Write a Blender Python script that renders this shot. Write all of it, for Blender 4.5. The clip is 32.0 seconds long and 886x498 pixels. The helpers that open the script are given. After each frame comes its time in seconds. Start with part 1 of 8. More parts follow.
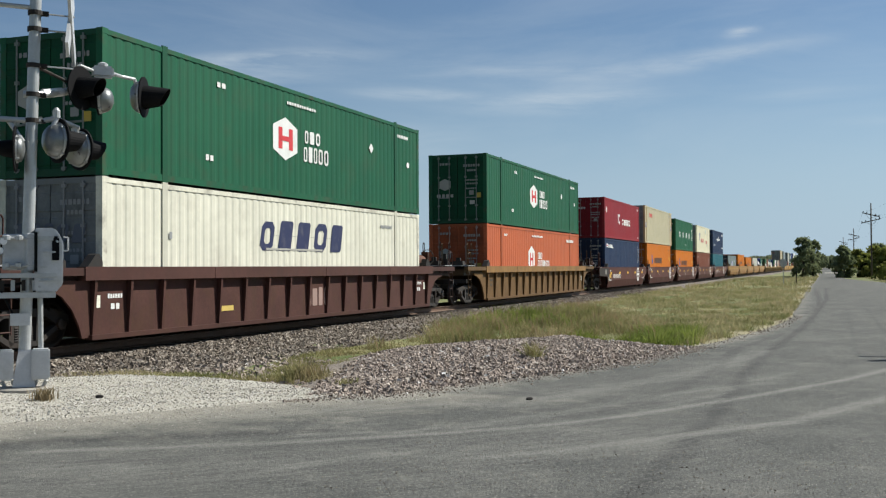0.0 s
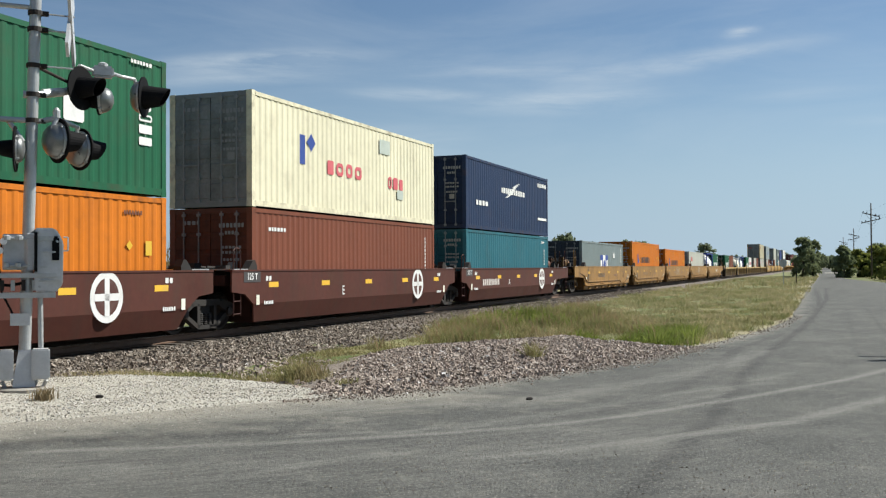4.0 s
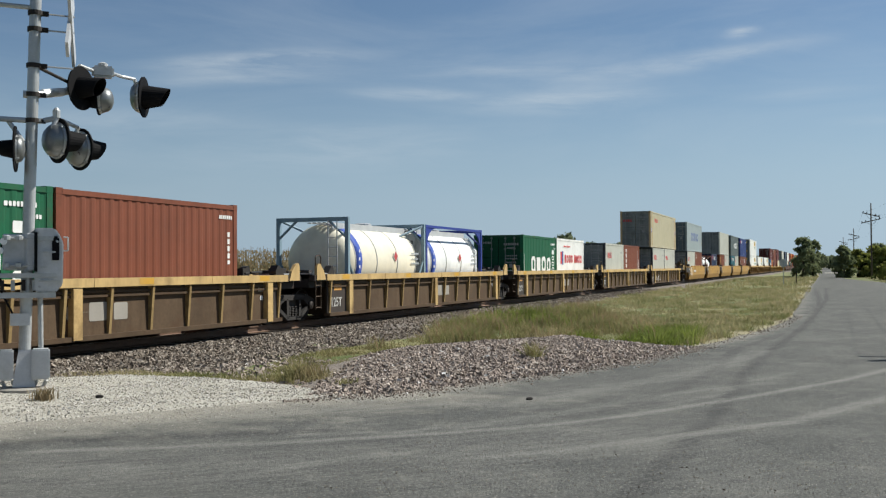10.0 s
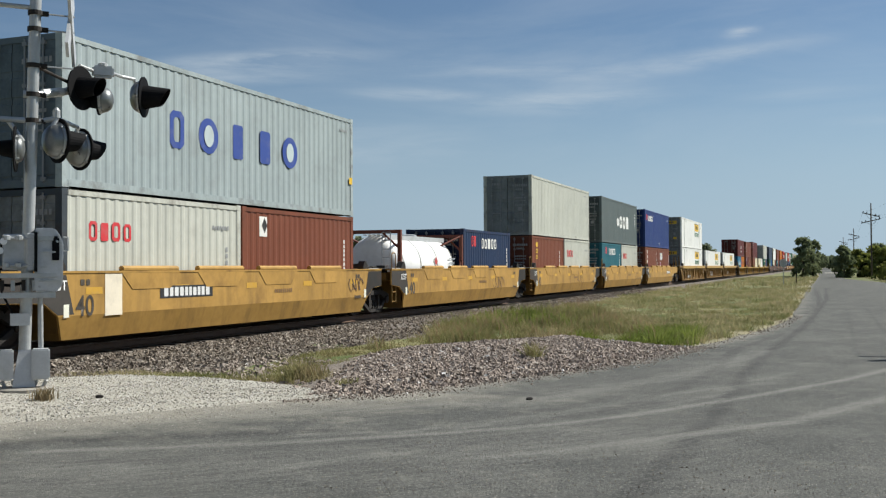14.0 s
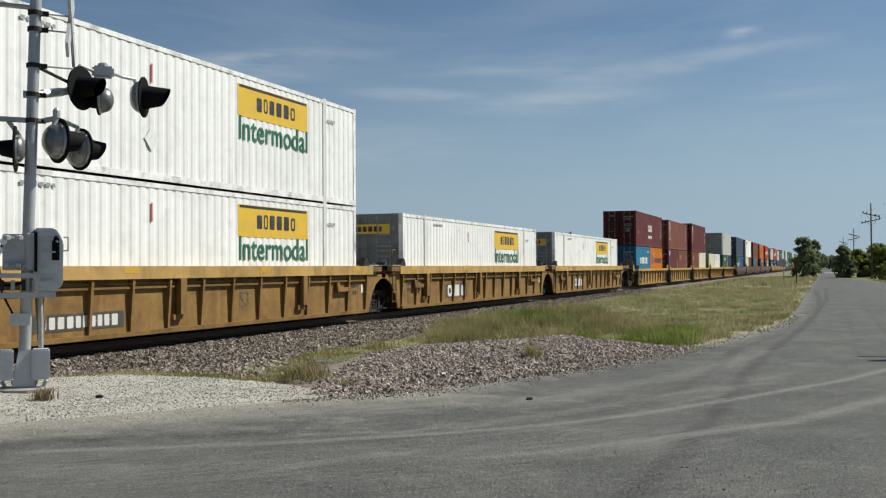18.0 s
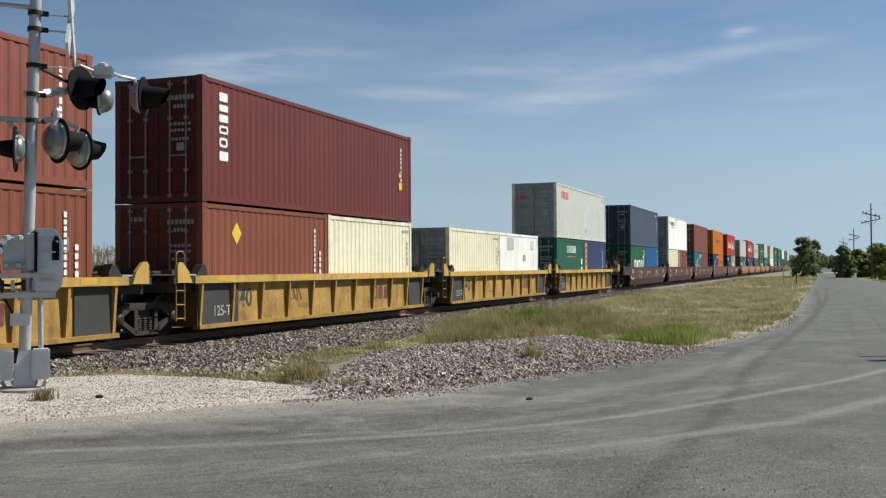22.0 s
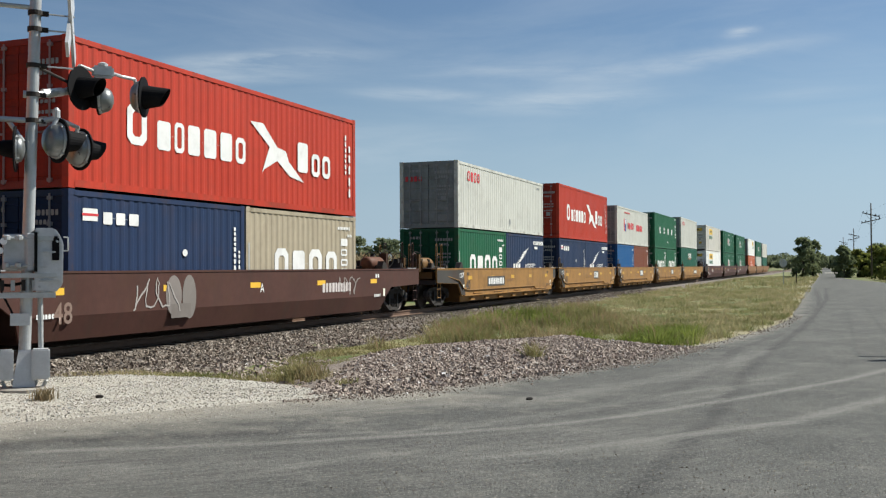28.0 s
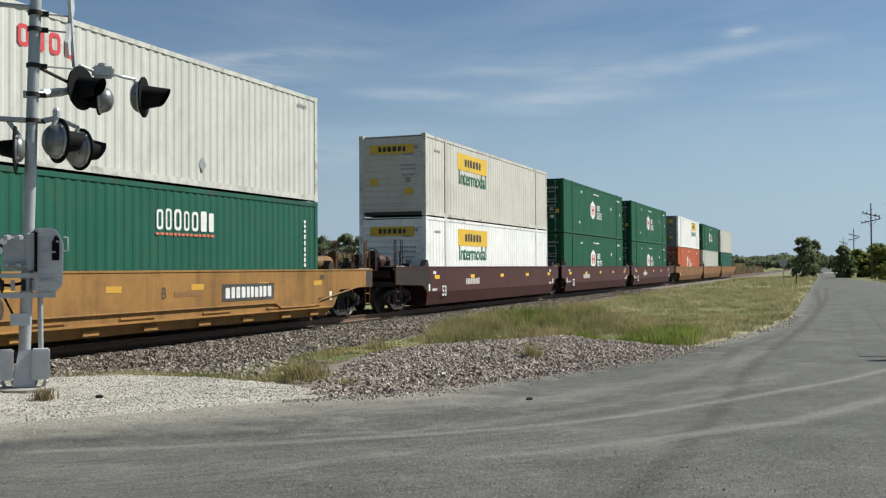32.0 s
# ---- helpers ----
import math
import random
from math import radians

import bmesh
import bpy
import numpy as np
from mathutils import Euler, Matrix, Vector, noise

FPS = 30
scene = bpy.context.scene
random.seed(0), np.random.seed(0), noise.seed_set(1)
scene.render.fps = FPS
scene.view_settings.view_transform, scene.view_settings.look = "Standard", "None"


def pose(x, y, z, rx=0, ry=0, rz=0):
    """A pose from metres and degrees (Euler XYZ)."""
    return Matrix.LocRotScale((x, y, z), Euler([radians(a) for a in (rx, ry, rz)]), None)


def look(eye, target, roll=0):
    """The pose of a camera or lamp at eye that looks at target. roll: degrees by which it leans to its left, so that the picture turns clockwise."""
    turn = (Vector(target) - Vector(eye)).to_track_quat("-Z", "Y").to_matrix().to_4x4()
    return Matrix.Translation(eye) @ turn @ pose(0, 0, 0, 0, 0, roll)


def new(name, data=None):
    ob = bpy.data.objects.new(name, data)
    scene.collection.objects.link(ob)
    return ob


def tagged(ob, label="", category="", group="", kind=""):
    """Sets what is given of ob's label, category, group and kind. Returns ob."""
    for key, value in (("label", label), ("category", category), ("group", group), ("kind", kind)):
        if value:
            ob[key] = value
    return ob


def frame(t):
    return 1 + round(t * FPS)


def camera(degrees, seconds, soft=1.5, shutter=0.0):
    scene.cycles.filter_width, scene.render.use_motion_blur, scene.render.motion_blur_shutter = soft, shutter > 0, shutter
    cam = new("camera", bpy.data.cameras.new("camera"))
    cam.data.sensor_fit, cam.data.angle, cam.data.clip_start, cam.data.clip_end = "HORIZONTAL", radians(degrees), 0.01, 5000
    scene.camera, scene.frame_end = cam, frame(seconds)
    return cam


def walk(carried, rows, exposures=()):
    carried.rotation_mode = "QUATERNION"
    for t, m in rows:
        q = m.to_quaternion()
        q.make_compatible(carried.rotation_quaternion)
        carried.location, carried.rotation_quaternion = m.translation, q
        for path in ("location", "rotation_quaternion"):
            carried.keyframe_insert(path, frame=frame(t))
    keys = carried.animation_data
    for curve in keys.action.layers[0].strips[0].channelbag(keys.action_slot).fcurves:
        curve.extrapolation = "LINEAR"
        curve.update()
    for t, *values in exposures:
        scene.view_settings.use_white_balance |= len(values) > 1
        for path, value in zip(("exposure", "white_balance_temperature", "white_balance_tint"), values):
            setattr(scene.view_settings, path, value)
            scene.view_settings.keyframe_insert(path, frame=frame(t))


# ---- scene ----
# ---------------------------------------------------------------- camera
EYE = Vector((0.0, 0.0, 1.60))
YAW, PITCH, ROLL = 21.088, 1.076, -0.325
AIM = Vector((-math.sin(radians(YAW)) * math.cos(radians(PITCH)), math.cos(radians(YAW)) * math.cos(radians(PITCH)), math.sin(radians(PITCH))))
cam = camera(47.59, 32.0, soft=1.25)
walk(cam, [(0.0, look(EYE, EYE + AIM * 10, ROLL)), (32.0, look(EYE, EYE + AIM * 10, ROLL))],
     exposures=[(0, 0.51, 6500, 7), (3, 0.60, 6500, 7), (6, 0.51, 6500, 7), (10, 0.43, 6500, 7), (14, 0.42, 6500, 7), (16.8, 0.51, 6500, 7), (18, 0.24, 6500, 7), (19, 0.26, 6500, 7), (20, 0.43, 6500, 7), (22, 0.50, 6500, 7), (23, 0.39, 6500, 7), (24, 0.48, 6500, 7), (25, 0.52, 6500, 7), (28, 0.55, 6500, 7), (32, 0.45, 6500, 7)])

# ---------------------------------------------------------------- sky and sun
SUN_AZ, SUN_EL = 45.0, 46.0          # degrees from +y towards +x, degrees above the horizon
world = bpy.data.worlds.new("world")
scene.world = world
world.use_nodes = True


def node(nt, kind, at=(0, 0), **values):
    n = nt.nodes.new(kind)
    n.location = at
    for k, v in values.items():
        n.inputs[k.replace("_", " ")].default_value = v
    return n


# streaks of cirrus: bearing, height, half length and half depth in radians, tilt in degrees, density
CIRRUS = [(-0.5425, 0.2019, 0.101, 0.0096, 4, 0.5), (-0.5643, 0.1851, 0.096, 0.009, 4, 0.25), (-0.3948, 0.1718, 0.062, 0.0062, -1, 0.4), (-0.246, 0.1638, 0.096, 0.0125, 2, 0.42),
          (-0.1151, 0.1973, 0.107, 0.0101, 6, 0.3), (-0.0771, 0.2205, 0.016, 0.0056, 4, 0.5), (-0.4708, 0.1157, 0.146, 0.027, 2, 0.28), (-0.665, 0.14, 0.107, 0.0157, 3, 0.24),
          (-0.2848, 0.1919, 0.146, 0.0146, -2, 0.2), (-0.0228, 0.1593, 0.056, 0.0067, 0, 0.14), (0.0307, 0.1318, 0.039, 0.0051, 0, 0.15)]


def build_world():
    nt = world.node_tree
    nt.nodes.clear()
    out = node(nt, "ShaderNodeOutputWorld")
    bg = node(nt, "ShaderNodeBackground", Strength=0.056)
    sky = nt.nodes.new("ShaderNodeTexSky")
    sky.sky_type = "NISHITA"
    sky.sun_disc = False
    sky.sun_elevation = radians(SUN_EL)
    sky.sun_rotation = radians(SUN_AZ)
    sky.altitude, sky.air_density, sky.dust_density, sky.ozone_density = 200, 1.0, 0.2, 3.6
    co = nt.nodes.new("ShaderNodeTexCoord")
    sep = nt.nodes.new("ShaderNodeSeparateXYZ")
    nt.links.new(co.outputs["Generated"], sep.inputs[0])

    def maths(op, a, b=None, clamp=False):
        n = nt.nodes.new("ShaderNodeMath")
        n.operation, n.use_clamp = op, clamp
        for k, v in enumerate((a, b)):
            if v is None:
                continue
            if isinstance(v, (int, float)):
                n.inputs[k].default_value = v
            else:
                nt.links.new(v, n.inputs[k])
        return n.outputs[0]

    def between(v, a, b, lo, hi, kind="SMOOTHSTEP"):
        r = nt.nodes.new("ShaderNodeMapRange")
        r.interpolation_type = kind
        for k, x in (("From Min", a), ("From Max", b), ("To Min", lo), ("To Max", hi)):
            r.inputs[k].default_value = x
        nt.links.new(v, r.inputs["Value"])
        return r.outputs[0]

    # bearing and height of each direction, for the cirrus
    polar = nt.nodes.new("ShaderNodeCombineXYZ")
    nt.links.new(maths("ARCTAN2", sep.outputs[0], sep.outputs[1]), polar.inputs[0])
    nt.links.new(maths("ARCSINE", sep.outputs[2]), polar.inputs[1])

    def fibres(scale, stretch, detail, rough, warp):
        mp = nt.nodes.new("ShaderNodeMapping")
        mp.inputs["Scale"].default_value = stretch
        nt.links.new(polar.outputs[0], mp.inputs[0])
        n = node(nt, "ShaderNodeTexNoise", Scale=scale, Detail=detail, Roughness=rough, Distortion=warp)
        nt.links.new(mp.outputs[0], n.inputs["Vector"])
        return n.outputs[0]

    veil = None
    for az, el, long, high, tilt, amount in CIRRUS:
        mp = nt.nodes.new("ShaderNodeMapping")
        mp.vector_type = "TEXTURE"
        mp.inputs["Location"].default_value = (az, el, 0)
        mp.inputs["Rotation"].default_value = (0, 0, radians(tilt))
        mp.inputs["Scale"].default_value = (long, high, 1)
        nt.links.new(polar.outputs[0], mp.inputs[0])
        ln = nt.nodes.new("ShaderNodeVectorMath")
        ln.operation = "LENGTH"
        nt.links.new(mp.outputs[0], ln.inputs[0])
        one = between(ln.outputs["Value"], 0.0, 1.5, amount * 0.85, 0.0)
        veil = one if veil is None else maths("ADD", veil, one)
    wisps = between(fibres(7.0, (1.0, 6.5, 1.0), 7.0, 0.62, 0.35), 0.34, 0.66, 0.10, 1.7, "LINEAR")
    broad = between(fibres(3.4, (1.0, 4.5, 1.0), 7.0, 0.62, 0.6), 0.42, 0.75, 0.0, 0.16, "LINEAR")
    mix = nt.nodes.new("ShaderNodeMix")
    mix.data_type = "RGBA"
    nt.links.new(maths("ADD", maths("MULTIPLY", veil, wisps), broad, True), mix.inputs["Factor"])
    nt.links.new(sky.outputs[0], mix.inputs["A"])
    mix.inputs["B"].default_value = (8.2, 8.9, 9.6, 1)
    # pale haze that thickens towards the horizon, brighter on the sun's side
    sunward = nt.nodes.new("ShaderNodeVectorMath")
    sunward.operation = "DOT_PRODUCT"
    sunward.inputs[1].default_value = (math.sin(radians(SUN_AZ)), math.cos(radians(SUN_AZ)), 0)
    nt.links.new(co.outputs["Generated"], sunward.inputs[0])
    glow = between(sunward.outputs["Value"], -1.0, 1.0, 0.58, 1.18, "LINEAR")
    tint = nt.nodes.new("ShaderNodeVectorMath")
    tint.operation = "SCALE"
    tint.inputs[0].default_value = (4.6, 6.15, 7.85)
    nt.links.new(glow, tint.inputs["Scale"])
    haze = nt.nodes.new("ShaderNodeMix")
    haze.data_type = "RGBA"
    nt.links.new(between(sep.outputs[2], 0.0, 0.24, 0.88, 0.0), haze.inputs["Factor"])
    nt.links.new(mix.outputs["Result"], haze.inputs["A"])
    nt.links.new(tint.outputs[0], haze.inputs["B"])
    nt.links.new(haze.outputs["Result"], bg.inputs["Color"])
    nt.links.new(bg.outputs[0], out.inputs[0])


build_world()
sun = new("sun", bpy.data.lights.new("sun", "SUN"))
sun.data.energy, sun.data.angle, sun.data.color = 5.2, radians(0.55), (1.0, 0.965, 0.90)
SUN_DIR = Vector((math.sin(radians(SUN_AZ)) * math.cos(radians(SUN_EL)), math.cos(radians(SUN_AZ)) * math.cos(radians(SUN_EL)), math.sin(radians(SUN_EL))))
sun.matrix_world = look(SUN_DIR * 100, (0, 0, 0))


# ---------------------------------------------------------------- materials
def material(name, colour, rough=0.7, metal=0.0, object_colour=False, grain=(6.0, 0.25), stain=None, streak=None,
             bump=(0.0, 40.0), coat=0.0, island=0.0, spec=0.5):
    """One procedural surface: base colour, grain at two scales, stains of another colour, streaks that run down, fine relief.
    grain: scale and depth. stain, streak: (colour, scale, amount). island: how far pieces of one mesh differ."""
    m = bpy.data.materials.new(name)
    m.use_nodes = True
    nt = m.node_tree
    L = nt.links.new
    bs = nt.nodes["Principled BSDF"]
    bs.inputs["Roughness"].default_value = rough
    bs.inputs["Metallic"].default_value = metal
    bs.inputs["Specular IOR Level"].default_value = spec
    bs.inputs["Coat Weight"].default_value = coat
    co = nt.nodes.new("ShaderNodeTexCoord")
    info = nt.nodes.new("ShaderNodeObjectInfo")
    shift = nt.nodes.new("ShaderNodeVectorMath")
    shift.operation = "MULTIPLY_ADD"
    shift.inputs[1].default_value = (1, 1, 1)
    spread = nt.nodes.new("ShaderNodeCombineXYZ")
    far = nt.nodes.new("ShaderNodeMath")
    far.operation = "MULTIPLY"
    far.inputs[1].default_value = 57.0
    L(info.outputs["Random"], far.inputs[0])
    for i in range(3):
        L(far.outputs[0], spread.inputs[i])
    L(co.outputs["Object"], shift.inputs[0])
    L(spread.outputs[0], shift.inputs[2])
    vec = shift.outputs[0]
    if object_colour:
        base = info.outputs["Color"]
    else:
        rgb = nt.nodes.new("ShaderNodeRGB")
        rgb.outputs[0].default_value = (*colour, 1)
        base = rgb.outputs[0]

    def blend(a, b, fac, mode="MIX"):
        mx = nt.nodes.new("ShaderNodeMix")
        mx.data_type, mx.blend_type = "RGBA", mode
        if isinstance(fac, float):
            mx.inputs["Factor"].default_value = fac
        else:
            L(fac, mx.inputs["Factor"])
        L(a, mx.inputs["A"])
        if isinstance(b, tuple):
            mx.inputs["B"].default_value = (*b, 1)
        else:
            L(b, mx.inputs["B"])
        return mx.outputs["Result"]

    def noise_of(scale, detail=5.0, stretch=None):
        v = vec
        if stretch:
            mp = nt.nodes.new("ShaderNodeMapping")
            mp.inputs["Scale"].default_value = stretch
            L(v, mp.inputs[0])
            v = mp.outputs[0]
        n = node(nt, "ShaderNodeTexNoise", Scale=scale, Detail=detail, Roughness=0.6)
        L(v, n.inputs["Vector"])
        return n.outputs[0]

    def ranged(v, a, b, lo, hi):
        r = nt.nodes.new("ShaderNodeMapRange")
        for k, x in (("From Min", a), ("From Max", b), ("To Min", lo), ("To Max", hi)):
            r.inputs[k].default_value = x
        L(v, r.inputs["Value"])
        return r.outputs[0]

    def grey(v):
        c = nt.nodes.new("ShaderNodeCombineColor")
        for i in range(3):
            L(v, c.inputs[i])
        return c.outputs[0]

    g = noise_of(grain[0])
    base = blend(base, grey(ranged(g, 0.25, 0.75, 1 - grain[1], 1 + grain[1])), 1.0, "MULTIPLY")
    g2 = noise_of(grain[0] * 9, 3.0)
    base = blend(base, grey(ranged(g2, 0.25, 0.75, 1 - grain[1] * 0.6, 1 + grain[1] * 0.6)), 1.0, "MULTIPLY")
    if island:
        geo = nt.nodes.new("ShaderNodeNewGeometry")
        base = blend(base, grey(ranged(geo.outputs["Random Per Island"], 0, 1, 1 - island, 1 + island)), 1.0, "MULTIPLY")
    if stain:
        s = ranged(noise_of(stain[1], 6.0), 0.52, 0.72, 0.0, stain[2])
        base = blend(base, stain[0], s)
    if streak:
        s = ranged(noise_of(streak[1], 4.0, (1.0, 1.0, 0.07)), 0.50, 0.78, 0.0, streak[2])
        base = blend(base, streak[0], s)
    L(base, bs.inputs["Base Color"])
    rr = ranged(g, 0.2, 0.8, max(rough - 0.12, 0.03), min(rough + 0.12, 1.0))
    L(rr, bs.inputs["Roughness"])
    if bump[0]:
        b = node(nt, "ShaderNodeBump", Strength=bump[0], Distance=0.02)
        L(noise_of(bump[1], 6.0), b.inputs["Height"])
        L(b.outputs[0], bs.inputs["Normal"])
    return m


PAINT = material("container_paint", (1, 1, 1), 0.55, object_colour=True, grain=(0.6, 0.08), stain=((0.082, 0.0451, 0.0287), 1.6, 0.14),
                 streak=((0.0902, 0.0697, 0.0533), 2.2, 0.12), bump=(0.06, 9.0), spec=0.22)
EDGEPAINT = material("chipped_container_paint", (1, 1, 1), 0.6, object_colour=True, grain=(1.2, 0.16), stain=((0.0697, 0.0369, 0.023), 2.6, 0.55),
                     streak=((0.082, 0.0492, 0.0328), 3.0, 0.35), bump=(0.08, 12.0), spec=0.22)
# Door paint: grime, darkened further to put the sunless end's shade into it
DOORPAINT = material("shaded_dirty_doors", (1, 1, 1), 0.65, object_colour=True, grain=(1.6, 0.22), stain=((0.018, 0.015, 0.013), 1.0, 0.45),
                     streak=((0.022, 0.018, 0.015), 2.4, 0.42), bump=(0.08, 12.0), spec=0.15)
CARPAINT = material("railcar_paint", (1, 1, 1), 0.62, object_colour=True, grain=(0.7, 0.16), stain=((0.0738, 0.0369, 0.0205), 1.1, 0.40),
                    streak=((0.0451, 0.0328, 0.0246), 2.6, 0.45), bump=(0.10, 7.0), spec=0.22)
WORNPAINT = material("worn_railcar_paint", (1, 1, 1), 0.7, object_colour=True, grain=(1.4, 0.24), stain=((0.0697, 0.0344, 0.018), 1.7, 0.60),
                     streak=((0.0574, 0.0328, 0.018), 3.4, 0.55), bump=(0.15, 9.0), spec=0.2)
MARK = material("marking_paint", (1, 1, 1), 0.6, object_colour=True, grain=(2.5, 0.07), stain=((0.246, 0.23, 0.205), 3.0, 0.25))
GRIME = material("grimy_cast_steel", (0.020, 0.0165, 0.014), 0.85, grain=(3.0, 0.3), stain=((0.052, 0.030, 0.018), 2.5, 0.45), bump=(0.25, 30.0))
WHEEL = material("wheel_steel", (0.034, 0.026, 0.021), 0.55, metal=0.4, grain=(4.0, 0.25), stain=((0.082, 0.041, 0.0246), 3.0, 0.4))
RAILSTEEL = material("rail_steel", (0.139, 0.082, 0.0533), 0.6, metal=0.3, grain=(3.0, 0.25), stain=((0.082, 0.041, 0.0246), 4.0, 0.5))
RAILHEAD = material("polished_rail_head", (0.451, 0.435, 0.41), 0.25, metal=1.0, grain=(5.0, 0.1))
TIMBER = material("creosoted_timber", (0.0615, 0.0476, 0.0369), 0.9, grain=(4.0, 0.3), streak=((0.131, 0.107, 0.082), 3.0, 0.4), bump=(0.3, 20.0), island=0.25)
GALV = material("galvanised_steel", (0.42, 0.43, 0.43), 0.40, metal=0.35, grain=(5.0, 0.12), stain=((0.246, 0.238, 0.221), 3.0, 0.4), bump=(0.05, 20.0))
ALU = material("painted_aluminium_grey", (0.47, 0.48, 0.49), 0.42, metal=0.15, grain=(4.0, 0.10), stain=((0.205, 0.197, 0.18), 3.0, 0.35))
LAMPALU = material("dull_lamp_aluminium", (0.20, 0.21, 0.21), 0.34, metal=0.55, grain=(5.0, 0.14), stain=((0.10, 0.10, 0.09), 3.0, 0.4))
BLACK = material("matt_black_paint", (0.006, 0.006, 0.007), 0.75, grain=(4.0, 0.3), stain=((0.013, 0.012, 0.011), 4.0, 0.3), spec=0.1)
REDLENS = material("red_signal_lens", (0.041, 0.00492, 0.00492), 0.12, grain=(20.0, 0.1), coat=0.6)
WHITE = material("white_reflective_sheet", (0.72, 0.73, 0.74), 0.35, grain=(5.0, 0.06), stain=((0.369, 0.361, 0.328), 3.0, 0.3))
CONCRETE = material("concrete", (0.279, 0.262, 0.23), 0.9, grain=(4.0, 0.2), stain=((0.164, 0.148, 0.123), 2.0, 0.5), bump=(0.3, 40.0))
WOODPOLE = material("weathered_pole_timber", (0.082, 0.0672, 0.0541), 0.9, grain=(3.0, 0.3), streak=((0.164, 0.148, 0.123), 4.0, 0.3), bump=(0.3, 20.0))


# ---------------------------------------------------------------- mesh helpers
CACHE = {}


def mesh_of(name, bm, mats, smooth=False):
    me = bpy.data.meshes.new(name)
    bmesh.ops.recalc_face_normals(bm, faces=bm.faces)
    bm.to_mesh(me)
    bm.free()
    for m in mats if isinstance(mats, (list, tuple)) else [mats]:
        me.materials.append(m)
    if smooth:
        me.polygons.foreach_set("use_smooth", [True] * len(me.polygons))
    return me


def cached(key, make):
    if key not in CACHE:
        CACHE[key] = make()
    return CACHE[key]


def part(name, me, parent, at=None, label="", col=None):
    ob = new(name, me)
    ob.parent = parent
    if at is not None:
        ob.matrix_local = at if isinstance(at, Matrix) else Matrix.Translation(at)
    if label:
        ob["label"] = label
    if col:
        ob.color = (*col, 1)
    return ob


def thing(name, label, category, at=None, group="", kind=""):
    ob = new(name)
    ob.empty_display_size = 0.2
    if at is not None:
        ob.matrix_basis = at if isinstance(at, Matrix) else Matrix.Translation(at)
    return tagged(ob, label, category, group, kind)


def box(bm, x0, x1, y0, y1, z0, z1, mat=0):
    v = [bm.verts.new((x, y, z)) for z in (z0, z1) for y in (y0, y1) for x in (x0, x1)]
    for f in ((0, 2, 3, 1), (4, 5, 7, 6), (0, 1, 5, 4), (2, 6, 7, 3), (0, 4, 6, 2), (1, 3, 7, 5)):
        bm.faces.new([v[i] for i in f]).material_index = mat
    return v


def prism(bm, ring0, ring1, mat=0):
    """Closed solid between two rings of the same count of points."""
    a = [bm.verts.new(p) for p in ring0]
    b = [bm.verts.new(p) for p in ring1]
    n = len(a)
    fs = [bm.faces.new(a[::-1]), bm.faces.new(b)]
    for i in range(n):
        fs.append(bm.faces.new((a[i], a[(i + 1) % n], b[(i + 1) % n], b[i])))
    for f in fs:
        f.material_index = mat


def tube(bm, p, q, r, r2=None, n=8, mat=0):
    p, q = Vector(p), Vector(q)
    d = (q - p).normalized()
    u = d.orthogonal().normalized()
    w = d.cross(u)
    r2 = r if r2 is None else r2
    prism(bm, [p + (u * math.cos(a) + w * math.sin(a)) * r for a in [i * math.tau / n for i in range(n)]],
          [q + (u * math.cos(a) + w * math.sin(a)) * r2 for a in [i * math.tau / n for i in range(n)]], mat)


def pipe(bm, pts, r, n=6, mat=0):
    for a, b in zip(pts, pts[1:]):
        tube(bm, a, b, r, n=n, mat=mat)


def lathe(bm, profile, axis_at=(0, 0, 0), axis="x", n=20, mat=0):
    """Turned solid: profile of (along, radius) round an axis."""
    rings = []
    for a, r in profile:
        ring = []
        for i in range(n):
            c, s = math.cos(i * math.tau / n) * r, math.sin(i * math.tau / n) * r
            p = {"x": (a, c, s), "y": (s, a, c), "z": (c, s, a)}[axis]
            ring.append(bm.verts.new(Vector(p) + Vector(axis_at)))
        rings.append(ring)
    for r0, r1 in zip(rings, rings[1:]):
        for i in range(n):
            bm.faces.new((r0[i], r0[(i + 1) % n], r1[(i + 1) % n], r1[i])).material_index = mat
    bm.faces.new(rings[0][::-1]).material_index = mat
    bm.faces.new(rings[-1]).material_index = mat


def boxes_mesh(name, items, mat):
    bm = bmesh.new()
    for b in items:
        box(bm, *b)
    return mesh_of(name, bm, mat)


# ---------------------------------------------------------------- the train: how it goes
TRACK_X, RAIL_Z = -14.5125, 0.14
SPEED, SLOWING = 21.685, -0.02942
MOVERS = []


def gone(t):
    u = t - 16.0
    return SPEED * u + SLOWING * u * u / 2


def rolls(ob, u, z):
    """ob belongs to the train, at u metres along it and z above the rails."""
    ob.matrix_basis = pose(TRACK_X, u, RAIL_Z + z)
    MOVERS.append((ob, u, z))


# ---------------------------------------------------------------- containers
FT = {20: 6.058, 40: 12.192, 45: 13.716, 53: 16.154}


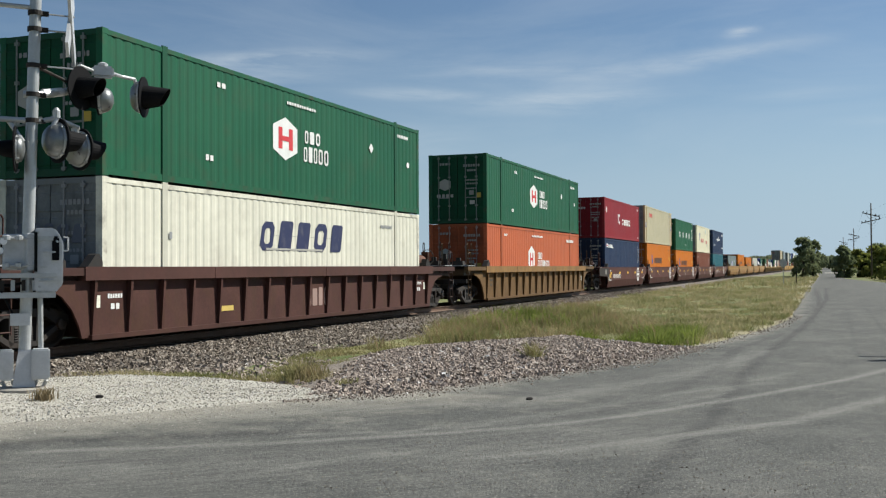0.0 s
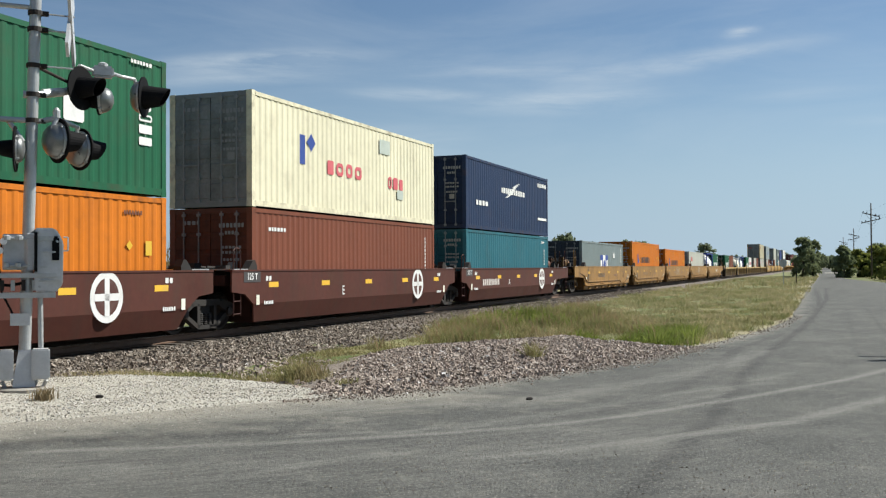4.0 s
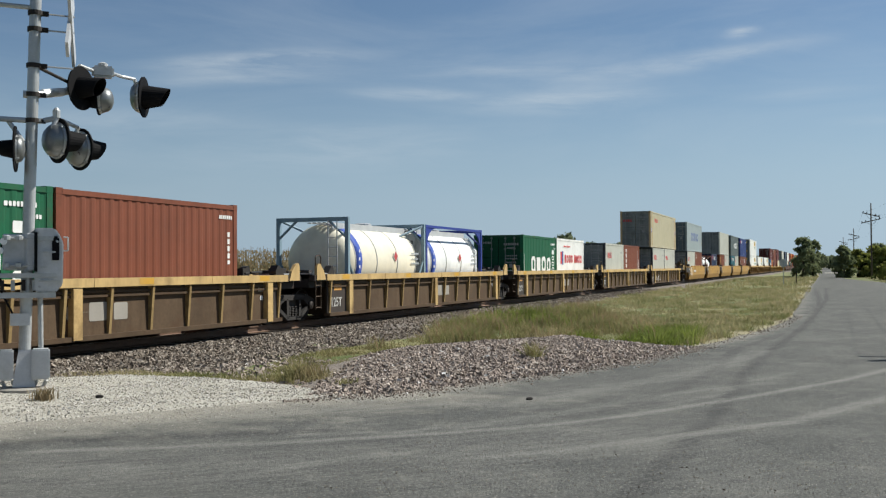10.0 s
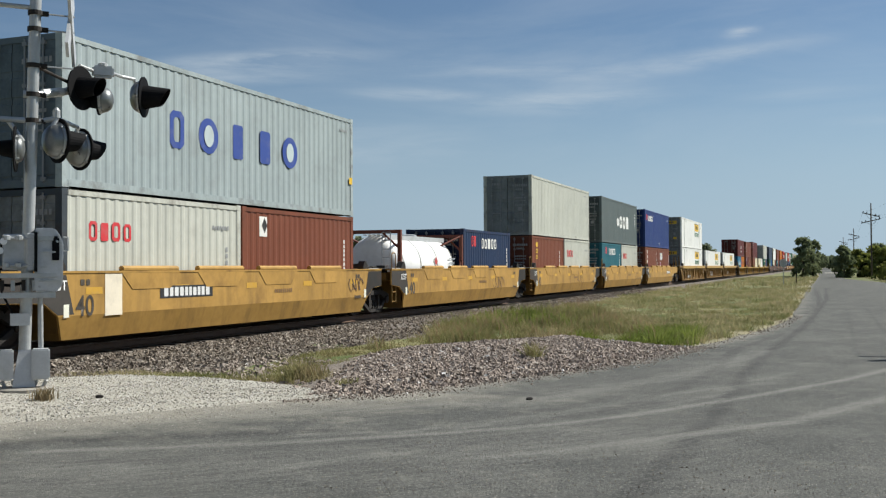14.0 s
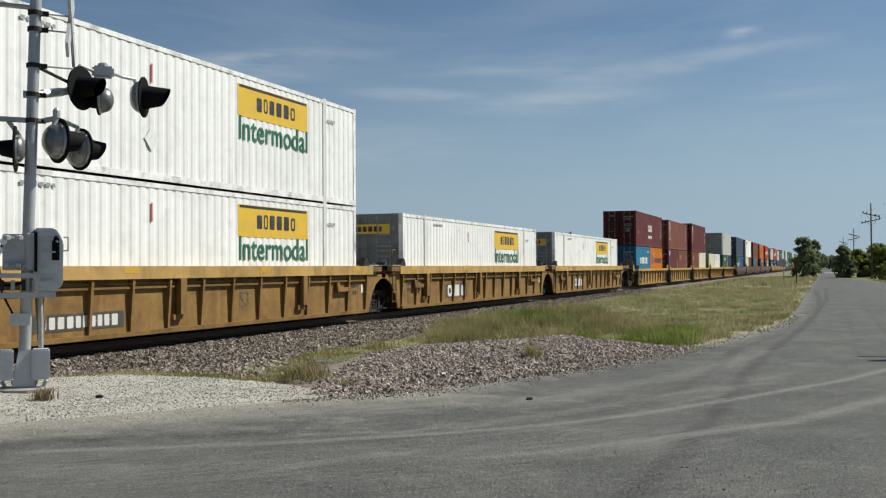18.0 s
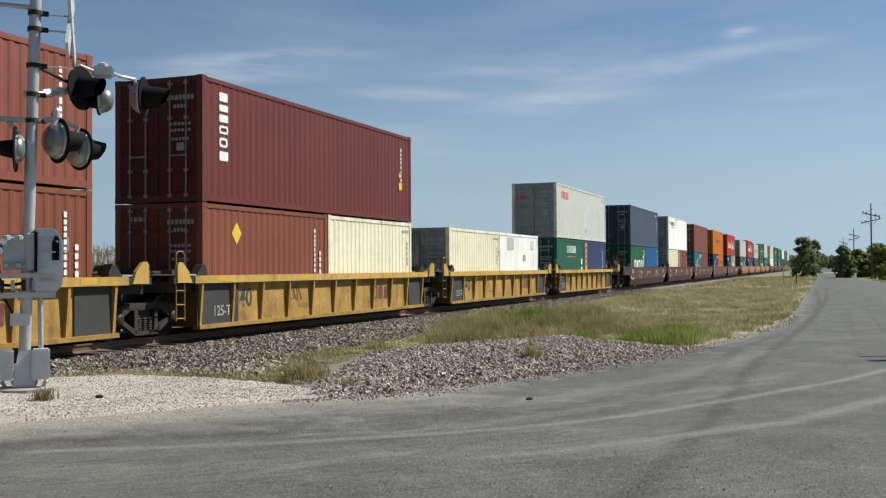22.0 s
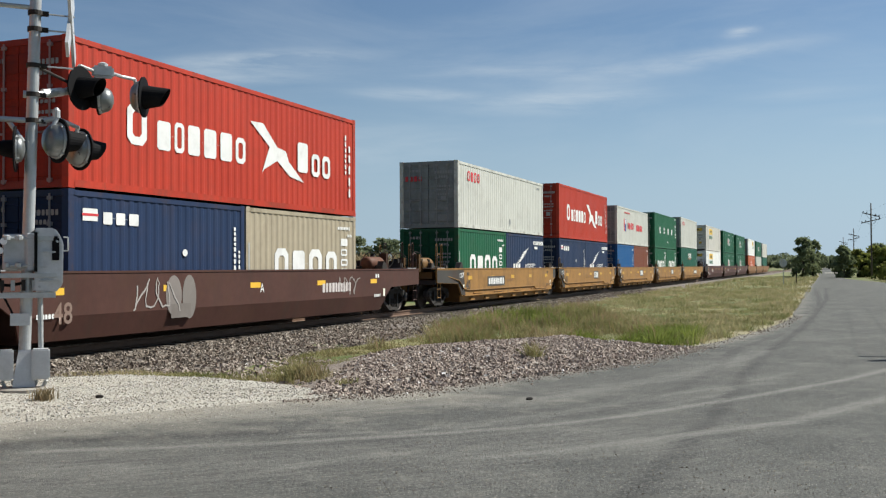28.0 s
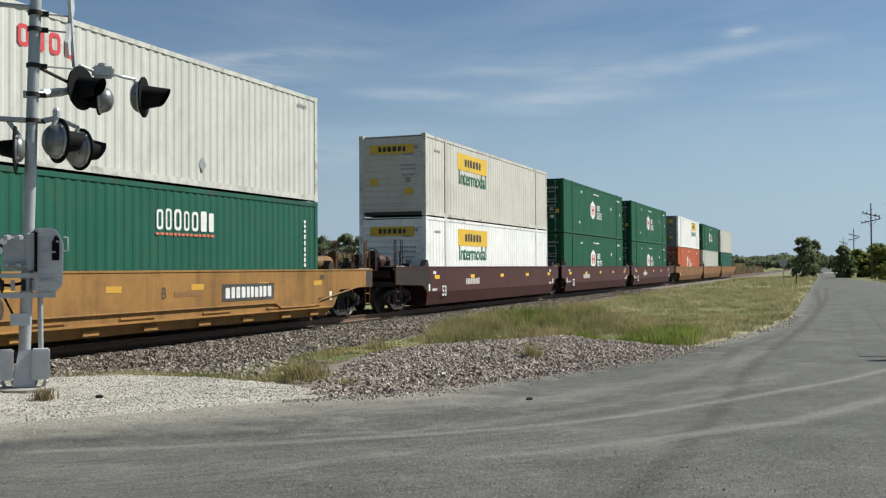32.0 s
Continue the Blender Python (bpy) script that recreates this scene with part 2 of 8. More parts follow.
def corrugated(L, z0, z1, x, pitch, depth, ridge, sign):
    """A corrugated sheet in the y-z plane: outer flats at x, grooves depth inside."""
    bm = bmesh.new()
    n = max(2, round(L / pitch))
    p = L / n
    pts = []
    for i in range(n):
        y = -L / 2 + i * p
        slope = min(0.05, p * 0.17)
        flat = (p - 2 * slope) * ridge
        groove = p - 2 * slope - flat
        pts += [(y, x), (y + flat, x), (y + flat + slope, x - depth * sign), (y + flat + slope + groove, x - depth * sign)]
    pts.append((L / 2, x))
    for (ya, xa), (yb, xb) in zip(pts, pts[1:]):
        v = [bm.verts.new(c) for c in ((xa, ya, z0), (xb, yb, z0), (xb, yb, z1), (xa, ya, z1))]
        bm.faces.new(v)
    bmesh.ops.remove_doubles(bm, verts=bm.verts, dist=0.0005)
    return bm


def container(ft, high, colour, label, u, z, roof=None, doors=None, post=None, plain=False, name="shipping_container", front=False, dark_frame=None, ribs_across=False):
    """A steel box container, its doors towards the head of the train unless front is set. Its parts carry the object colour."""
    L, H = FT[ft], 2.896 if high else 2.591
    W = 2.59 if ft == 53 else 2.438
    th = thing(name, label, "container", group="containers on the train")
    rolls(th, u, z)
    k = (ft, high)
    pitch, depth, ridge = (0.30, 0.012, 0.66) if ft == 53 else (0.278, 0.014, 0.46)
    zb, zt = 0.16, H - 0.12
    hw = W / 2
    pl = 0.15
    for s in (1, -1):
        if plain:
            me = cached(("flat_side", k), lambda: mesh_of("side_wall", corrugated(L - 2 * pl, zb, zt, 0.0, 1.19, 0.006, 0.97, 1), PAINT))
            part("side_wall", me, th, pose(s * (hw - 0.012), 0, 0, 0, 0, 0 if s > 0 else 180), col=colour)
        else:
            me = cached(("side", k, s), lambda: mesh_of("side_wall", corrugated(L - 2 * pl, zb, zt, s * (hw - 0.012), pitch, depth, ridge, s), PAINT))
            part("side_wall", me, th, col=colour)
        me = cached(("top_rail", k, s), lambda: boxes_mesh("top_rail", [(s * hw - s * 0.06, s * hw, -L / 2 + pl, L / 2 - pl, zt, H - 0.02)], EDGEPAINT))
        part("top_rail", me, th, col=colour)
        me = cached(("bottom_rail", k, s), lambda: boxes_mesh("bottom_rail", [(s * hw - s * 0.05, s * hw, -L / 2 + pl, L / 2 - pl, 0.02, zb)], EDGEPAINT))
        part("bottom_rail", me, th, col=colour)
    ends = (-1, 1)
    for s in (1, -1):
        for e in ends:
            def make_post():
                bm = bmesh.new()
                y0, y1 = sorted((e * (L / 2 - pl), e * L / 2 - e * 0.004))
                x0, x1 = sorted((s * (hw - 0.16), s * (hw - 0.003)))
                box(bm, x0, x1, y0, y1, 0.118, H - 0.118)
                for c0, c1 in ((0, 0.118), (H - 0.118, H)):        # corner castings
                    a, b = sorted((e * (L / 2 - 0.178), e * L / 2))
                    p, q = sorted((s * (hw - 0.162), s * hw))
                    box(bm, p, q, a, b, c0, c1)
                return mesh_of("corner_post", bm, EDGEPAINT)
            part("corner_post", cached(("post", k, s, e), make_post), th, col=post or (dark_frame if dark_frame and e == (1 if front else -1) else colour))
            if ft == 53 or ft == 45:        # lifting posts at the forty-foot points
                me = cached(("mid", k, s, e), lambda: boxes_mesh("lifting_post", [(*sorted((s * (hw - 0.03), s * (hw + 0.004))), e * 6.096 - 0.09, e * 6.096 + 0.09, 0.0, H + 0.02)], PAINT))
                part("lifting_post", me, th, col=post or tuple(c * 0.8 for c in colour))
    # roof and floor
    def make_roof():
        bm = bmesh.new()
        n = max(4, round((L - 0.3) / 0.5))
        p = (L - 0.3) / n
        ring = [(L / 2 - 0.1, H - 0.06), (-L / 2 + 0.1, H - 0.06), (-L / 2 + 0.1, H - 0.036)]
        for i in range(n):
            y = -L / 2 + 0.15 + i * p
            ring += [(y + p * 0.15, H - 0.036), (y + p * 0.22, H - 0.016), (y + p * 0.78, H - 0.016), (y + p * 0.85, H - 0.036)]
        ring.append((L / 2 - 0.1, H - 0.036))
        prism(bm, [(-hw + 0.05, a, b) for a, b in ring], [(hw - 0.05, a, b) for a, b in ring])
        return mesh_of("roof", bm, PAINT)
    part("roof", cached(("roof", k), make_roof), th, col=roof or colour)
    me = cached(("floor", k), lambda: boxes_mesh("underframe", [(-hw + 0.05, hw - 0.05, -L / 2 + 0.1, L / 2 - 0.1, 0.04, 0.15)], PAINT))
    part("underframe", me, th, col=(0.05, 0.05, 0.05))
    # end walls
    fe = 1 if not front else -1
    def make_front():
        bm = bmesh.new()
        n = 9
        if ribs_across:          # a sheet with ribs that lie level
            ys = fe * (L / 2 - 0.03)
            ring = [(ys - fe * 0.05, H - 0.1), (ys - fe * 0.05, 0.15), (ys, 0.15)]
            for i in range(11):
                z0 = 0.2 + i * (H - 0.4) / 11
                ring += [(ys, z0), (ys + fe * 0.022, z0 + 0.02), (ys + fe * 0.022, z0 + 0.09), (ys, z0 + 0.11)]
            ring.append((ys, H - 0.1))
            prism(bm, [(-W / 2 + 0.16, a, b) for a, b in ring], [(W / 2 - 0.16, a, b) for a, b in ring])
            return mesh_of("front_wall", bm, PAINT)
        p = (W - 0.32) / n
        pts = []
        for i in range(n):
            x = -W / 2 + 0.16 + i * p
            pts += [(x, 0), (x + p * 0.3, 0), (x + p * 0.5, 0.04), (x + p * 0.8, 0.04)]
        pts.append((W / 2 - 0.16, 0))
        for (xa, ya), (xb, yb) in zip(pts, pts[1:]):
            bm.faces.new([bm.verts.new(c) for c in ((xa, fe * (L / 2 - 0.02 - ya), 0.15), (xb, fe * (L / 2 - 0.02 - yb), 0.15), (xb, fe * (L / 2 - 0.02 - yb), H - 0.1), (xa, fe * (L / 2 - 0.02 - ya), H - 0.1))])
        bmesh.ops.remove_doubles(bm, verts=bm.verts, dist=0.0005)
        for z0, z1 in ((0.02, 0.15), (H - 0.1, H - 0.02)):
            box(bm, -W / 2 + 0.16, W / 2 - 0.16, *sorted((fe * (L / 2 - 0.1), fe * (L / 2 - 0.01))), z0, z1)
        return mesh_of("front_wall", bm, PAINT)
    part("front_wall", cached(("front", k, fe), make_front), th, col=colour)
    de = -fe
    dcol = doors or tuple(c * 0.62 for c in colour)          # door ends lie in shade; the shade goes into their colour
    for s in (1, -1):
        def make_door():
            bm = bmesh.new()
            x0, x1 = sorted((s * 0.012, s * (W / 2 - 0.165)))
            yo = de * (L / 2 - 0.03)
            n = 5
            hgt = (H - 0.4) / n
            ring = [(yo - de * 0.03, H - 0.13), (yo - de * 0.03, 0.16), (yo, 0.16)]
            for i in range(n):       # pressed panels
                z0, z1 = 0.22 + i * hgt, 0.22 + i * hgt + hgt * 0.78
                ring += [(yo, z0), (yo + de * 0.014, z0 + 0.02), (yo + de * 0.014, z1 - 0.02), (yo, z1)]
            ring += [(yo, H - 0.13)]
            prism(bm, [(x0, a, b) for a, b in ring], [(x1, a, b) for a, b in ring])
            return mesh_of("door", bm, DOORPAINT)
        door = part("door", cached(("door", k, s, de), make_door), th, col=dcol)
        for j, f in enumerate((0.32, 0.74)):
            def make_bar():
                bm = bmesh.new()
                x = s * (W / 2 - 0.165) * f
                y = de * (L / 2 + 0.010)
                tube(bm, (x, y, 0.10), (x, y, H - 0.08), 0.02, n=6)
                for z0 in (0.12, 0.7, 1.9, H - 0.2):
                    box(bm, x - 0.05, x + 0.05, *sorted((y - de * 0.035, y + de * 0.02)), z0, z0 + 0.07)
                box(bm, x - 0.02, x + 0.30 * (1 if f < 0.5 else -1) * s, *sorted((y, y + de * 0.02)), 1.05, 1.09) if (f < 0.5) == (s > 0) else box(bm, *sorted((x + 0.02, x - 0.30)), *sorted((y, y + de * 0.02)), 1.05, 1.09)
                return mesh_of("locking_bar", bm, PAINT)
            part("locking_bar", cached(("bar", k, s, de, j), make_bar), door, col=tuple(min(1, c * 0.45 + 0.17) for c in dcol))
    for nm, z0, z1 in (("door_header", H - 0.13, H - 0.01), ("door_sill", 0.01, 0.155)):
        me = cached((nm, k, de), lambda: boxes_mesh(nm, [(-W / 2 + 0.16, W / 2 - 0.16, *sorted((de * (L / 2 - 0.12), de * (L / 2 - 0.008))), z0, z1)], PAINT))
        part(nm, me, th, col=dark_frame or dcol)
    return th, L, H, W


def tank_container(frame_col, label, u, z, band=None, walkway=True, low=False, shell=(0.78, 0.79, 0.78)):
    """A tank in a twenty-foot frame."""
    L, H, W = FT[20], 2.34 if low else 2.591, 2.438
    r, mid = (1.03, 1.15) if low else (1.13, 1.27)
    k = low
    th = thing("tank_container", label, "tank container", group="containers on the train")
    rolls(th, u, z)
    def make_tank():
        bm = bmesh.new()
        prof = [(-2.88, 0.12), (-2.86, 0.5), (-2.78, 0.82), (-2.62, r - 0.09), (-2.40, r), (2.40, r), (2.62, r - 0.09), (2.78, 0.82), (2.86, 0.5), (2.88, 0.12)]
        lathe(bm, prof, (0, 0, mid), "y", 40)
        return mesh_of("tank", bm, PAINT, True)
    tank = part("tank", cached(("tank", k), make_tank), th, col=shell, label="white insulated tank shell")
    for y0 in (-2.35, -0.8, 0.8, 2.35):
        def make_band():
            bm = bmesh.new()
            lathe(bm, [(-0.035, r - 0.02), (-0.03, r + 0.012), (0.03, r + 0.012), (0.035, r - 0.02)], (0, 0, mid), "y", 40)
            return mesh_of("band", bm, PAINT, True)
        part("band", cached(("tank_band", k), make_band), tank, (0, y0, 0), col=(0.42, 0.42, 0.40))
    if band:
        def make_wrap():
            bm = bmesh.new()
            lathe(bm, [(-0.21, r - 0.02), (-0.205, r + 0.016), (0.205, r + 0.016), (0.21, r - 0.02)], (0, 0, mid), "y", 40)
            return mesh_of("coloured_band", bm, PAINT, True)
        part("coloured_band", cached("tank_wrap", make_wrap), tank, (0, -2.12, 0), col=band)
        for i in range(5):
            me = cached(("mark", "r", 0.09, 0.10, 1), lambda: shape_mesh("r", 0.09, 0.10))
            part("lettering", me, tank, (r + 0.022, -2.12, mid + 0.56 - 0.24 * i), col=(0.62, 0.63, 0.66))
    for e in (-1, 1):
        def make_end():
            bm = bmesh.new()
            y0, y1 = sorted((e * (L / 2 - 0.12), e * L / 2))
            for s in (1, -1):
                x0, x1 = sorted((s * (W / 2 - 0.12), s * W / 2))
                box(bm, x0, x1, y0, y1, 0, H)
            box(bm, -W / 2 + 0.12, W / 2 - 0.12, y0, y1, 0.0, 0.12)
            box(bm, -W / 2 + 0.12, W / 2 - 0.12, y0, y1, H - 0.12, H)
            ym = (y0 + y1) / 2
            for s in (1, -1):
                tube(bm, (s * (W / 2 - 0.1), ym, H - 0.6), (s * 0.55, ym, H - 0.1), 0.04)
                tube(bm, (s * (W / 2 - 0.1), ym, 0.75), (s * 0.5, ym, 0.1), 0.04)
            return mesh_of("end_frame", bm, PAINT)
        part("end_frame", cached(("tank_end", e, k), make_end), th, col=frame_col)
        if walkway:          # flat cladding with cut corners behind the frame, and gusset plates
            def make_clad():
                bm = bmesh.new()
                p = [(-1.08, 0.20), (1.08, 0.20), (1.08, 1.75), (0.72, 2.26), (-0.72, 2.26), (-1.08, 1.75)]
                ya, yb = e * (L / 2 - 0.22), e * (L / 2 - 0.42)
                prism(bm, [(a, ya, b) for a, b in p], [(a, yb, b) for a, b in p])
                return mesh_of("end_cladding", bm, PAINT)
            clad = part("end_cladding", cached(("tank_clad", e), make_clad), th, col=(0.60, 0.62, 0.63), label="pale grey flat end cladding with placards")
            if e < 0:
                ym = -L / 2 + 0.215
                for kind, x, zz, w2, h2, c2, n2 in (("v", 0.1, 1.98, 1.1, 0.12, (0.10, 0.11, 0.12), 9), ("v", 0.1, 1.82, 0.4, 0.10, (0.10, 0.11, 0.12), 4), ("d", -0.45, 1.5, 0.36, 0.36, (0.30, 0.03, 0.03), 1), ("r", 0.6, 1.5, 0.5, 0.4, (0.42, 0.43, 0.43), 1)):
                    part("placard" if kind == "d" else "lettering", cached(("mark", kind, w2, h2, n2), lambda: shape_mesh(kind, w2, h2, n2, 5)), clad, pose(x, ym, zz, 0, 0, -90), col=c2)
            for s in (1, -1):
                def make_corner():
                    bm = bmesh.new()
                    y2 = e * (L / 2 - 0.12)
                    p = [(0, H - 0.10), (0, H - 0.75), (0.10, H - 0.50), (0.24, H - 0.30), (0.50, H - 0.17), (0.85, H - 0.10)]
                    prism(bm, [(s * (W / 2 - 0.08), y2 - e * a, b) for a, b in p], [(s * (W / 2 - 0.02), y2 - e * a, b) for a, b in p])
                    return mesh_of("corner_gusset", bm, PAINT)
                part("corner_gusset", cached(("tank_gusset", e, s), make_corner), th, col=frame_col)
    for s in (1, -1):
        x0, x1 = sorted((s * (W / 2 - 0.08), s * W / 2))
        me = cached(("tank_rail_low", s, k), lambda: boxes_mesh("bottom_rail", [(x0, x1, -L / 2 + 0.12, L / 2 - 0.12, 0.02, 0.14)], PAINT))
        part("bottom_rail", me, th, col=frame_col)
        if walkway:
            me = cached(("tank_rail_top", s, k), lambda: boxes_mesh("top_rail", [(x0, x1, -L / 2 + 0.12, L / 2 - 0.12, H - 0.10, H - 0.01)], PAINT))
            part("top_rail", me, th, col=frame_col)
        else:
            for e in (-1, 1):
                for k2, (p, q) in enumerate((((s * (W / 2 - 0.06), e * (L / 2 - 0.1), H - 0.06), (s * 0.7, e * (L / 2 - 1.1), H - 0.45)), ((s * (W / 2 - 0.06), e * (L / 2 - 0.1), 1.3), (s * (W / 2 - 0.06), e * (L / 2 - 1.0), 0.1)))):
                    def make_stay():
                        bm = bmesh.new()
                        tube(bm, p, q, 0.04)
                        return mesh_of("stay", bm, PAINT)
                    part("stay", cached(("tank_stay", s, e, k2, k), make_stay), th, col=frame_col)
    def make_walk():
        bm = bmesh.new()
        for i in range(4):
            box(bm, -0.22 + i * 0.17, -0.10 + i * 0.17, -L / 2 + 0.14, L / 2 - 0.14, H - 0.17, H - 0.14)
        box(bm, 0.50, 0.54, -L / 2 + 0.3, L / 2 - 0.3, mid + r * 0.86, H - 0.14)
        lathe(bm, [(H - 0.19, 0.28), (H - 0.07, 0.28), (H - 0.05, 0.2)], (0.1, 0.3, 0), "z", 14)
        return mesh_of("walkway", bm, ALU)
    part("walkway", cached(("tank_walk", k), make_walk), th)
    def make_ladder():
        bm = bmesh.new()
        y = -L / 2 - 0.01
        for x in (0.55, 0.85):
            tube(bm, (x, y, 0.15), (x, y, H - 0.09), 0.018, n=6)
        for i in range(8):
            tube(bm, (0.55, y, 0.3 + i * 0.28), (0.85, y, 0.3 + i * 0.28), 0.013, n=6)
        return mesh_of("ladder", bm, ALU)
    part("ladder", cached(("tank_ladder", k), make_ladder), th)
    return th, L, H, W


# ---------------------------------------------------------------- well cars
MAROON, DUSTYELLOW, GRIMEBROWN, CLEARYELLOW, DARK = (0.0779, 0.0254, 0.018), (0.282, 0.158, 0.054), (0.092, 0.060, 0.035), (0.344, 0.209, 0.0574), (0.0287, 0.0262, 0.0246)


def yz_plate(bm, pts, x_at, thick, s):
    """A plate in the side of a car: polygon of (y, z), its outer face at x_at(z)."""
    prism(bm, [(s * x_at(z), y, z) for y, z in pts], [(s * (x_at(z) - thick), y, z) for y, z in pts])


def truck(parent, y):
    tr = part("truck", cached("bolster", lambda: boxes_mesh("bolster", [(-1.0, 1.0, -0.22, 0.22, 0.38, 0.66), (-0.25, 0.25, -0.25, 0.25, 0.66, 0.86), (-0.08, 0.08, -0.7, 0.7, 0.30, 0.42)], GRIME)), parent, (0, y, 0), label="grimy cast steel two-axle truck")
    for s in (1, -1):
        def make_frame():
            bm = bmesh.new()
            x0, x1 = s * 0.93, s * 1.08
            def bar(p):
                prism(bm, [(x0, a, b) for a, b in p], [(x1, a, b) for a, b in p])
            bar([(-0.62, 0.62), (0.62, 0.62), (0.52, 0.76), (-0.52, 0.76)])
            for e in (1, -1):
                bar([(e * 0.62, 0.76), (e * 0.50, 0.62), (e * 0.82, 0.44), (e * 1.10, 0.44), (e * 1.10, 0.62), (e * 0.95, 0.68)])
                bar([(e * 0.80, 0.46), (e * 0.98, 0.46), (e * 0.36, 0.10), (e * 0.26, 0.16)])
                bar([(e * 0.26, 0.16), (e * 0.38, 0.16), (e * 0.38, 0.66), (e * 0.28, 0.66)])
            bar([(-0.36, 0.09), (0.36, 0.09), (0.36, 0.18), (-0.36, 0.18)])
            return mesh_of("side_frame", bm, GRIME)
        part("side_frame", cached(("side_frame", s), make_frame), tr)
        def make_spring():
            bm = bmesh.new()
            lathe(bm, [(0.18 + i * 0.27 / 12, 0.075 if i % 2 else 0.058) for i in range(13)], (0, 0, 0), "z", 8)
            return mesh_of("spring", bm, GRIME)
        for a in (-0.17, 0.0, 0.17):
            part("spring", cached("spring", make_spring), tr, (s * 1.0, a, 0))
    for e in (1, -1):
        def make_set():
            bm = bmesh.new()
            for s in (1, -1):
                c = s * 0.76
                prof = [(c - 0.065 * s, 0.16), (c - 0.065 * s, 0.455), (c - 0.05 * s, 0.472), (c - 0.03 * s, 0.46), (c + 0.06 * s, 0.452), (c + 0.065 * s, 0.40), (c + 0.02 * s, 0.36), (c + 0.03 * s, 0.16)]
                lathe(bm, prof, (0, e * 0.88, 0.455), "x", 24)
                lathe(bm, [(s * 0.9, 0.11), (s * 1.13, 0.11), (s * 1.15, 0.06)], (0, e * 0.88, 0.455), "x", 12)
            lathe(bm, [(-0.72, 0.085), (0.72, 0.085)], (0, e * 0.88, 0.455), "x", 10)
            return mesh_of("wheelset", bm, WHEEL)
        part("wheelset", cached(("wheelset", e), make_set), tr, label="steel wheels on their axle")
    return tr


def brake_gear(th, y, zt, e, tank_col):
    """Air reservoir, hand brake wheel and piping on an end platform."""
    def make_res():
        bm = bmesh.new()
        lathe(bm, [(-0.55, 0.05), (-0.52, 0.18), (-0.45, 0.23), (0.45, 0.23), (0.52, 0.18), (0.55, 0.05)], (0.75, 0, 0.27), "y", 18)
        box(bm, 0.6, 0.9, -0.4, -0.3, 0, 0.1)
        box(bm, 0.6, 0.9, 0.3, 0.4, 0, 0.1)
        return mesh_of("air_reservoir", bm, CARPAINT, True)
    part("air_reservoir", cached("reservoir", make_res), th, (0, y - e * 0.45, zt), col=tank_col, label="rounded air brake reservoir")
    def make_wheel():
        bm = bmesh.new()
        n = 20
        for i in range(n):
            a, b = i * math.tau / n, (i + 1) * math.tau / n
            tube(bm, (0.28 * math.cos(a), 0, 0.28 * math.sin(a)), (0.28 * math.cos(b), 0, 0.28 * math.sin(b)), 0.016, n=5)
        for i in range(6):
            a = i * math.tau / 6
            tube(bm, (0, 0.03, 0), (0.28 * math.cos(a), 0, 0.28 * math.sin(a)), 0.012, n=4)
        lathe(bm, [(-0.02, 0.05), (0.06, 0.05)], (0, 0, 0), "y", 8)
        return mesh_of("brake_wheel", bm, GRIME)
    part("brake_wheel", cached("brake_wheel", make_wheel), th, pose(0.85, y + e * 0.42, zt + 0.42, 0, 0, 62), label="spoked hand brake wheel")
    part("brake_wheel", cached("brake_wheel", make_wheel), th, pose(0.25, y + e * 0.5, zt + 0.38, 0, 0, 50), label="spoked hand brake wheel")
    for nm, b in (("brake_stand", (0.7, 0.95, -0.1, 0.06, 0, 0.62)), ("brake_stand", (0.1, 0.35, -0.05, 0.1, 0, 0.5)), ("valve_box", (-0.7, -0.4, -0.3, 0.2, 0, 0.35)), ("valve_box", (-0.2, 0.05, -0.45, 0.3, 0.0, 0.2)), ("post", (-1.1, -0.9, -0.2, 0.3, 0.0, 0.55))):
        part(nm, cached((nm, b), lambda: boxes_mesh(nm, [b], CARPAINT)), th, (0, y + e * 0.30, zt), col=tuple(c * 0.5 for c in tank_col))


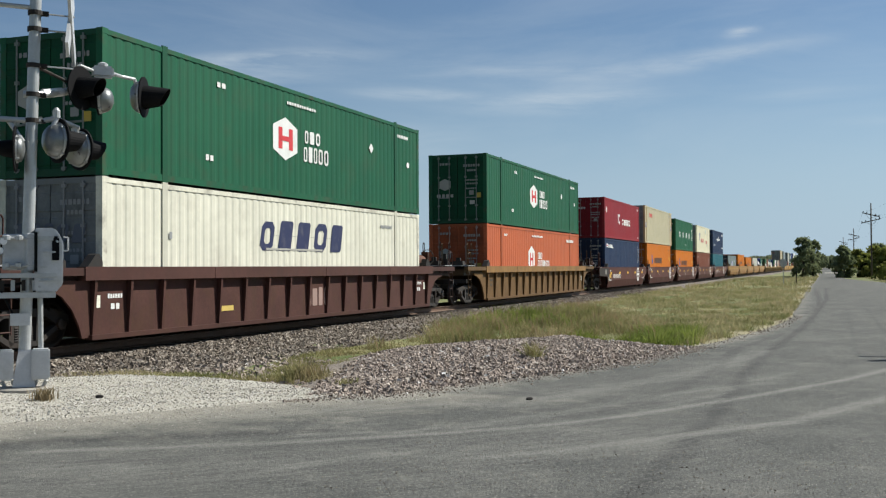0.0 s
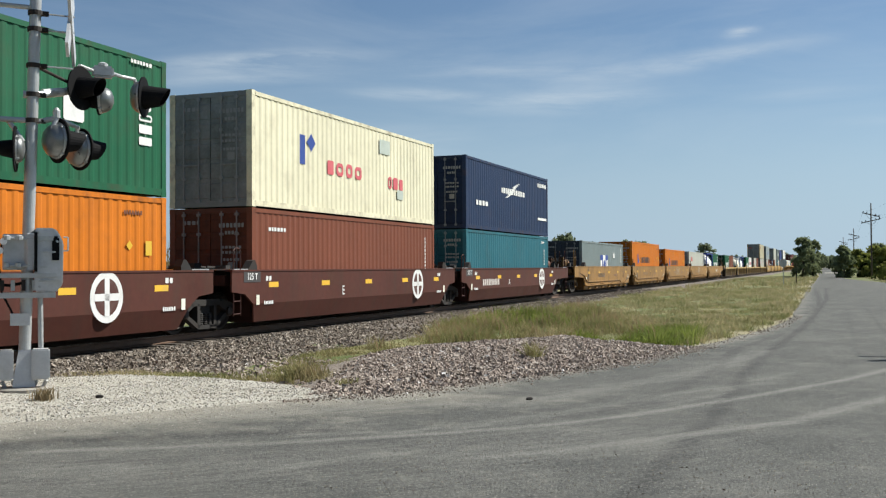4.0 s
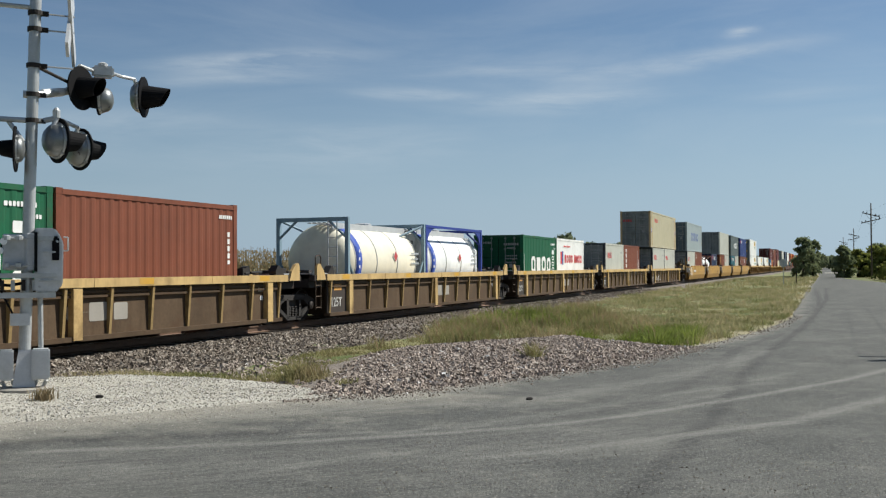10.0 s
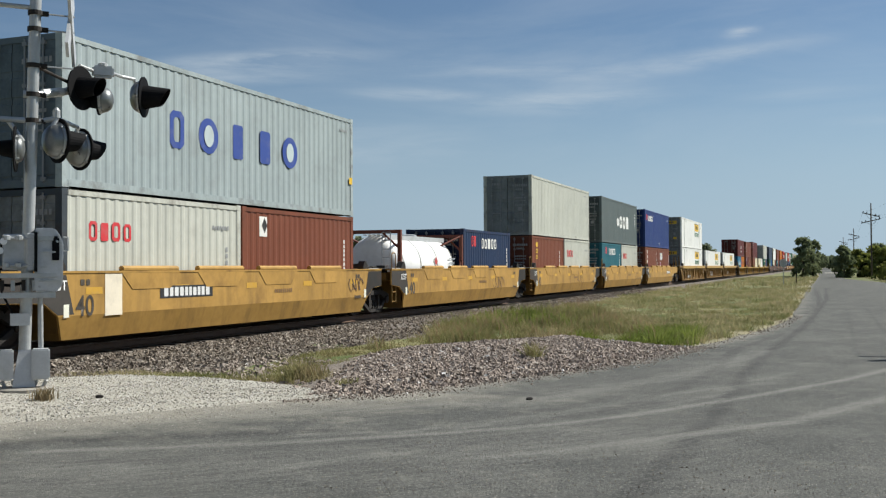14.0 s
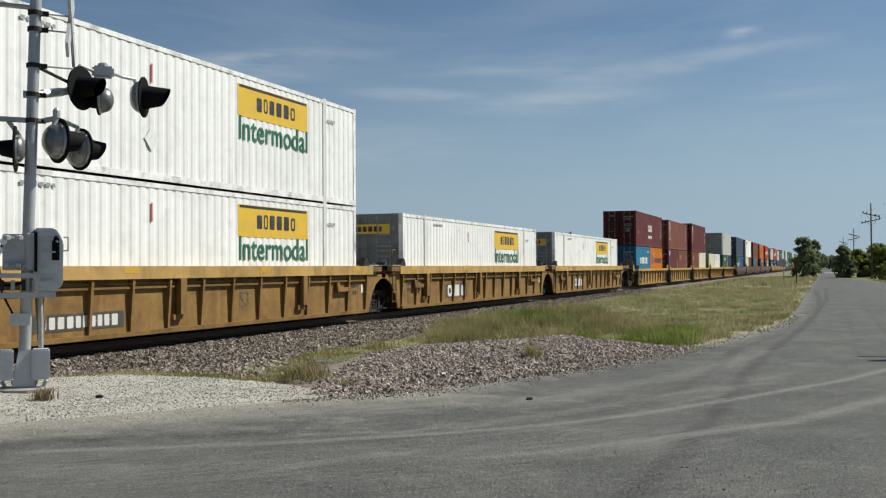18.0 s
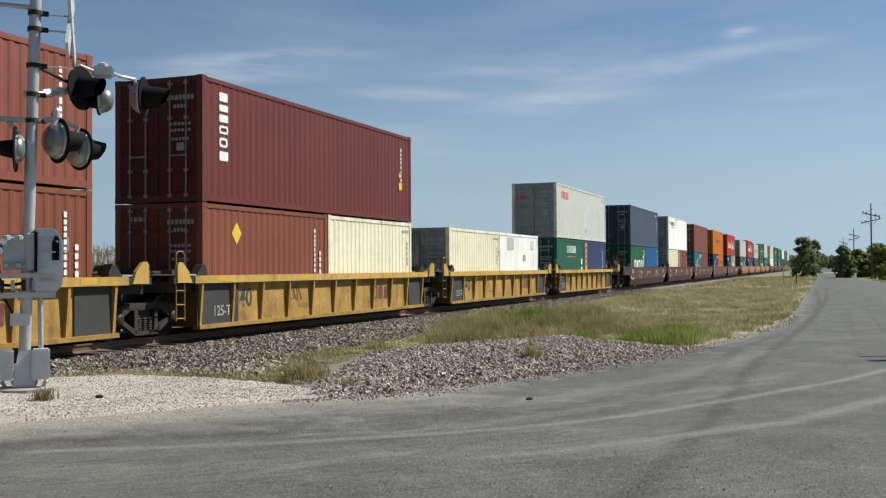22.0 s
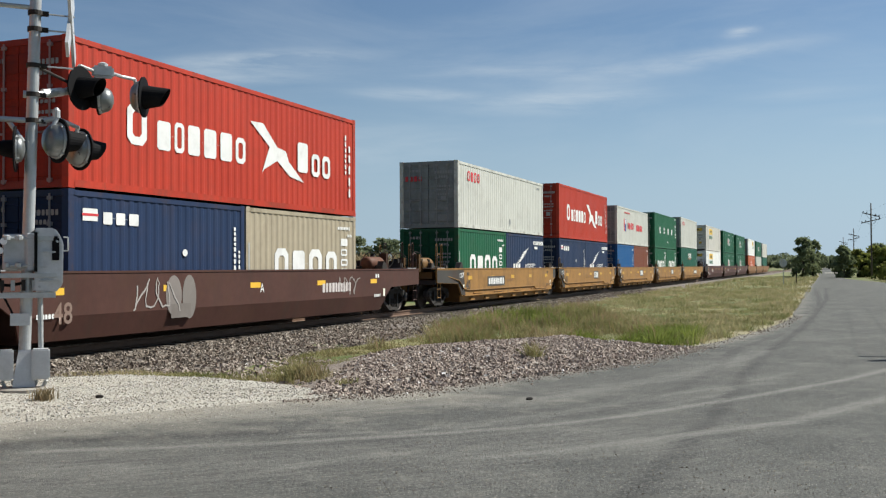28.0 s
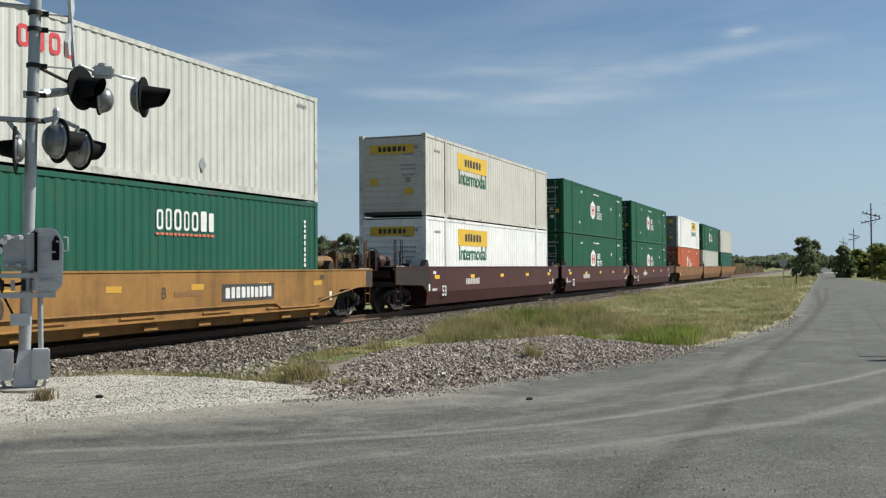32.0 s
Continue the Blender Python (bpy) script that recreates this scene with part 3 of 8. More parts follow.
def well_car(style, S, wl, left, right, zt, col, u, label, end_col=None, first=False, last=False, ledge=False, chord_col=None, guards=False):
    """One unit of a double-stack well car. left, right: how far it reaches from its middle. style: smooth or ribbed sides."""
    th = thing("well_car", label, "well car", group="well cars of the train")
    rolls(th, u, 0)
    ec = end_col or col
    key = (style, round(S, 2), wl, round(left, 2), round(right, 2), zt, ledge, guards)
    b = wl / 2
    zb = 0.17
    deep = style == "ribbed" and zt > 1.5
    heavy = deep and zt > 1.525
    ch = 0.26 if deep else 0.17
    for s in (1, -1):
        if style == "smooth":
            def make_upper():
                bm = bmesh.new()
                lo = 0.40 if ledge else 0.62
                yz_plate(bm, [(-left, zt), (-left, 0.92), (-b - 0.62, 0.86), (-b - 0.25, lo), (b + 0.25, lo), (b + 0.62, 0.86), (right, 0.92), (right, zt)], lambda z: 1.50, 0.05, s)
                box(bm, *sorted((s * 1.30, s * 1.515)), -left, right, zt - 0.03, zt + 0.012)
                return mesh_of("side_wall", bm, CARPAINT)
            part("side_wall", cached((key, "upper", s), make_upper), th, col=col)
            def make_lower():
                bm = bmesh.new()
                if ledge:
                    yz_plate(bm, [(-b - 0.25, 0.40), (-b - 0.05, zb), (b + 0.05, zb), (b + 0.25, 0.40)], lambda z: 1.42 - (0.4 - z) * 0.2, 0.05, s)
                else:
                    yz_plate(bm, [(-b - 0.25, 0.62), (-b - 0.02, zb), (b + 0.02, zb), (b + 0.25, 0.62)], lambda z: 1.50 - (0.62 - z) * 0.30, 0.05, s)
                return mesh_of("sill_plate", bm, CARPAINT)
            part("sill_plate", cached((key, "lower", s), make_lower), th, col=tuple(c * 0.92 for c in col))
            if ledge:
                me = cached((key, "ledge", s), lambda: boxes_mesh("sill_ledge", [(*sorted((s * 1.38, s * 1.56)), -b - 0.1, b + 0.1, 0.385, 0.42)] + [(*sorted((s * 1.44, s * 1.53)), y0, y0 + 1.1, 0.47, 0.50) for y0 in (-5.2, -2.6, 0.2, 2.9, 4.6)] + [(*sorted((s * 1.37, s * 1.47)), y0, y0 + 0.45, 0.21, 0.30) for y0 in (-5.4, -3.6, -1.8, 0.1, 1.9, 3.7, 5.2)], CARPAINT))
                part("sill_ledge", me, th, col=tuple(min(1, c * 1.15) for c in col))
                def make_line():
                    bm = bmesh.new()
                    pipe(bm, [(s * 1.44, -left + 0.06, 1.30), (s * 1.53, -b - 0.62, 0.98), (s * 1.53, -b - 0.1, 0.66), (s * 1.53, -b + 0.5, 0.60), (s * 1.53, b - 3.0, 0.60), (s * 1.53, b - 2.7, 0.47), (s * 1.53, b - 0.9, 0.46), (s * 1.53, b - 0.6, 0.60), (s * 1.53, b + 0.4, 0.74), (s * 1.47, right - 0.1, 1.02)], 0.024, 7)
                    return mesh_of("brake_line", bm, WORNPAINT)
                part("brake_line", cached((key, "line", s), make_line), th, col=tuple(c * 0.75 for c in col))
        else:
            me = cached((key, "chord", s), lambda: boxes_mesh("top_chord", [(*sorted((s * 1.30, s * 1.52)), -b - 0.55, b + 0.55, zt - ch, zt)] + [(*sorted((s * 1.518, s * 1.526)), y0 - 0.02, y0 + 0.02, zt - ch, zt) for y0 in (-b * 0.55, b * 0.1, b * 0.62)], CARPAINT))
            part("top_chord", me, th, col=chord_col or col)
            if heavy or zt < 1.31:
                for dz in (0.07, 0.15):
                    me = cached((key, "pipe", s, dz), lambda: boxes_mesh("side_pipe", [(*sorted((s * 1.39, s * 1.44)), -b - 0.3, b + 0.3, zt - ch - dz - 0.045, zt - ch - dz)], WORNPAINT))
                    part("side_pipe", me, th, col=tuple(c * 0.8 for c in col))
            if heavy:
                me = cached((key, "hanger", s), lambda: boxes_mesh("hanger", [(*sorted((s * 1.42, s * 1.54)), -0.11, 0.11, 0.50, zt - ch), (*sorted((s * 1.38, s * 1.46)), -0.26, 0.10, 0.38, 0.50)], WORNPAINT))
                for y0 in (-b * 0.78, -b * 0.1, b * 0.55):
                    part("hanger", me, th, (0, y0, 0), col=col)
                me = cached((key, "bracket", s), lambda: boxes_mesh("lever_bracket", [(*sorted((s * 1.42, s * 1.50)), -0.45, 0.30, 0.80, 0.92), (*sorted((s * 1.42, s * 1.48)), -0.45, -0.30, 0.92, 1.06)], WORNPAINT))
                for y0 in (-b + 1.2, b - 1.3):
                    part("lever_bracket", me, th, (0, y0, 0), col=col)
            for e, reach in ((-1, left), (1, right)):
                me = cached((key, "deck_edge", s, e), lambda: boxes_mesh("platform_edge", [(*sorted((s * 1.34, s * 1.50)), *sorted((e * (b + 0.55), e * reach)), zt - 0.17, zt - 0.02)], CARPAINT))
                part("platform_edge", me, th, col=tuple(c * 0.8 for c in ec))
            me = cached((key, "panel", s), lambda: boxes_mesh("side_wall", [(*sorted((s * 1.33, s * 1.37)), -b - 0.30, b + 0.30, zb + 0.02, zt - ch)], WORNPAINT))
            part("side_wall", me, th, col=col)
            me = cached((key, "sill", s), lambda: boxes_mesh("bottom_sill", [(*sorted((s * 1.30, s * 1.48)), -b - 0.32, b + 0.32, zb - 0.04, zb + 0.05)], WORNPAINT))
            part("bottom_sill", me, th, col=tuple(c * 0.85 for c in col))
            if deep:             # arched gussets over the trucks
                for e in (-1, 1):
                    def make_gusset():
                        bm = bmesh.new()
                        top = zt - ch
                        p = [(0.29, zb), (0.29, top), (1.75, top), (1.72, top - 0.10), (1.35, top - 0.15), (1.02, top - 0.30), (0.76, top - 0.55), (0.58, top - 0.85), (0.50, zb)]
                        yz_plate(bm, [(e * (b + y), z) for y, z in p], lambda z: 1.39, 0.05, s)
                        return mesh_of("end_gusset", bm, WORNPAINT)
                    part("end_gusset", cached((key, "gusset", s, e), make_gusset), th, col=col)
            n = round(wl / (1.0 if deep and not heavy else 1.22))
            def make_rib():
                bm = bmesh.new()
                prism(bm, [(s * 1.37, -0.035, zb), (s * 1.37, -0.035, zt - ch), (s * 1.495, -0.035, zt - ch), (s * 1.42, -0.035, zb)],
                      [(s * 1.37, 0.035, zb), (s * 1.37, 0.035, zt - ch), (s * 1.495, 0.035, zt - ch), (s * 1.42, 0.035, zb)])
                return mesh_of("rib", bm, WORNPAINT)
            me = cached(("rib", zt, s), make_rib)
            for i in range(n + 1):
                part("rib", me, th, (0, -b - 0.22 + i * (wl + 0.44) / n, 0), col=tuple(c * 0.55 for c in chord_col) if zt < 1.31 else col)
            if ec != col and zt < 1.31:      # broad pale ribs between the dark panels
                me = cached(("broad_rib", zt, s), lambda: boxes_mesh("broad_rib", [(*sorted((s * 1.37, s * 1.505)), -0.12, 0.12, zb - 0.02, zt - ch)], WORNPAINT))
                for y0 in (-b + 0.98, 0.3, b - 0.3):
                    part("broad_rib", me, th, (0, y0, 0), col=chord_col)
            if ec != col:
                for e in (-1, 1):
                    me = cached((key, "end_panel", s, e), lambda: boxes_mesh("end_panel", [(*sorted((s * 1.34, s * 1.40)), *sorted((e * (b + 0.32), e * (b - ((0.85, 1.35) if e < 0 else (0.1, 0.85))[zt > 1.31]))), zb - 0.02, zt - 0.16)], CARPAINT))
                    part("end_panel", me, th, col=ec)
        # stacking guides on the top of the side, and grab irons at the corners
        for e, reach in ((-1, left), (1, right)):
            def make_guide():
                bm = bmesh.new()
                p = [(e * (b + 0.02), 0), (e * (b + 0.44), 0), (e * (b + 0.36), 0.08), (e * (b + 0.22), 0.23), (e * (b + 0.12), 0.25), (e * (b + 0.02), 0.10)]
                prism(bm, [(s * 1.27, y, zt + z) for y, z in p], [(s * 1.47, y, zt + z) for y, z in p])
                return mesh_of("container_guide", bm, CARPAINT)
            part("container_guide", cached((key, "guide", s, e), make_guide), th, col=DARK)
            if ec != col:          # pale wedge brackets at the corners of the deck
                def make_bracket():
                    bm = bmesh.new()
                    p = [(0.10, -0.15), (0.62, -0.15), (0.50, 0.10), (0.30, 0.28), (0.16, 0.30), (0.10, 0.22)]
                    prism(bm, [(s * 1.44, e * (reach - y), zt + z) for y, z in p], [(s * 1.52, e * (reach - y), zt + z) for y, z in p])
                    return mesh_of("corner_bracket", bm, CARPAINT)
                part("corner_bracket", cached((key, "bracket", s, e), make_bracket), th, col=chord_col)
            def make_iron():
                bm = bmesh.new()
                y0, y1 = e * (reach - 0.12), e * (reach - 0.42)
                pipe(bm, [(s * 1.46, y0, 0.35), (s * 1.46, y0, zt + 0.45), (s * 1.46, y0 - e * 0.06, zt + 0.52), (s * 1.46, y1 + e * 0.06, zt + 0.52), (s * 1.46, y1, zt + 0.45), (s * 1.46, y1, 0.35)], 0.017, 6)
                for i in range(4):
                    tube(bm, (s * 1.46, y0, 0.4 + i * 0.3), (s * 1.46, y1, 0.4 + i * 0.3), 0.014, n=6)
                return mesh_of("ladder", bm, CARPAINT)
            if (first and e < 0) or (last and e > 0) or (e < 0) == (s > 0):
                part("ladder", cached((key, "iron", s, e), make_iron), th, col=tuple(c * 0.75 + 0.01 for c in col))
        if guards:               # guard plates folded over the top edge
            def make_guard():
                bm = bmesh.new()
                yz_plate(bm, [(-0.95, zt - 0.02), (-0.62, zt - 0.36), (0.62, zt - 0.36), (0.95, zt - 0.02)], lambda z: 1.512, 0.012, s)
                lathe(bm, [(-0.92, 0.02), (-0.90, 0.065), (0.90, 0.065), (0.92, 0.02)], (s * 1.46, 0, zt + 0.045), "y", 10)
                return mesh_of("side_guard", bm, CARPAINT)
            for y0 in (-3.82, -1.27, 1.27, 3.82):
                part("side_guard", cached((key, "guard", s), make_guard), th, (0, y0, 0), col=tuple(c * 1.08 for c in col))
    # platforms, bulkheads and floor beams; paint dimmed by half for the shade around them
    for e, reach, is_end in ((-1, left, first), (1, right, last)):
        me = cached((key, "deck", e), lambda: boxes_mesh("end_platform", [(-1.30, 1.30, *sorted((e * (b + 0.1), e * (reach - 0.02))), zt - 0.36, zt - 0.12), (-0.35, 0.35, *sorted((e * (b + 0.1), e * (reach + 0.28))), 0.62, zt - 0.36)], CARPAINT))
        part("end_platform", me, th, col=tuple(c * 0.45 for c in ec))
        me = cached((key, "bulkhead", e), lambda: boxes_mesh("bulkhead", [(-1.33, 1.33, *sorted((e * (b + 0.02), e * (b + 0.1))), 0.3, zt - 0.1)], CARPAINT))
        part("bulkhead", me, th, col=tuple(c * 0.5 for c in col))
        me = cached((key, "step", e), lambda: boxes_mesh("walkway", [(0.55, 1.46, *sorted((e * (reach - 0.1), e * (reach - 0.85))), zt + 0.005, zt + 0.035), (0.6, 0.66, *sorted((e * (reach - 0.15), e * (reach - 0.2))), zt - 0.12, zt + 0.01)], GALV))
        part("walkway", me, th)
        def make_hoses():
            bm = bmesh.new()
            for i, x in enumerate((0.45, 0.62, -0.5)):
                pipe(bm, [(x, e * (b + 0.2), zt + 0.04 + 0.03 * i), (x, e * (b + 0.9), zt + 0.08), (x + 0.1, e * (reach - 0.5), zt - 0.02 + 0.05), (x + 0.12, e * (reach - 0.1), zt - 0.25)], 0.03, 6)
            box(bm, -0.2, 0.2, *sorted((e * (b + 0.5), e * (b + 0.8))), zt - 0.12, zt + 0.18)
            box(bm, 0.75, 1.05, *sorted((e * (b + 0.55), e * (b + 0.75))), zt - 0.12, zt + 0.12)
            return mesh_of("brake_piping", bm, GRIME)
        part("brake_piping", cached((key, "hoses", e), make_hoses), th)
        if is_end:
            def make_post():
                bm = bmesh.new()
                pipe(bm, [(0, -0.07, -0.3), (0, -0.07, 0.82), (0, -0.03, 0.88), (0, 0.03, 0.88), (0, 0.07, 0.82), (0, 0.07, -0.3)], 0.016, 6)
                return mesh_of("grab_post", bm, CARPAINT)
            for x0, dy, k in ((1.38, 0.25, 0.9), (1.30, 0.95, 0.5), (0.35, 0.2, 0.6), (-0.9, 0.4, 0.7)):
                part("grab_post", cached("grab_post", make_post), th, (x0, e * (reach - dy), zt), col=tuple(c * k for c in col))
            for x0, dy, w, h in ((0.9, 0.55, 0.22, 0.34), (0.2, 0.9, 0.16, 0.5), (-0.5, 0.5, 0.2, 0.3)):
                me = cached(("valve", w, h), lambda: boxes_mesh("valve", [(-w, w, -0.12, 0.12, -0.14, h * 0.6), (-w * 0.4, w * 0.4, -0.05, 0.05, h * 0.6, h)], GRIME))
                part("valve", me, th, (x0, e * (reach - dy), zt))
            def make_coupler():
                bm = bmesh.new()
                box(bm, -0.1, 0.1, *sorted((e * (reach - 0.3), e * (reach + 0.45))), 0.70, 0.92)
                box(bm, -0.18, 0.18, *sorted((e * (reach + 0.40), e * (reach + 0.74))), 0.66, 0.96)
                pipe(bm, [(0.4, e * reach, 0.8), (0.45, e * (reach + 0.3), 0.35), (0.4, e * (reach + 0.72), 0.45)], 0.035, 6)
                box(bm, -1.45, 1.45, *sorted((e * (reach - 0.02), e * (reach + 0.05))), 0.86, 1.02)
                return mesh_of("coupler", bm, GRIME)
            part("coupler", cached((key, "coupler", e), make_coupler), th)
    beam = cached("floor_beam", lambda: boxes_mesh("floor_beam", [(-1.34, 1.34, -0.2, 0.2, zb - 0.02, zb + 0.13)], CARPAINT))
    for y0 in (-b + 0.25, -b / 2, 0, b / 2, b - 0.25):
        part("floor_beam", beam, th, (0, y0, 0), col=tuple(c * 0.5 for c in col))
    if first:
        truck(th, -(left - 1.15))
        if style == "smooth":
            brake_gear(th, -left + 0.05, zt - 0.10, -1, tuple(c * 0.55 for c in col))
    if last:
        truck(th, right - 1.15)
        brake_gear(th, b + 1.25, zt - 0.10, 1, (0.10, 0.04, 0.022) if col[1] < 0.06 else tuple(c * 0.55 for c in col))
    else:
        truck(th, S / 2)
    return th


# ---------------------------------------------------------------- the train: what it carries
C_ = dict(chalk=(0.51, 0.51, 0.465), offwhite=(0.62, 0.605, 0.505), deepgreen=(0.00836, 0.0869, 0.0418), white=(0.76, 0.76, 0.735), orangered=(0.432, 0.105, 0.0418), red=(0.23, 0.0125, 0.0209), navy=(0.0125, 0.0279, 0.0731),
          cream=(0.45, 0.408, 0.282), orange=(0.53, 0.15, 0.00836), green=(0.00976, 0.0943, 0.0432), brown=(0.172, 0.0541, 0.0295), teal=(0.0209, 0.119, 0.153),
          grey=(0.175, 0.213, 0.215), palegrey=(0.475, 0.48, 0.425), lightgrey=(0.307, 0.355, 0.362), blue=(0.021, 0.044, 0.165), vividred=(0.39, 0.034, 0.0155),
          maroon=(0.115, 0.0235, 0.0225), sky=(0.0244, 0.167, 0.293), midblue=(0.00836, 0.0836, 0.237), darkgrey=(0.105, 0.129, 0.129), slate=(0.056, 0.072, 0.112), dullnavy=(0.026, 0.044, 0.11),
          sand=(0.348, 0.299, 0.216), seagreen=(0.0125, 0.091, 0.0593), ivory=(0.68, 0.64, 0.47), beige=(0.53, 0.51, 0.46), rust=(0.189, 0.0593, 0.0383))
WORDS = dict(chalk="chalk white", offwhite="off-white", deepgreen="dark green", white="white", orangered="orange-red", red="crimson", navy="navy blue", cream="cream", orange="bright orange", green="green",
             brown="red-brown", teal="teal", grey="blue-grey", palegrey="pale grey", lightgrey="light grey", blue="royal blue", vividred="vivid red", maroon="maroon",
             sky="sky blue", midblue="mid blue", darkgrey="dark grey", slate="slate blue", dullnavy="dull navy", sand="sand-coloured", seagreen="sea green", ivory="ivory", beige="beige", rust="rusty brown")
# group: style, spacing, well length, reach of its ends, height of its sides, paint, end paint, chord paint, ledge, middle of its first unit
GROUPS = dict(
    A=("ribbed", 19.6, 16.5, 11.0, 1.52, (0.0708, 0.0307, 0.0246), None, None, False, -326.8),
    B=("ribbed", 19.6, 16.5, 11.0, 1.52, (0.135, 0.0769, 0.0307), None, (0.24, 0.135, 0.05), False, -303.3),
    C=("smooth", 15.62, 12.5, 9.05, 1.43, MAROON, None, None, False, -281.7),
    D=("smooth", 15.60, 12.5, 9.05, 1.49, DUSTYELLOW, None, None, True, -199.6),
    E=("ribbed", 18.15, 14.9, 10.35, 1.30, GRIMEBROWN, (0.0523, 0.043, 0.0369), (0.50, 0.345, 0.15), False, -116.0),
    F=("smooth", 15.74, 12.5, 9.05, 1.43, (0.395, 0.230, 0.062), None, None, False, -22.5),
    G=("ribbed", 19.68, 16.5, 11.2, 1.53, (0.235, 0.136, 0.043), None, (0.44, 0.275, 0.092), False, 62.3),
    H=("ribbed", 15.84, 12.5, 9.05, 1.32, CLEARYELLOW, (0.0461, 0.0461, 0.043), (0.443, 0.283, 0.0738), False, 123.3),
    I=("smooth", 17.95, 14.9, 10.35, 1.43, (0.0708, 0.0307, 0.0234), None, None, False, 207.4),
    J=("smooth", 15.40, 12.5, 9.05, 1.43, (0.282, 0.149, 0.046), None, None, True, 300.3),
    K=("smooth", 19.55, 16.5, 11.2, 1.50, (0.0646, 0.0234, 0.0221), None, None, False, 383.9),
    L=("smooth", 19.4, 16.5, 11.2, 1.45, (0.203, 0.0984, 0.0369), None, None, False, 446.4))
# unit by unit: lower load, then upper load; a load is feet + h (9 ft 6) or l (8 ft 6) : colour : marking
LOADS = """A 53h:offwhite:slanted 53h:deepgreen:hexbadge
B 53h:orangered:hexorange 53h:deepgreen:hexbadge
C 40h:navy:narrowflag 40l:red:keyletter
C 40h:orange:darkrow 45h:cream:redrowlong
C 40l:orange:darkrow 40h:green:spaced
C 40l:brown:thincolumn 40h:ivory:twotoneold
C 40l:teal:codes 40h:navy:narrowwing
D 40l:grey:bluecard
D 40h:orange:darkrow
D 40l:orange:darkrow
D 40l:palegrey:redrow
D tankblue:x:x+20l:green:broadrow
E 20l:green:broadrow+20l:brown:codes
E tankgrey:x:x+tankblue:x:x
E 20l:green:broadrow+20l:white:twotoneshort
E 20l:palegrey:redrowshort+20l:brown:verticalshort
E 20l:palegrey:redrowshort+20l:palegrey:redrowshort 45h:cream:redrowlong
F 20l:palegrey:redrowshort+20l:brown:squaremark 40h:lightgrey:lightgrey
F tankbrown:x:x+20l:navy:splitrowshort
F 20l:brown:gold20+20l:palegrey:redrowshort 40h:palegrey:codes
F 20l:teal:splitrowshort+20l:palegrey:redrowshort 40h:darkgrey:bigrow
F 20l:brown:verticalshort+20l:brown:poster 40h:blue:splitrow
G 53h:white:jaune 53h:white:jaune
G 53h:white:jaune
G 53h:white:jaune
H 20l:sky:midrow+20l:orange:darkrowshort 40l:maroon:tallrow
H 20l:maroon:column+20l:brown:diam 40l:rust:vertical
H 20l:brown:diam+20l:ivory:codes 40h:maroon:vertical
H 20l:ivory:codes+20l:white:panel
H 20l:seagreen:serifrowshort+20l:dullnavy:sidecolumn 40h:chalk:redrowhigh
I 20l:green:broadrow+20l:midblue:codes 40h:slate:codes
I 20l:ivory:codes+20l:brown:verticalshort 40h:white:plated
I 20l:teal:narrowwingshort+20l:brown:codes 40h:rust:codes
I 20l:navy:narrowwingshort+20l:orange:darkrowshort 40h:orange:darkrowmid
I 20l:navy:narrowflagshort+20l:sand:broadrow 40h:vividred:birdrow
J 20l:green:broadrow+20l:navy:narrowwingshort 40l:chalk:redrowhigh
J 20l:navy:narrowflagshort+20l:navy:narrowwingshort 40h:vividred:birdrow
J 20l:midblue:codes+20l:brown:codes 40l:chalk:twotone
J 20l:green:broadrow+20l:green:broadrow 40h:green:spaced
J 40h:seagreen:seagreen 40h:chalk:redrowhigh
K 53h:white:jauneleft 53h:beige:jauneleft
K 53h:deepgreen:hexbadge 53h:deepgreen:hexbadge
K 53h:deepgreen:hexbadge 53h:deepgreen:hexbadge
L 53h:orangered:hexorange 53h:white:jaune
L 53h:palegrey:codes 53h:deepgreen:hexbadge
L 53h:seagreen:codes 53h:beige:codes"""


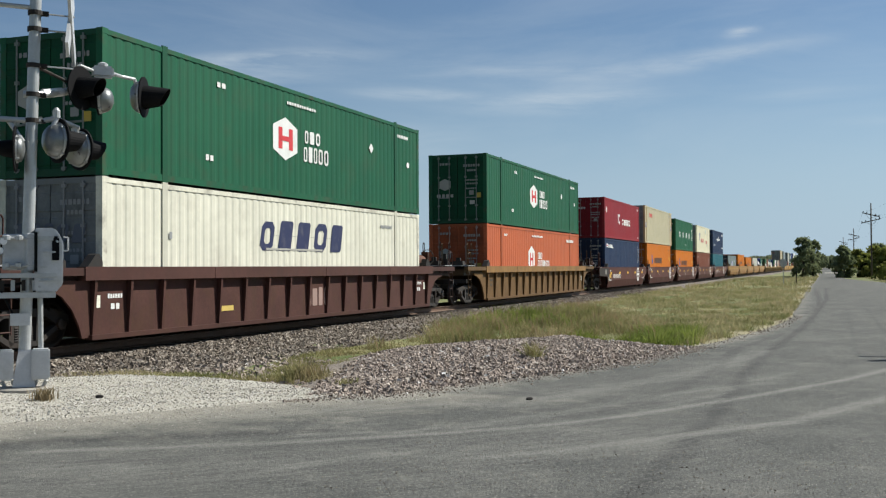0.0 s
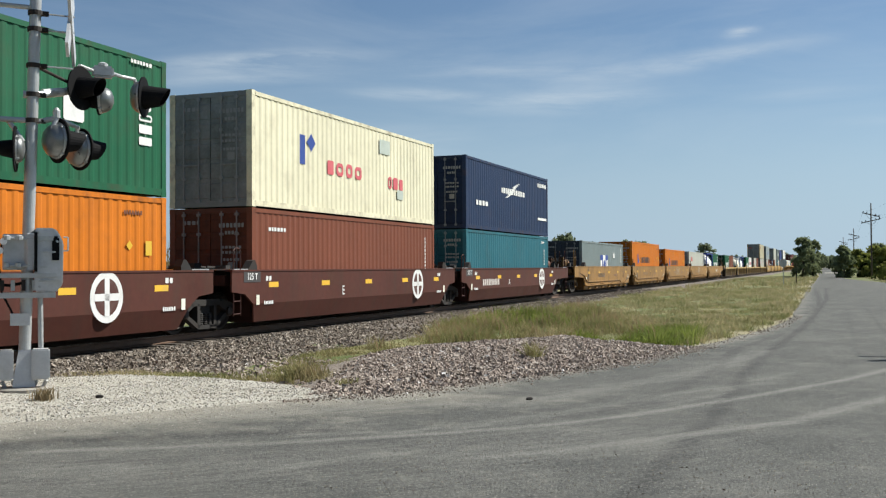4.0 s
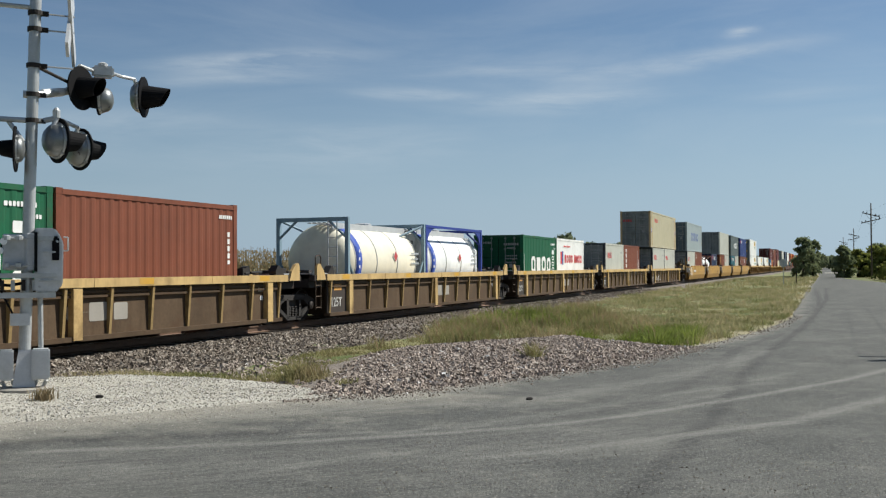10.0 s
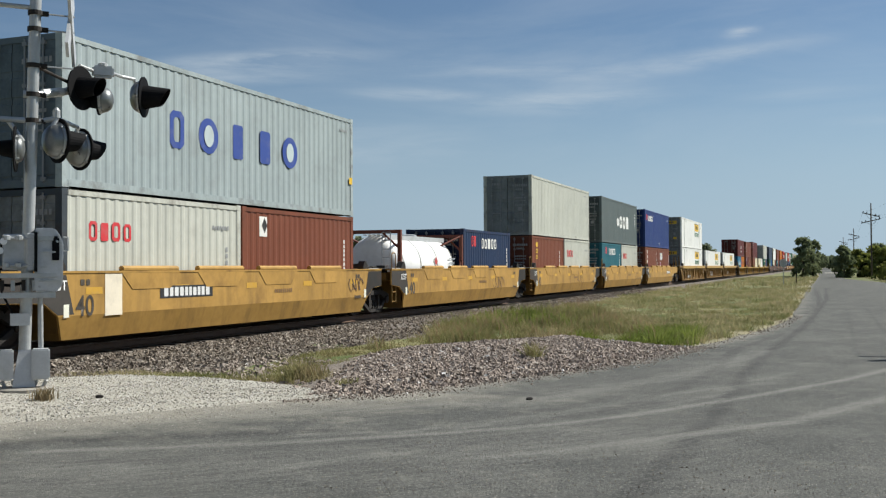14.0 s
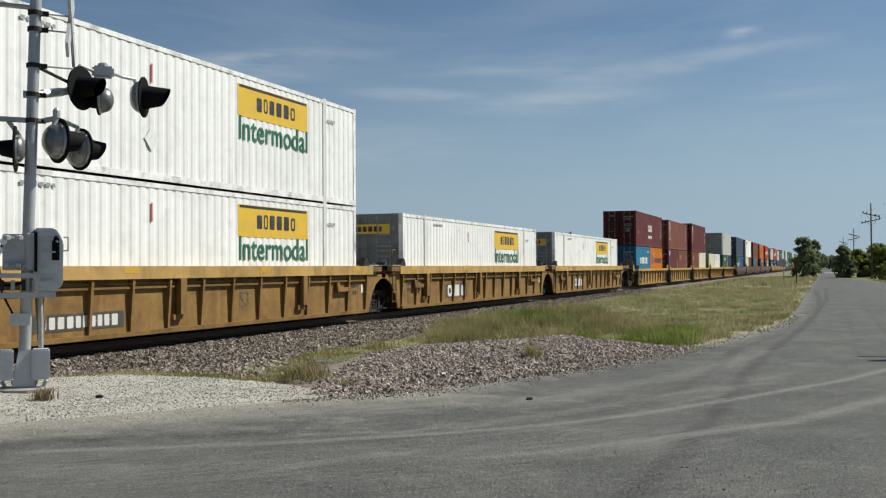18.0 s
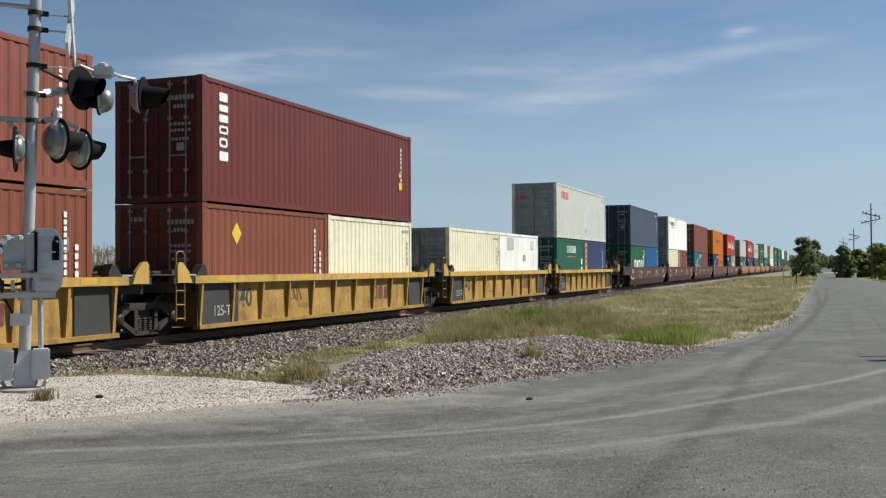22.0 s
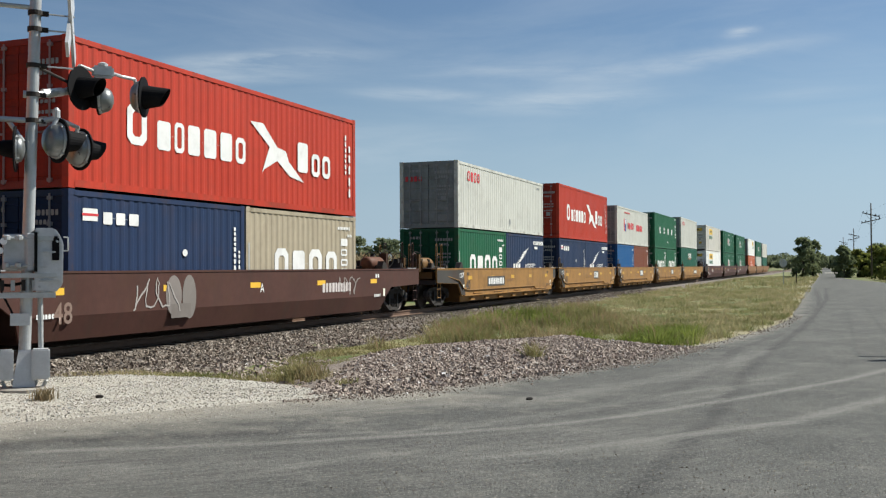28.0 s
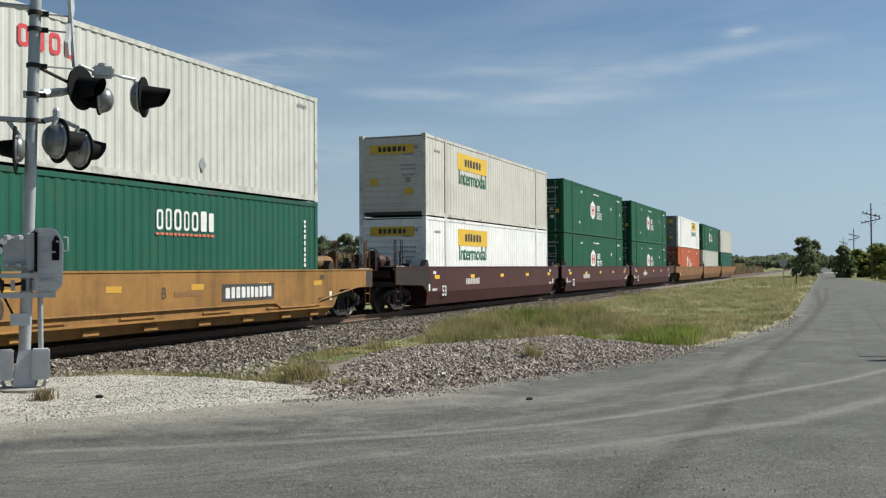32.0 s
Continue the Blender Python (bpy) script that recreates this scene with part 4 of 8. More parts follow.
# ---------------------------------------------------------------- markings on the loads
def shape_mesh(kind, w, h, n=1, seed=0):
    """A flat painted mark in the y-z plane, centred: r plate, h hexagon badge, o disc, d diamond, v row of letter-sized blocks,
    u column of such blocks, b bird-like wedge, c wing of slanted strokes."""
    bm = bmesh.new()
    def poly(pts):
        bm.faces.new([bm.verts.new((0, a, b)) for a, b in pts])
    if kind == "r":
        poly([(-w / 2, -h / 2), (w / 2, -h / 2), (w / 2, h / 2), (-w / 2, h / 2)])
    elif kind == "h":
        poly([(-w / 2, -h * 0.28), (0, -h / 2), (w / 2, -h * 0.28), (w / 2, h * 0.28), (0, h / 2), (-w / 2, h * 0.28)])
    elif kind == "d":
        poly([(-w / 2, 0), (0, -h / 2), (w / 2, 0), (0, h / 2)])
    elif kind == "o":
        poly([(w / 2 * math.cos(i * math.tau / 24), h / 2 * math.sin(i * math.tau / 24)) for i in range(24)])
    elif kind in "vus":
        # a row or column of letter-sized blocks on one thin carrying line
        rnd = random.Random(seed * 31 + n)
        along, across = (h, w) if kind == "u" else (w, h)
        ws = [rnd.uniform(0.75, 1.15) for i in range(n)]
        k = along / sum(ws)
        thin = 0.002
        x, last = -along / 2, None

        def vert(p, q):
            return bm.verts.new((0, q, p) if kind == "u" else (0, p + (0.22 * q if kind == "s" else 0), q))
        for q in ws:
            g = q * k
            c = min(g, across) * 0.08
            gap = 0.15 if across < 0.5 or kind == "s" else 0.13
            a, b2, z0 = x + g * gap, x + g * (1 - gap), -across / 2
            z1 = z0 + across * rnd.choice((1.0, 1.0, 0.94))
            left = [vert(a, thin), vert(a, -thin)]
            right = [vert(b2, -thin), vert(b2, thin)]
            if last:
                bm.faces.new([last[1], last[0], left[1], left[0]])
            last = right
            x += g
            stroke = min(b2 - a, across) * 0.27
            if across > 0.3 and rnd.random() < 0.6:          # an open ring
                c = min(b2 - a, across) * 0.22

                def loop(o, cut):
                    return [(a + o, z0 + o + cut), (a + o + cut, z0 + o), (b2 - o - cut, z0 + o), (b2 - o, z0 + o + cut), (b2 - o, z1 - o - cut), (b2 - o - cut, z1 - o), (a + o + cut, z1 - o), (a + o, z1 - o - cut)]
                outer, inner = [vert(*q2) for q2 in loop(0, c)], [vert(*q2) for q2 in loop(stroke, c * 0.5)]
                for e in range(8):
                    if e == 3:
                        bm.faces.new([outer[3], right[0], right[1], outer[4], inner[4], inner[3]])
                    elif e == 7:
                        bm.faces.new([outer[7], left[0], left[1], outer[0], inner[0], inner[7]])
                    else:
                        bm.faces.new([outer[e], outer[(e + 1) % 8], inner[(e + 1) % 8], inner[e]])
            else:
                bm.faces.new([left[0], left[1], vert(a, z0 + c), vert(a + c, z0), vert(b2 - c, z0), vert(b2, z0 + c), right[0], right[1], vert(b2, z1 - c), vert(b2 - c, z1), vert(a + c, z1), vert(a, z1 - c)])
    elif kind == "b":
        poly([(-w / 2, h * 0.48), (-w * 0.28, h * 0.5), (-w * 0.02, h * 0.1), (w * 0.14, h * 0.06), (w * 0.20, -h * 0.14), (w / 2, -h / 2), (w * 0.22, -h * 0.42), (-w * 0.02, -h * 0.16), (-w * 0.26, -h * 0.36), (-w * 0.3, -h * 0.44), (-w * 0.2, -h * 0.06), (-w * 0.16, h * 0.08)])
    elif kind == "c":
        for i in range(5):
            z0 = -h / 2 + i * h * 0.17
            poly([(-w / 2 + i * w * 0.12, z0), (-w / 2 + i * w * 0.12 + w * 0.45, z0 + h * 0.30), (-w / 2 + i * w * 0.12 + w * 0.56, z0 + h * 0.34), (-w / 2 + i * w * 0.12 + w * 0.14, z0)])
    me = bpy.data.meshes.new("marking")
    bm.normal_update()
    for f in bm.faces:
        if f.normal.x < 0:
            f.normal_flip()
    bm.to_mesh(me)
    bm.free()
    me.materials.append(MARK)
    return me


def text_mesh(body, size, squeeze=1.0):
    cu = bpy.data.curves.new("text", "FONT")
    cu.body, cu.size, cu.align_x, cu.align_y = body, size, "CENTER", "CENTER"
    cu.resolution_u = 3
    cu.offset = size * 0.012
    ob = new("text", cu)
    dg = bpy.context.evaluated_depsgraph_get()
    me = bpy.data.meshes.new_from_object(ob.evaluated_get(dg))
    bpy.data.objects.remove(ob)
    bpy.data.curves.remove(cu)
    me.transform(Matrix(((0, 0, 1, 0), (squeeze, 0, 0, 0), (0, 1, 0, 0), (0, 0, 0, 1))))
    me.materials.clear()
    me.materials.append(MARK)
    return me


WT, RD, YL, BK, BL = (0.688, 0.688, 0.671), (0.533, 0.0258, 0.0344), (0.645, 0.404, 0.0258), (0.0172, 0.0172, 0.0172), (0.0172, 0.0516, 0.258)
GN, OR, GY = (0.0086, 0.12, 0.0602), (0.645, 0.301, 0.0172), (0.258, 0.267, 0.267)
# marking: items of shape, place along (share of the length from the head end), height (share), width in metres, height in metres, colour, count
CODE = [("v", 0.93, 0.90, 0.55, 0.07, "x", 7), ("v", 0.945, 0.84, 0.22, 0.07, "x", 4)]
MARKS = dict(
    slanted=[("s", 0.50, 0.66, 4.7, 0.78, (0.012, 0.018, 0.07), 5), ("r", 0.47, 0.54, 3.0, 0.05, (0.35, 0.34, 0.30), 1), ("v", 0.83, 0.82, 0.9, 0.1, GY, 8), ("v", 0.13, 0.62, 0.3, 0.16, GY, 2)],
    hexbadge=[("h", 0.438, 0.53, 1.25, 1.12, WT, 1), ("r", 0.422, 0.53, 0.20, 0.56, RD, 1), ("r", 0.455, 0.53, 0.20, 0.56, RD, 1), ("r", 0.438, 0.53, 0.5, 0.13, RD, 1), ("v", 0.528, 0.59, 0.95, 0.34, WT, 3), ("v", 0.541, 0.43, 1.5, 0.42, WT, 5), ("v", 0.49, 0.86, 1.6, 0.08, WT, 12), ("d", 0.76, 0.64, 0.32, 0.32, WT, 1), ("v", 0.915, 0.86, 0.9, 0.11, WT, 7), ("v", 0.255, 0.84, 0.4, 0.12, WT, 2), ("v", 0.225, 0.24, 0.35, 0.14, WT, 2), ("o", 0.94, 0.55, 0.22, 0.2, WT, 1)],
    hexorange=[("h", 0.41, 0.52, 1.05, 1.15, WT, 1), ("r", 0.397, 0.50, 0.15, 0.6, RD, 1), ("r", 0.423, 0.50, 0.15, 0.6, RD, 1), ("r", 0.41, 0.50, 0.4, 0.12, RD, 1), ("v", 0.50, 0.56, 0.85, 0.32, WT, 3), ("v", 0.54, 0.43, 2.2, 0.34, WT, 8), ("v", 0.47, 0.88, 1.9, 0.09, WT, 14), ("v", 0.87, 0.85, 1.6, 0.16, WT, 9), ("v", 0.16, 0.86, 0.5, 0.1, WT, 3)],
    keyletter=[("r", 0.362, 0.54, 0.14, 0.62, WT, 1), ("d", 0.385, 0.62, 0.42, 0.26, WT, 1), ("d", 0.392, 0.44, 0.46, 0.28, WT, 1), ("v", 0.585, 0.47, 3.1, 0.42, WT, 4), ("h", 0.045, 0.70, 0.26, 0.42, WT, 1), ("v", 0.94, 0.88, 0.5, 0.1, WT, 7), ("r", 0.95, 0.10, 0.2, 0.12, WT, 1)],
    narrowflag=[("r", 0.06, 0.845, 0.42, 0.24, WT, 1), ("r", 0.06, 0.845, 0.46, 0.05, RD, 1), ("v", 0.14, 0.83, 1.35, 0.22, WT, 3), ("v", 0.195, 0.80, 0.35, 0.08, WT, 4), ("u", 0.945, 0.68, 0.09, 1.3, WT, 10), ("u", 0.965, 0.66, 0.07, 0.9, WT, 7)],
    narrowflagshort=[("r", 0.10, 0.82, 0.42, 0.24, WT, 1), ("r", 0.10, 0.82, 0.46, 0.05, RD, 1), ("v", 0.25, 0.80, 1.2, 0.24, WT, 3), ("u", 0.93, 0.55, 0.09, 1.3, WT, 10), ("u", 0.96, 0.45, 0.07, 0.7, WT, 6), ("o", 0.6, 0.55, 0.18, 0.16, WT, 1)],
    redrowlong=[("v", 0.20, 0.765, 1.55, 0.32, RD, 4), ("r", 0.030, 0.48, 0.40, 0.36, BL, 1), ("t", 0.030, 0.48, 0.30, 0.0, WT, "45"), ("r", 0.968, 0.52, 0.40, 0.36, BL, 1), ("t", 0.968, 0.52, 0.30, 0.0, WT, "45"), ("v", 0.90, 0.88, 0.8, 0.1, GY, 7)],
    darkrow=[("r", 0.195, 0.57, 0.34, 0.70, BL, 1), ("d", 0.215, 0.52, 0.55, 0.40, BL, 1), ("v", 0.445, 0.545, 4.0, 0.45, (0.06, 0.03, 0.02), 11), ("v", 0.91, 0.86, 0.6, 0.09, (0.15, 0.05, 0.02), 7), ("d", 0.90, 0.60, 0.2, 0.2, YL, 1), ("r", 0.95, 0.58, 0.2, 0.3, YL, 1)],
    darkrowmid=[("r", 0.22, 0.60, 0.34, 0.66, BL, 1), ("d", 0.24, 0.55, 0.5, 0.40, BL, 1), ("v", 0.47, 0.56, 3.75, 0.40, (0.06, 0.03, 0.02), 11), ("d", 0.90, 0.72, 0.2, 0.2, YL, 1), ("r", 0.95, 0.70, 0.2, 0.3, YL, 1)],
    darkrowshort=[("r", 0.15, 0.64, 0.42, 0.72, BL, 1), ("d", 0.19, 0.60, 0.6, 0.40, BL, 1), ("v", 0.62, 0.61, 3.6, 0.38, (0.06, 0.03, 0.02), 11), ("d", 0.27, 0.80, 0.36, 0.40, YL, 1), ("r", 0.90, 0.80, 0.2, 0.22, YL, 1), ("d", 0.82, 0.78, 0.2, 0.2, YL, 1)],
    spaced=[("v", 0.23, 0.52, 0.85, 0.52, WT, 1), ("v", 0.413, 0.52, 0.85, 0.52, WT, 1), ("v", 0.592, 0.52, 0.75, 0.50, WT, 1), ("v", 0.768, 0.52, 0.75, 0.50, WT, 1), ("u", 0.942, 0.56, 0.42, 1.25, WT, 5), ("v", 0.93, 0.94, 0.7, 0.08, WT, 7), ("v", 0.56, 0.20, 0.9, 0.08, WT, 9)],
    broadrow=[("v", 0.51, 0.46, 3.7, 0.80, WT, 4), ("u", 0.875, 0.54, 0.42, 1.15, WT, 4), ("v", 0.87, 0.86, 0.8, 0.09, WT, 8), ("v", 0.93, 0.78, 0.3, 0.08, WT, 4), ("r", 0.02, 0.35, 0.06, 1.6, (0.35, 0.36, 0.35), 1)],
    twotoneold=[("r", 0.21, 0.58, 0.30, 0.80, BL, 1), ("d", 0.25, 0.66, 0.5, 0.5, BL, 1), ("v", 0.42, 0.46, 2.4, 0.40, (0.55, 0.10, 0.12), 4), ("v", 0.72, 0.42, 1.3, 0.38, (0.55, 0.10, 0.12), 3), ("r", 0.65, 0.80, 0.8, 0.45, (0.42, 0.47, 0.42), 1), ("r", 0.75, 0.30, 0.5, 0.3, (0.42, 0.47, 0.42), 1)],
    twotone=[("r", 0.205, 0.52, 0.26, 0.86, RD, 1), ("r", 0.245, 0.52, 0.40, 0.86, BL, 1), ("d", 0.235, 0.62, 0.36, 0.5, WT, 1), ("v", 0.40, 0.52, 2.4, 0.46, RD, 4), ("v", 0.68, 0.50, 2.6, 0.46, RD, 4), ("v", 0.29, 0.86, 2.2, 0.09, RD, 14)],
    twotoneshort=[("r", 0.15, 0.60, 0.30, 0.66, RD, 1), ("r", 0.20, 0.60, 0.25, 0.72, BL, 1), ("v", 0.42, 0.585, 1.9, 0.44, RD, 4), ("v", 0.77, 0.585, 1.9, 0.44, RD, 4), ("v", 0.35, 0.84, 1.5, 0.08, RD, 12)],
    narrowwing=[("c", 0.51, 0.66, 2.2, 0.75, WT, 1), ("v", 0.52, 0.63, 3.6, 0.24, WT, 12), ("v", 0.91, 0.85, 1.6, 0.2, WT, 8), ("v", 0.16, 0.38, 1.6, 0.2, WT, 4), ("r", 0.91, 0.28, 1.6, 0.12, WT, 1)],
    narrowwingshort=[("c", 0.42, 0.62, 2.0, 0.72, WT, 1), ("v", 0.26, 0.43, 1.2, 0.24, WT, 3), ("t", 0.62, 0.42, 0.30, 0.0, WT, "LOGISTICS"), ("v", 0.85, 0.86, 1.75, 0.18, WT, 8), ("r", 0.78, 0.77, 0.55, 0.12, WT, 1), ("v", 0.9, 0.4, 0.3, 0.12, WT, 2)],
    bluecard=[("r", 0.497, 0.495, 2.15, 1.05, BL, 1), ("r", 0.497, 0.495, 0.70, 1.05, WT, 1), ("v", 0.425, 0.46, 0.62, 0.6, WT, 1), ("v", 0.565, 0.46, 0.5, 0.6, WT, 1), ("o", 0.497, 0.46, 0.5, 0.6, BL, 1), ("h", 0.742, 0.69, 0.42, 0.40, WT, 1), ("u", 0.93, 0.72, 0.12, 1.0, WT, 8)],
    bigrow=[("v", 0.60, 0.52, 3.4, 0.85, WT, 3), ("u", 0.93, 0.62, 0.18, 1.0, WT, 5), ("h", 0.42, 0.50, 0.7, 0.6, WT, 1)],
    redrow=[("v", 0.165, 0.705, 1.60, 0.46, RD, 4), ("v", 0.92, 0.84, 0.6, 0.1, GY, 6), ("u", 0.945, 0.55, 0.1, 0.8, GY, 5), ("r", 0.95, 0.4, 0.16, 0.12, YL, 1)],
    redrowhigh=[("v", 0.152, 0.80, 1.55, 0.40, RD, 4), ("v", 0.93, 0.88, 0.5, 0.1, GY, 6), ("d", 0.55, 0.18, 0.3, 0.36, GY, 1)],
    redrowshort=[("v", 0.225, 0.70, 1.35, 0.38, RD, 4), ("v", 0.86, 0.78, 0.7, 0.1, GY, 7), ("u", 0.90, 0.5, 0.1, 0.6, GY, 4)],
    verticalshort=[("u", 0.15, 0.58, 0.30, 1.75, WT, 5), ("u", 0.88, 0.55, 0.08, 1.6, WT, 11), ("u", 0.93, 0.45, 0.10, 0.8, WT, 6)],
    vertical=[("u", 0.072, 0.62, 0.36, 1.7, WT, 6), ("u", 0.93, 0.62, 0.08, 1.3, WT, 9), ("r", 0.925, 0.40, 0.24, 0.24, YL, 1), ("d", 0.92, 0.52, 0.18, 0.2, YL, 1)],
    thincolumn=[("u", 0.93, 0.6, 0.08, 1.2, WT, 9), ("v", 0.1, 0.8, 0.9, 0.1, WT, 6)],
    squaremark=[("r", 0.16, 0.82, 0.36, 0.50, (0.75, 0.74, 0.70), 1), ("d", 0.17, 0.83, 0.26, 0.4, BK, 1), ("u", 0.90, 0.45, 0.08, 1.5, WT, 11)],
    lightgrey=[("v", 0.29, 0.52, 0.70, 0.82, BL, 1), ("o", 0.388, 0.52, 0.78, 0.82, BL, 1), ("v", 0.488, 0.52, 0.58, 0.82, BL, 1), ("v", 0.59, 0.52, 0.66, 0.82, BL, 1), ("o", 0.692, 0.52, 0.78, 0.82, BL, 1), ("o", 0.388, 0.52, 0.38, 0.5, (0.44, 0.51, 0.52), 1), ("o", 0.692, 0.52, 0.38, 0.5, (0.44, 0.51, 0.52), 1), ("r", 0.985, 0.36, 0.2, 0.2, YL, 1), ("v", 0.95, 0.86, 0.5, 0.08, GY, 6)],
    splitrow=[("v", 0.067, 0.80, 0.70, 0.44, RD, 2), ("v", 0.205, 0.78, 2.35, 0.42, WT, 5), ("v", 0.93, 0.84, 0.6, 0.1, WT, 6), ("o", 0.55, 0.12, 0.22, 0.22, WT, 1)],
    splitrowshort=[("v", 0.20, 0.82, 0.60, 0.42, RD, 2), ("v", 0.52, 0.79, 2.0, 0.42, WT, 5), ("u", 0.92, 0.55, 0.1, 1.0, WT, 6)],
    plated=[("v", 0.08, 0.84, 0.75, 0.40, RD, 2), ("v", 0.213, 0.80, 2.25, 0.38, BK, 5), ("r", 0.23, 0.68, 1.7, 0.04, BK, 1), ("r", 0.41, 0.86, 2.0, 0.52, (0.62, 0.61, 0.55), 1), ("r", 0.41, 0.97, 2.0, 0.06, (0.50, 0.30, 0.12), 1), ("v", 0.94, 0.87, 0.5, 0.12, GY, 5)],
    jaune=[("r", 0.71, 0.77, 3.45, 0.78, YL, 1), ("v", 0.715, 0.77, 2.0, 0.36, BK, 6), ("r", 0.71, 0.89, 3.3, 0.06, BK, 1), ("t", 0.711, 0.53, 0.66, 0.0, GN, "Intermodal"), ("v", 0.20, 0.90, 0.9, 0.08, GY, 6), ("r", 0.40, 0.78, 0.05, 0.4, (0.5, 0.06, 0.05), 1), ("d", 0.40, 0.30, 0.5, 0.5, WT, 1), ("v", 0.90, 0.80, 0.5, 0.09, GY, 6)],
    jauneleft=[("r", 0.31, 0.77, 3.5, 0.64, YL, 1), ("v", 0.31, 0.77, 2.0, 0.30, BK, 6), ("t", 0.31, 0.555, 0.62, 0.0, GN, "Intermodal"), ("v", 0.07, 0.82, 0.6, 0.08, GY, 6)],
    tallrow=[("v", 0.50, 0.56, 1.75, 0.52, WT, 3), ("v", 0.50, 0.30, 1.75, 0.22, WT, 3), ("u", 0.93, 0.58, 0.09, 1.3, WT, 9), ("d", 0.95, 0.35, 0.2, 0.2, YL, 1), ("r", 0.08, 0.4, 0.1, 0.2, WT, 1)],
    midrow=[("v", 0.52, 0.595, 3.3, 0.48, WT, 5), ("v", 0.85, 0.85, 0.7, 0.1, WT, 6)],
    column=[("u", 0.11, 0.55, 0.34, 1.2, (0.05, 0.10, 0.40), 6), ("r", 0.11, 0.87, 0.42, 0.42, WT, 1), ("o", 0.84, 0.55, 0.24, 0.24, (0.05, 0.35, 0.25), 1), ("u", 0.9, 0.5, 0.08, 1.0, WT, 8)],
    diam=[("d", 0.235, 0.74, 0.42, 0.55, YL, 1), ("u", 0.88, 0.55, 0.08, 1.5, WT, 11), ("u", 0.93, 0.45, 0.1, 0.8, WT, 5)],
    gold20=[("u", 0.14, 0.72, 0.34, 0.9, YL, 3), ("u", 0.86, 0.55, 0.1, 1.0, WT, 5)],
    sidecolumn=[("r", 0.10, 0.52, 0.46, 2.3, (0.60, 0.30, 0.03), 1), ("u", 0.10, 0.66, 0.26, 1.2, (0.07, 0.03, 0.02), 4), ("u", 0.83, 0.5, 0.08, 1.6, WT, 11), ("r", 0.9, 0.3, 0.14, 0.2, YL, 1)],
    panel=[("r", 0.26, 0.82, 1.05, 0.55, (0.40, 0.40, 0.34), 1), ("r", 0.84, 0.82, 0.5, 0.4, (0.5, 0.5, 0.46), 1), ("r", 0.62, 0.58, 0.3, 0.3, (0.3, 0.3, 0.28), 1)],
    poster=[("r", 0.27, 0.74, 1.18, 0.60, (0.40, 0.46, 0.50), 1), ("d", 0.30, 0.79, 0.75, 0.22, (0.66, 0.60, 0.38), 1), ("v", 0.27, 0.69, 1.05, 0.26, (0.70, 0.71, 0.72), 5), ("r", 0.19, 0.49, 0.26, 0.3, (0.5, 0.5, 0.58), 1), ("d", 0.19, 0.49, 0.2, 0.26, (0.35, 0.08, 0.16), 1), ("u", 0.93, 0.5, 0.1, 1.6, WT, 9)],
    seagreen=[("v", 0.50, 0.74, 2.2, 0.46, WT, 7), ("v", 0.50, 0.63, 2.2, 0.06, (0.55, 0.15, 0.08), 14), ("u", 0.94, 0.6, 0.1, 1.3, WT, 9)],
    serifrowshort=[("v", 0.52, 0.79, 2.0, 0.40, WT, 7), ("v", 0.52, 0.63, 2.0, 0.06, (0.55, 0.15, 0.08), 14), ("u", 0.92, 0.45, 0.3, 0.9, WT, 2)],
    birdrow=[("v", 0.165, 0.50, 0.85, 0.86, WT, 1), ("v", 0.36, 0.46, 3.6, 0.66, WT, 6), ("b", 0.63, 0.50, 2.7, 1.35, WT, 1), ("v", 0.70 + 0.035, 0.50, 0.75, 0.80, WT, 1), ("v", 0.82, 0.45, 1.25, 0.62, WT, 2), ("u", 0.945, 0.62, 0.08, 1.2, WT, 7), ("u", 0.965, 0.45, 0.1, 1.6, WT, 5)],
    codes=[("v", 0.92, 0.88, 0.55, 0.09, "c", 7), ("u", 0.94, 0.60, 0.1, 0.8, "c", 5)])
LIGHT_BOXES = ("white", "chalk", "offwhite", "cream", "palegrey", "lightgrey", "ivory", "beige", "sand")


def mark_box(th, design, L, H, W, cname):
    for i, (kind, fy, fz, w, h, col, n) in enumerate(MARKS.get(design, ())):
        if col == "c":
            col = GY if cname in LIGHT_BOXES else WT
        y, z = -L / 2 + fy * L, fz * H
        lift = 0.004 + 0.0035 * (i % 8) if fz > 0.93 else -0.008 + 0.003 * (i % 8)
        if kind == "t":
            me = cached(("text", n, w), lambda: text_mesh(n, w * 1.25, 0.95))
        else:
            me = cached(("mark", kind, round(w, 2), round(h, 2), n), lambda: shape_mesh(kind, w, h, n, i))
        names = {"v": "lettering", "s": "lettering", "u": "lettering", "t": "lettering", "r": "decal", "h": "badge", "o": "emblem", "d": "placard", "b": "emblem", "c": "emblem"}
        part(names[kind], me, th, (W / 2 + lift, y, z), col=col)


def end_marks(th, L, H, W, cname):
    """Stencilled code panels on the doors."""
    # pale lettering dimmed, the shade of the door end put into its colour
    col = GY if cname in LIGHT_BOXES else (0.24, 0.24, 0.235)
    for i, (x, z, w, h, n) in enumerate(((0.62, 0.83, 0.75, 0.11, 7), (0.62, 0.76, 0.4, 0.09, 4), (0.62, 0.62, 0.6, 0.07, 6), (0.62, 0.57, 0.6, 0.07, 6), (0.62, 0.50, 0.5, 0.07, 5), (0.62, 0.44, 0.3, 0.2, 1), (-0.55, 0.86, 0.5, 0.1, 4))):
        me = cached(("mark", "v", w, h, n), lambda: shape_mesh("v", w, h, n, i))
        part("lettering", me, th, pose(x, -L / 2 - 0.004, z * H, 0, 0, -90), col=col)


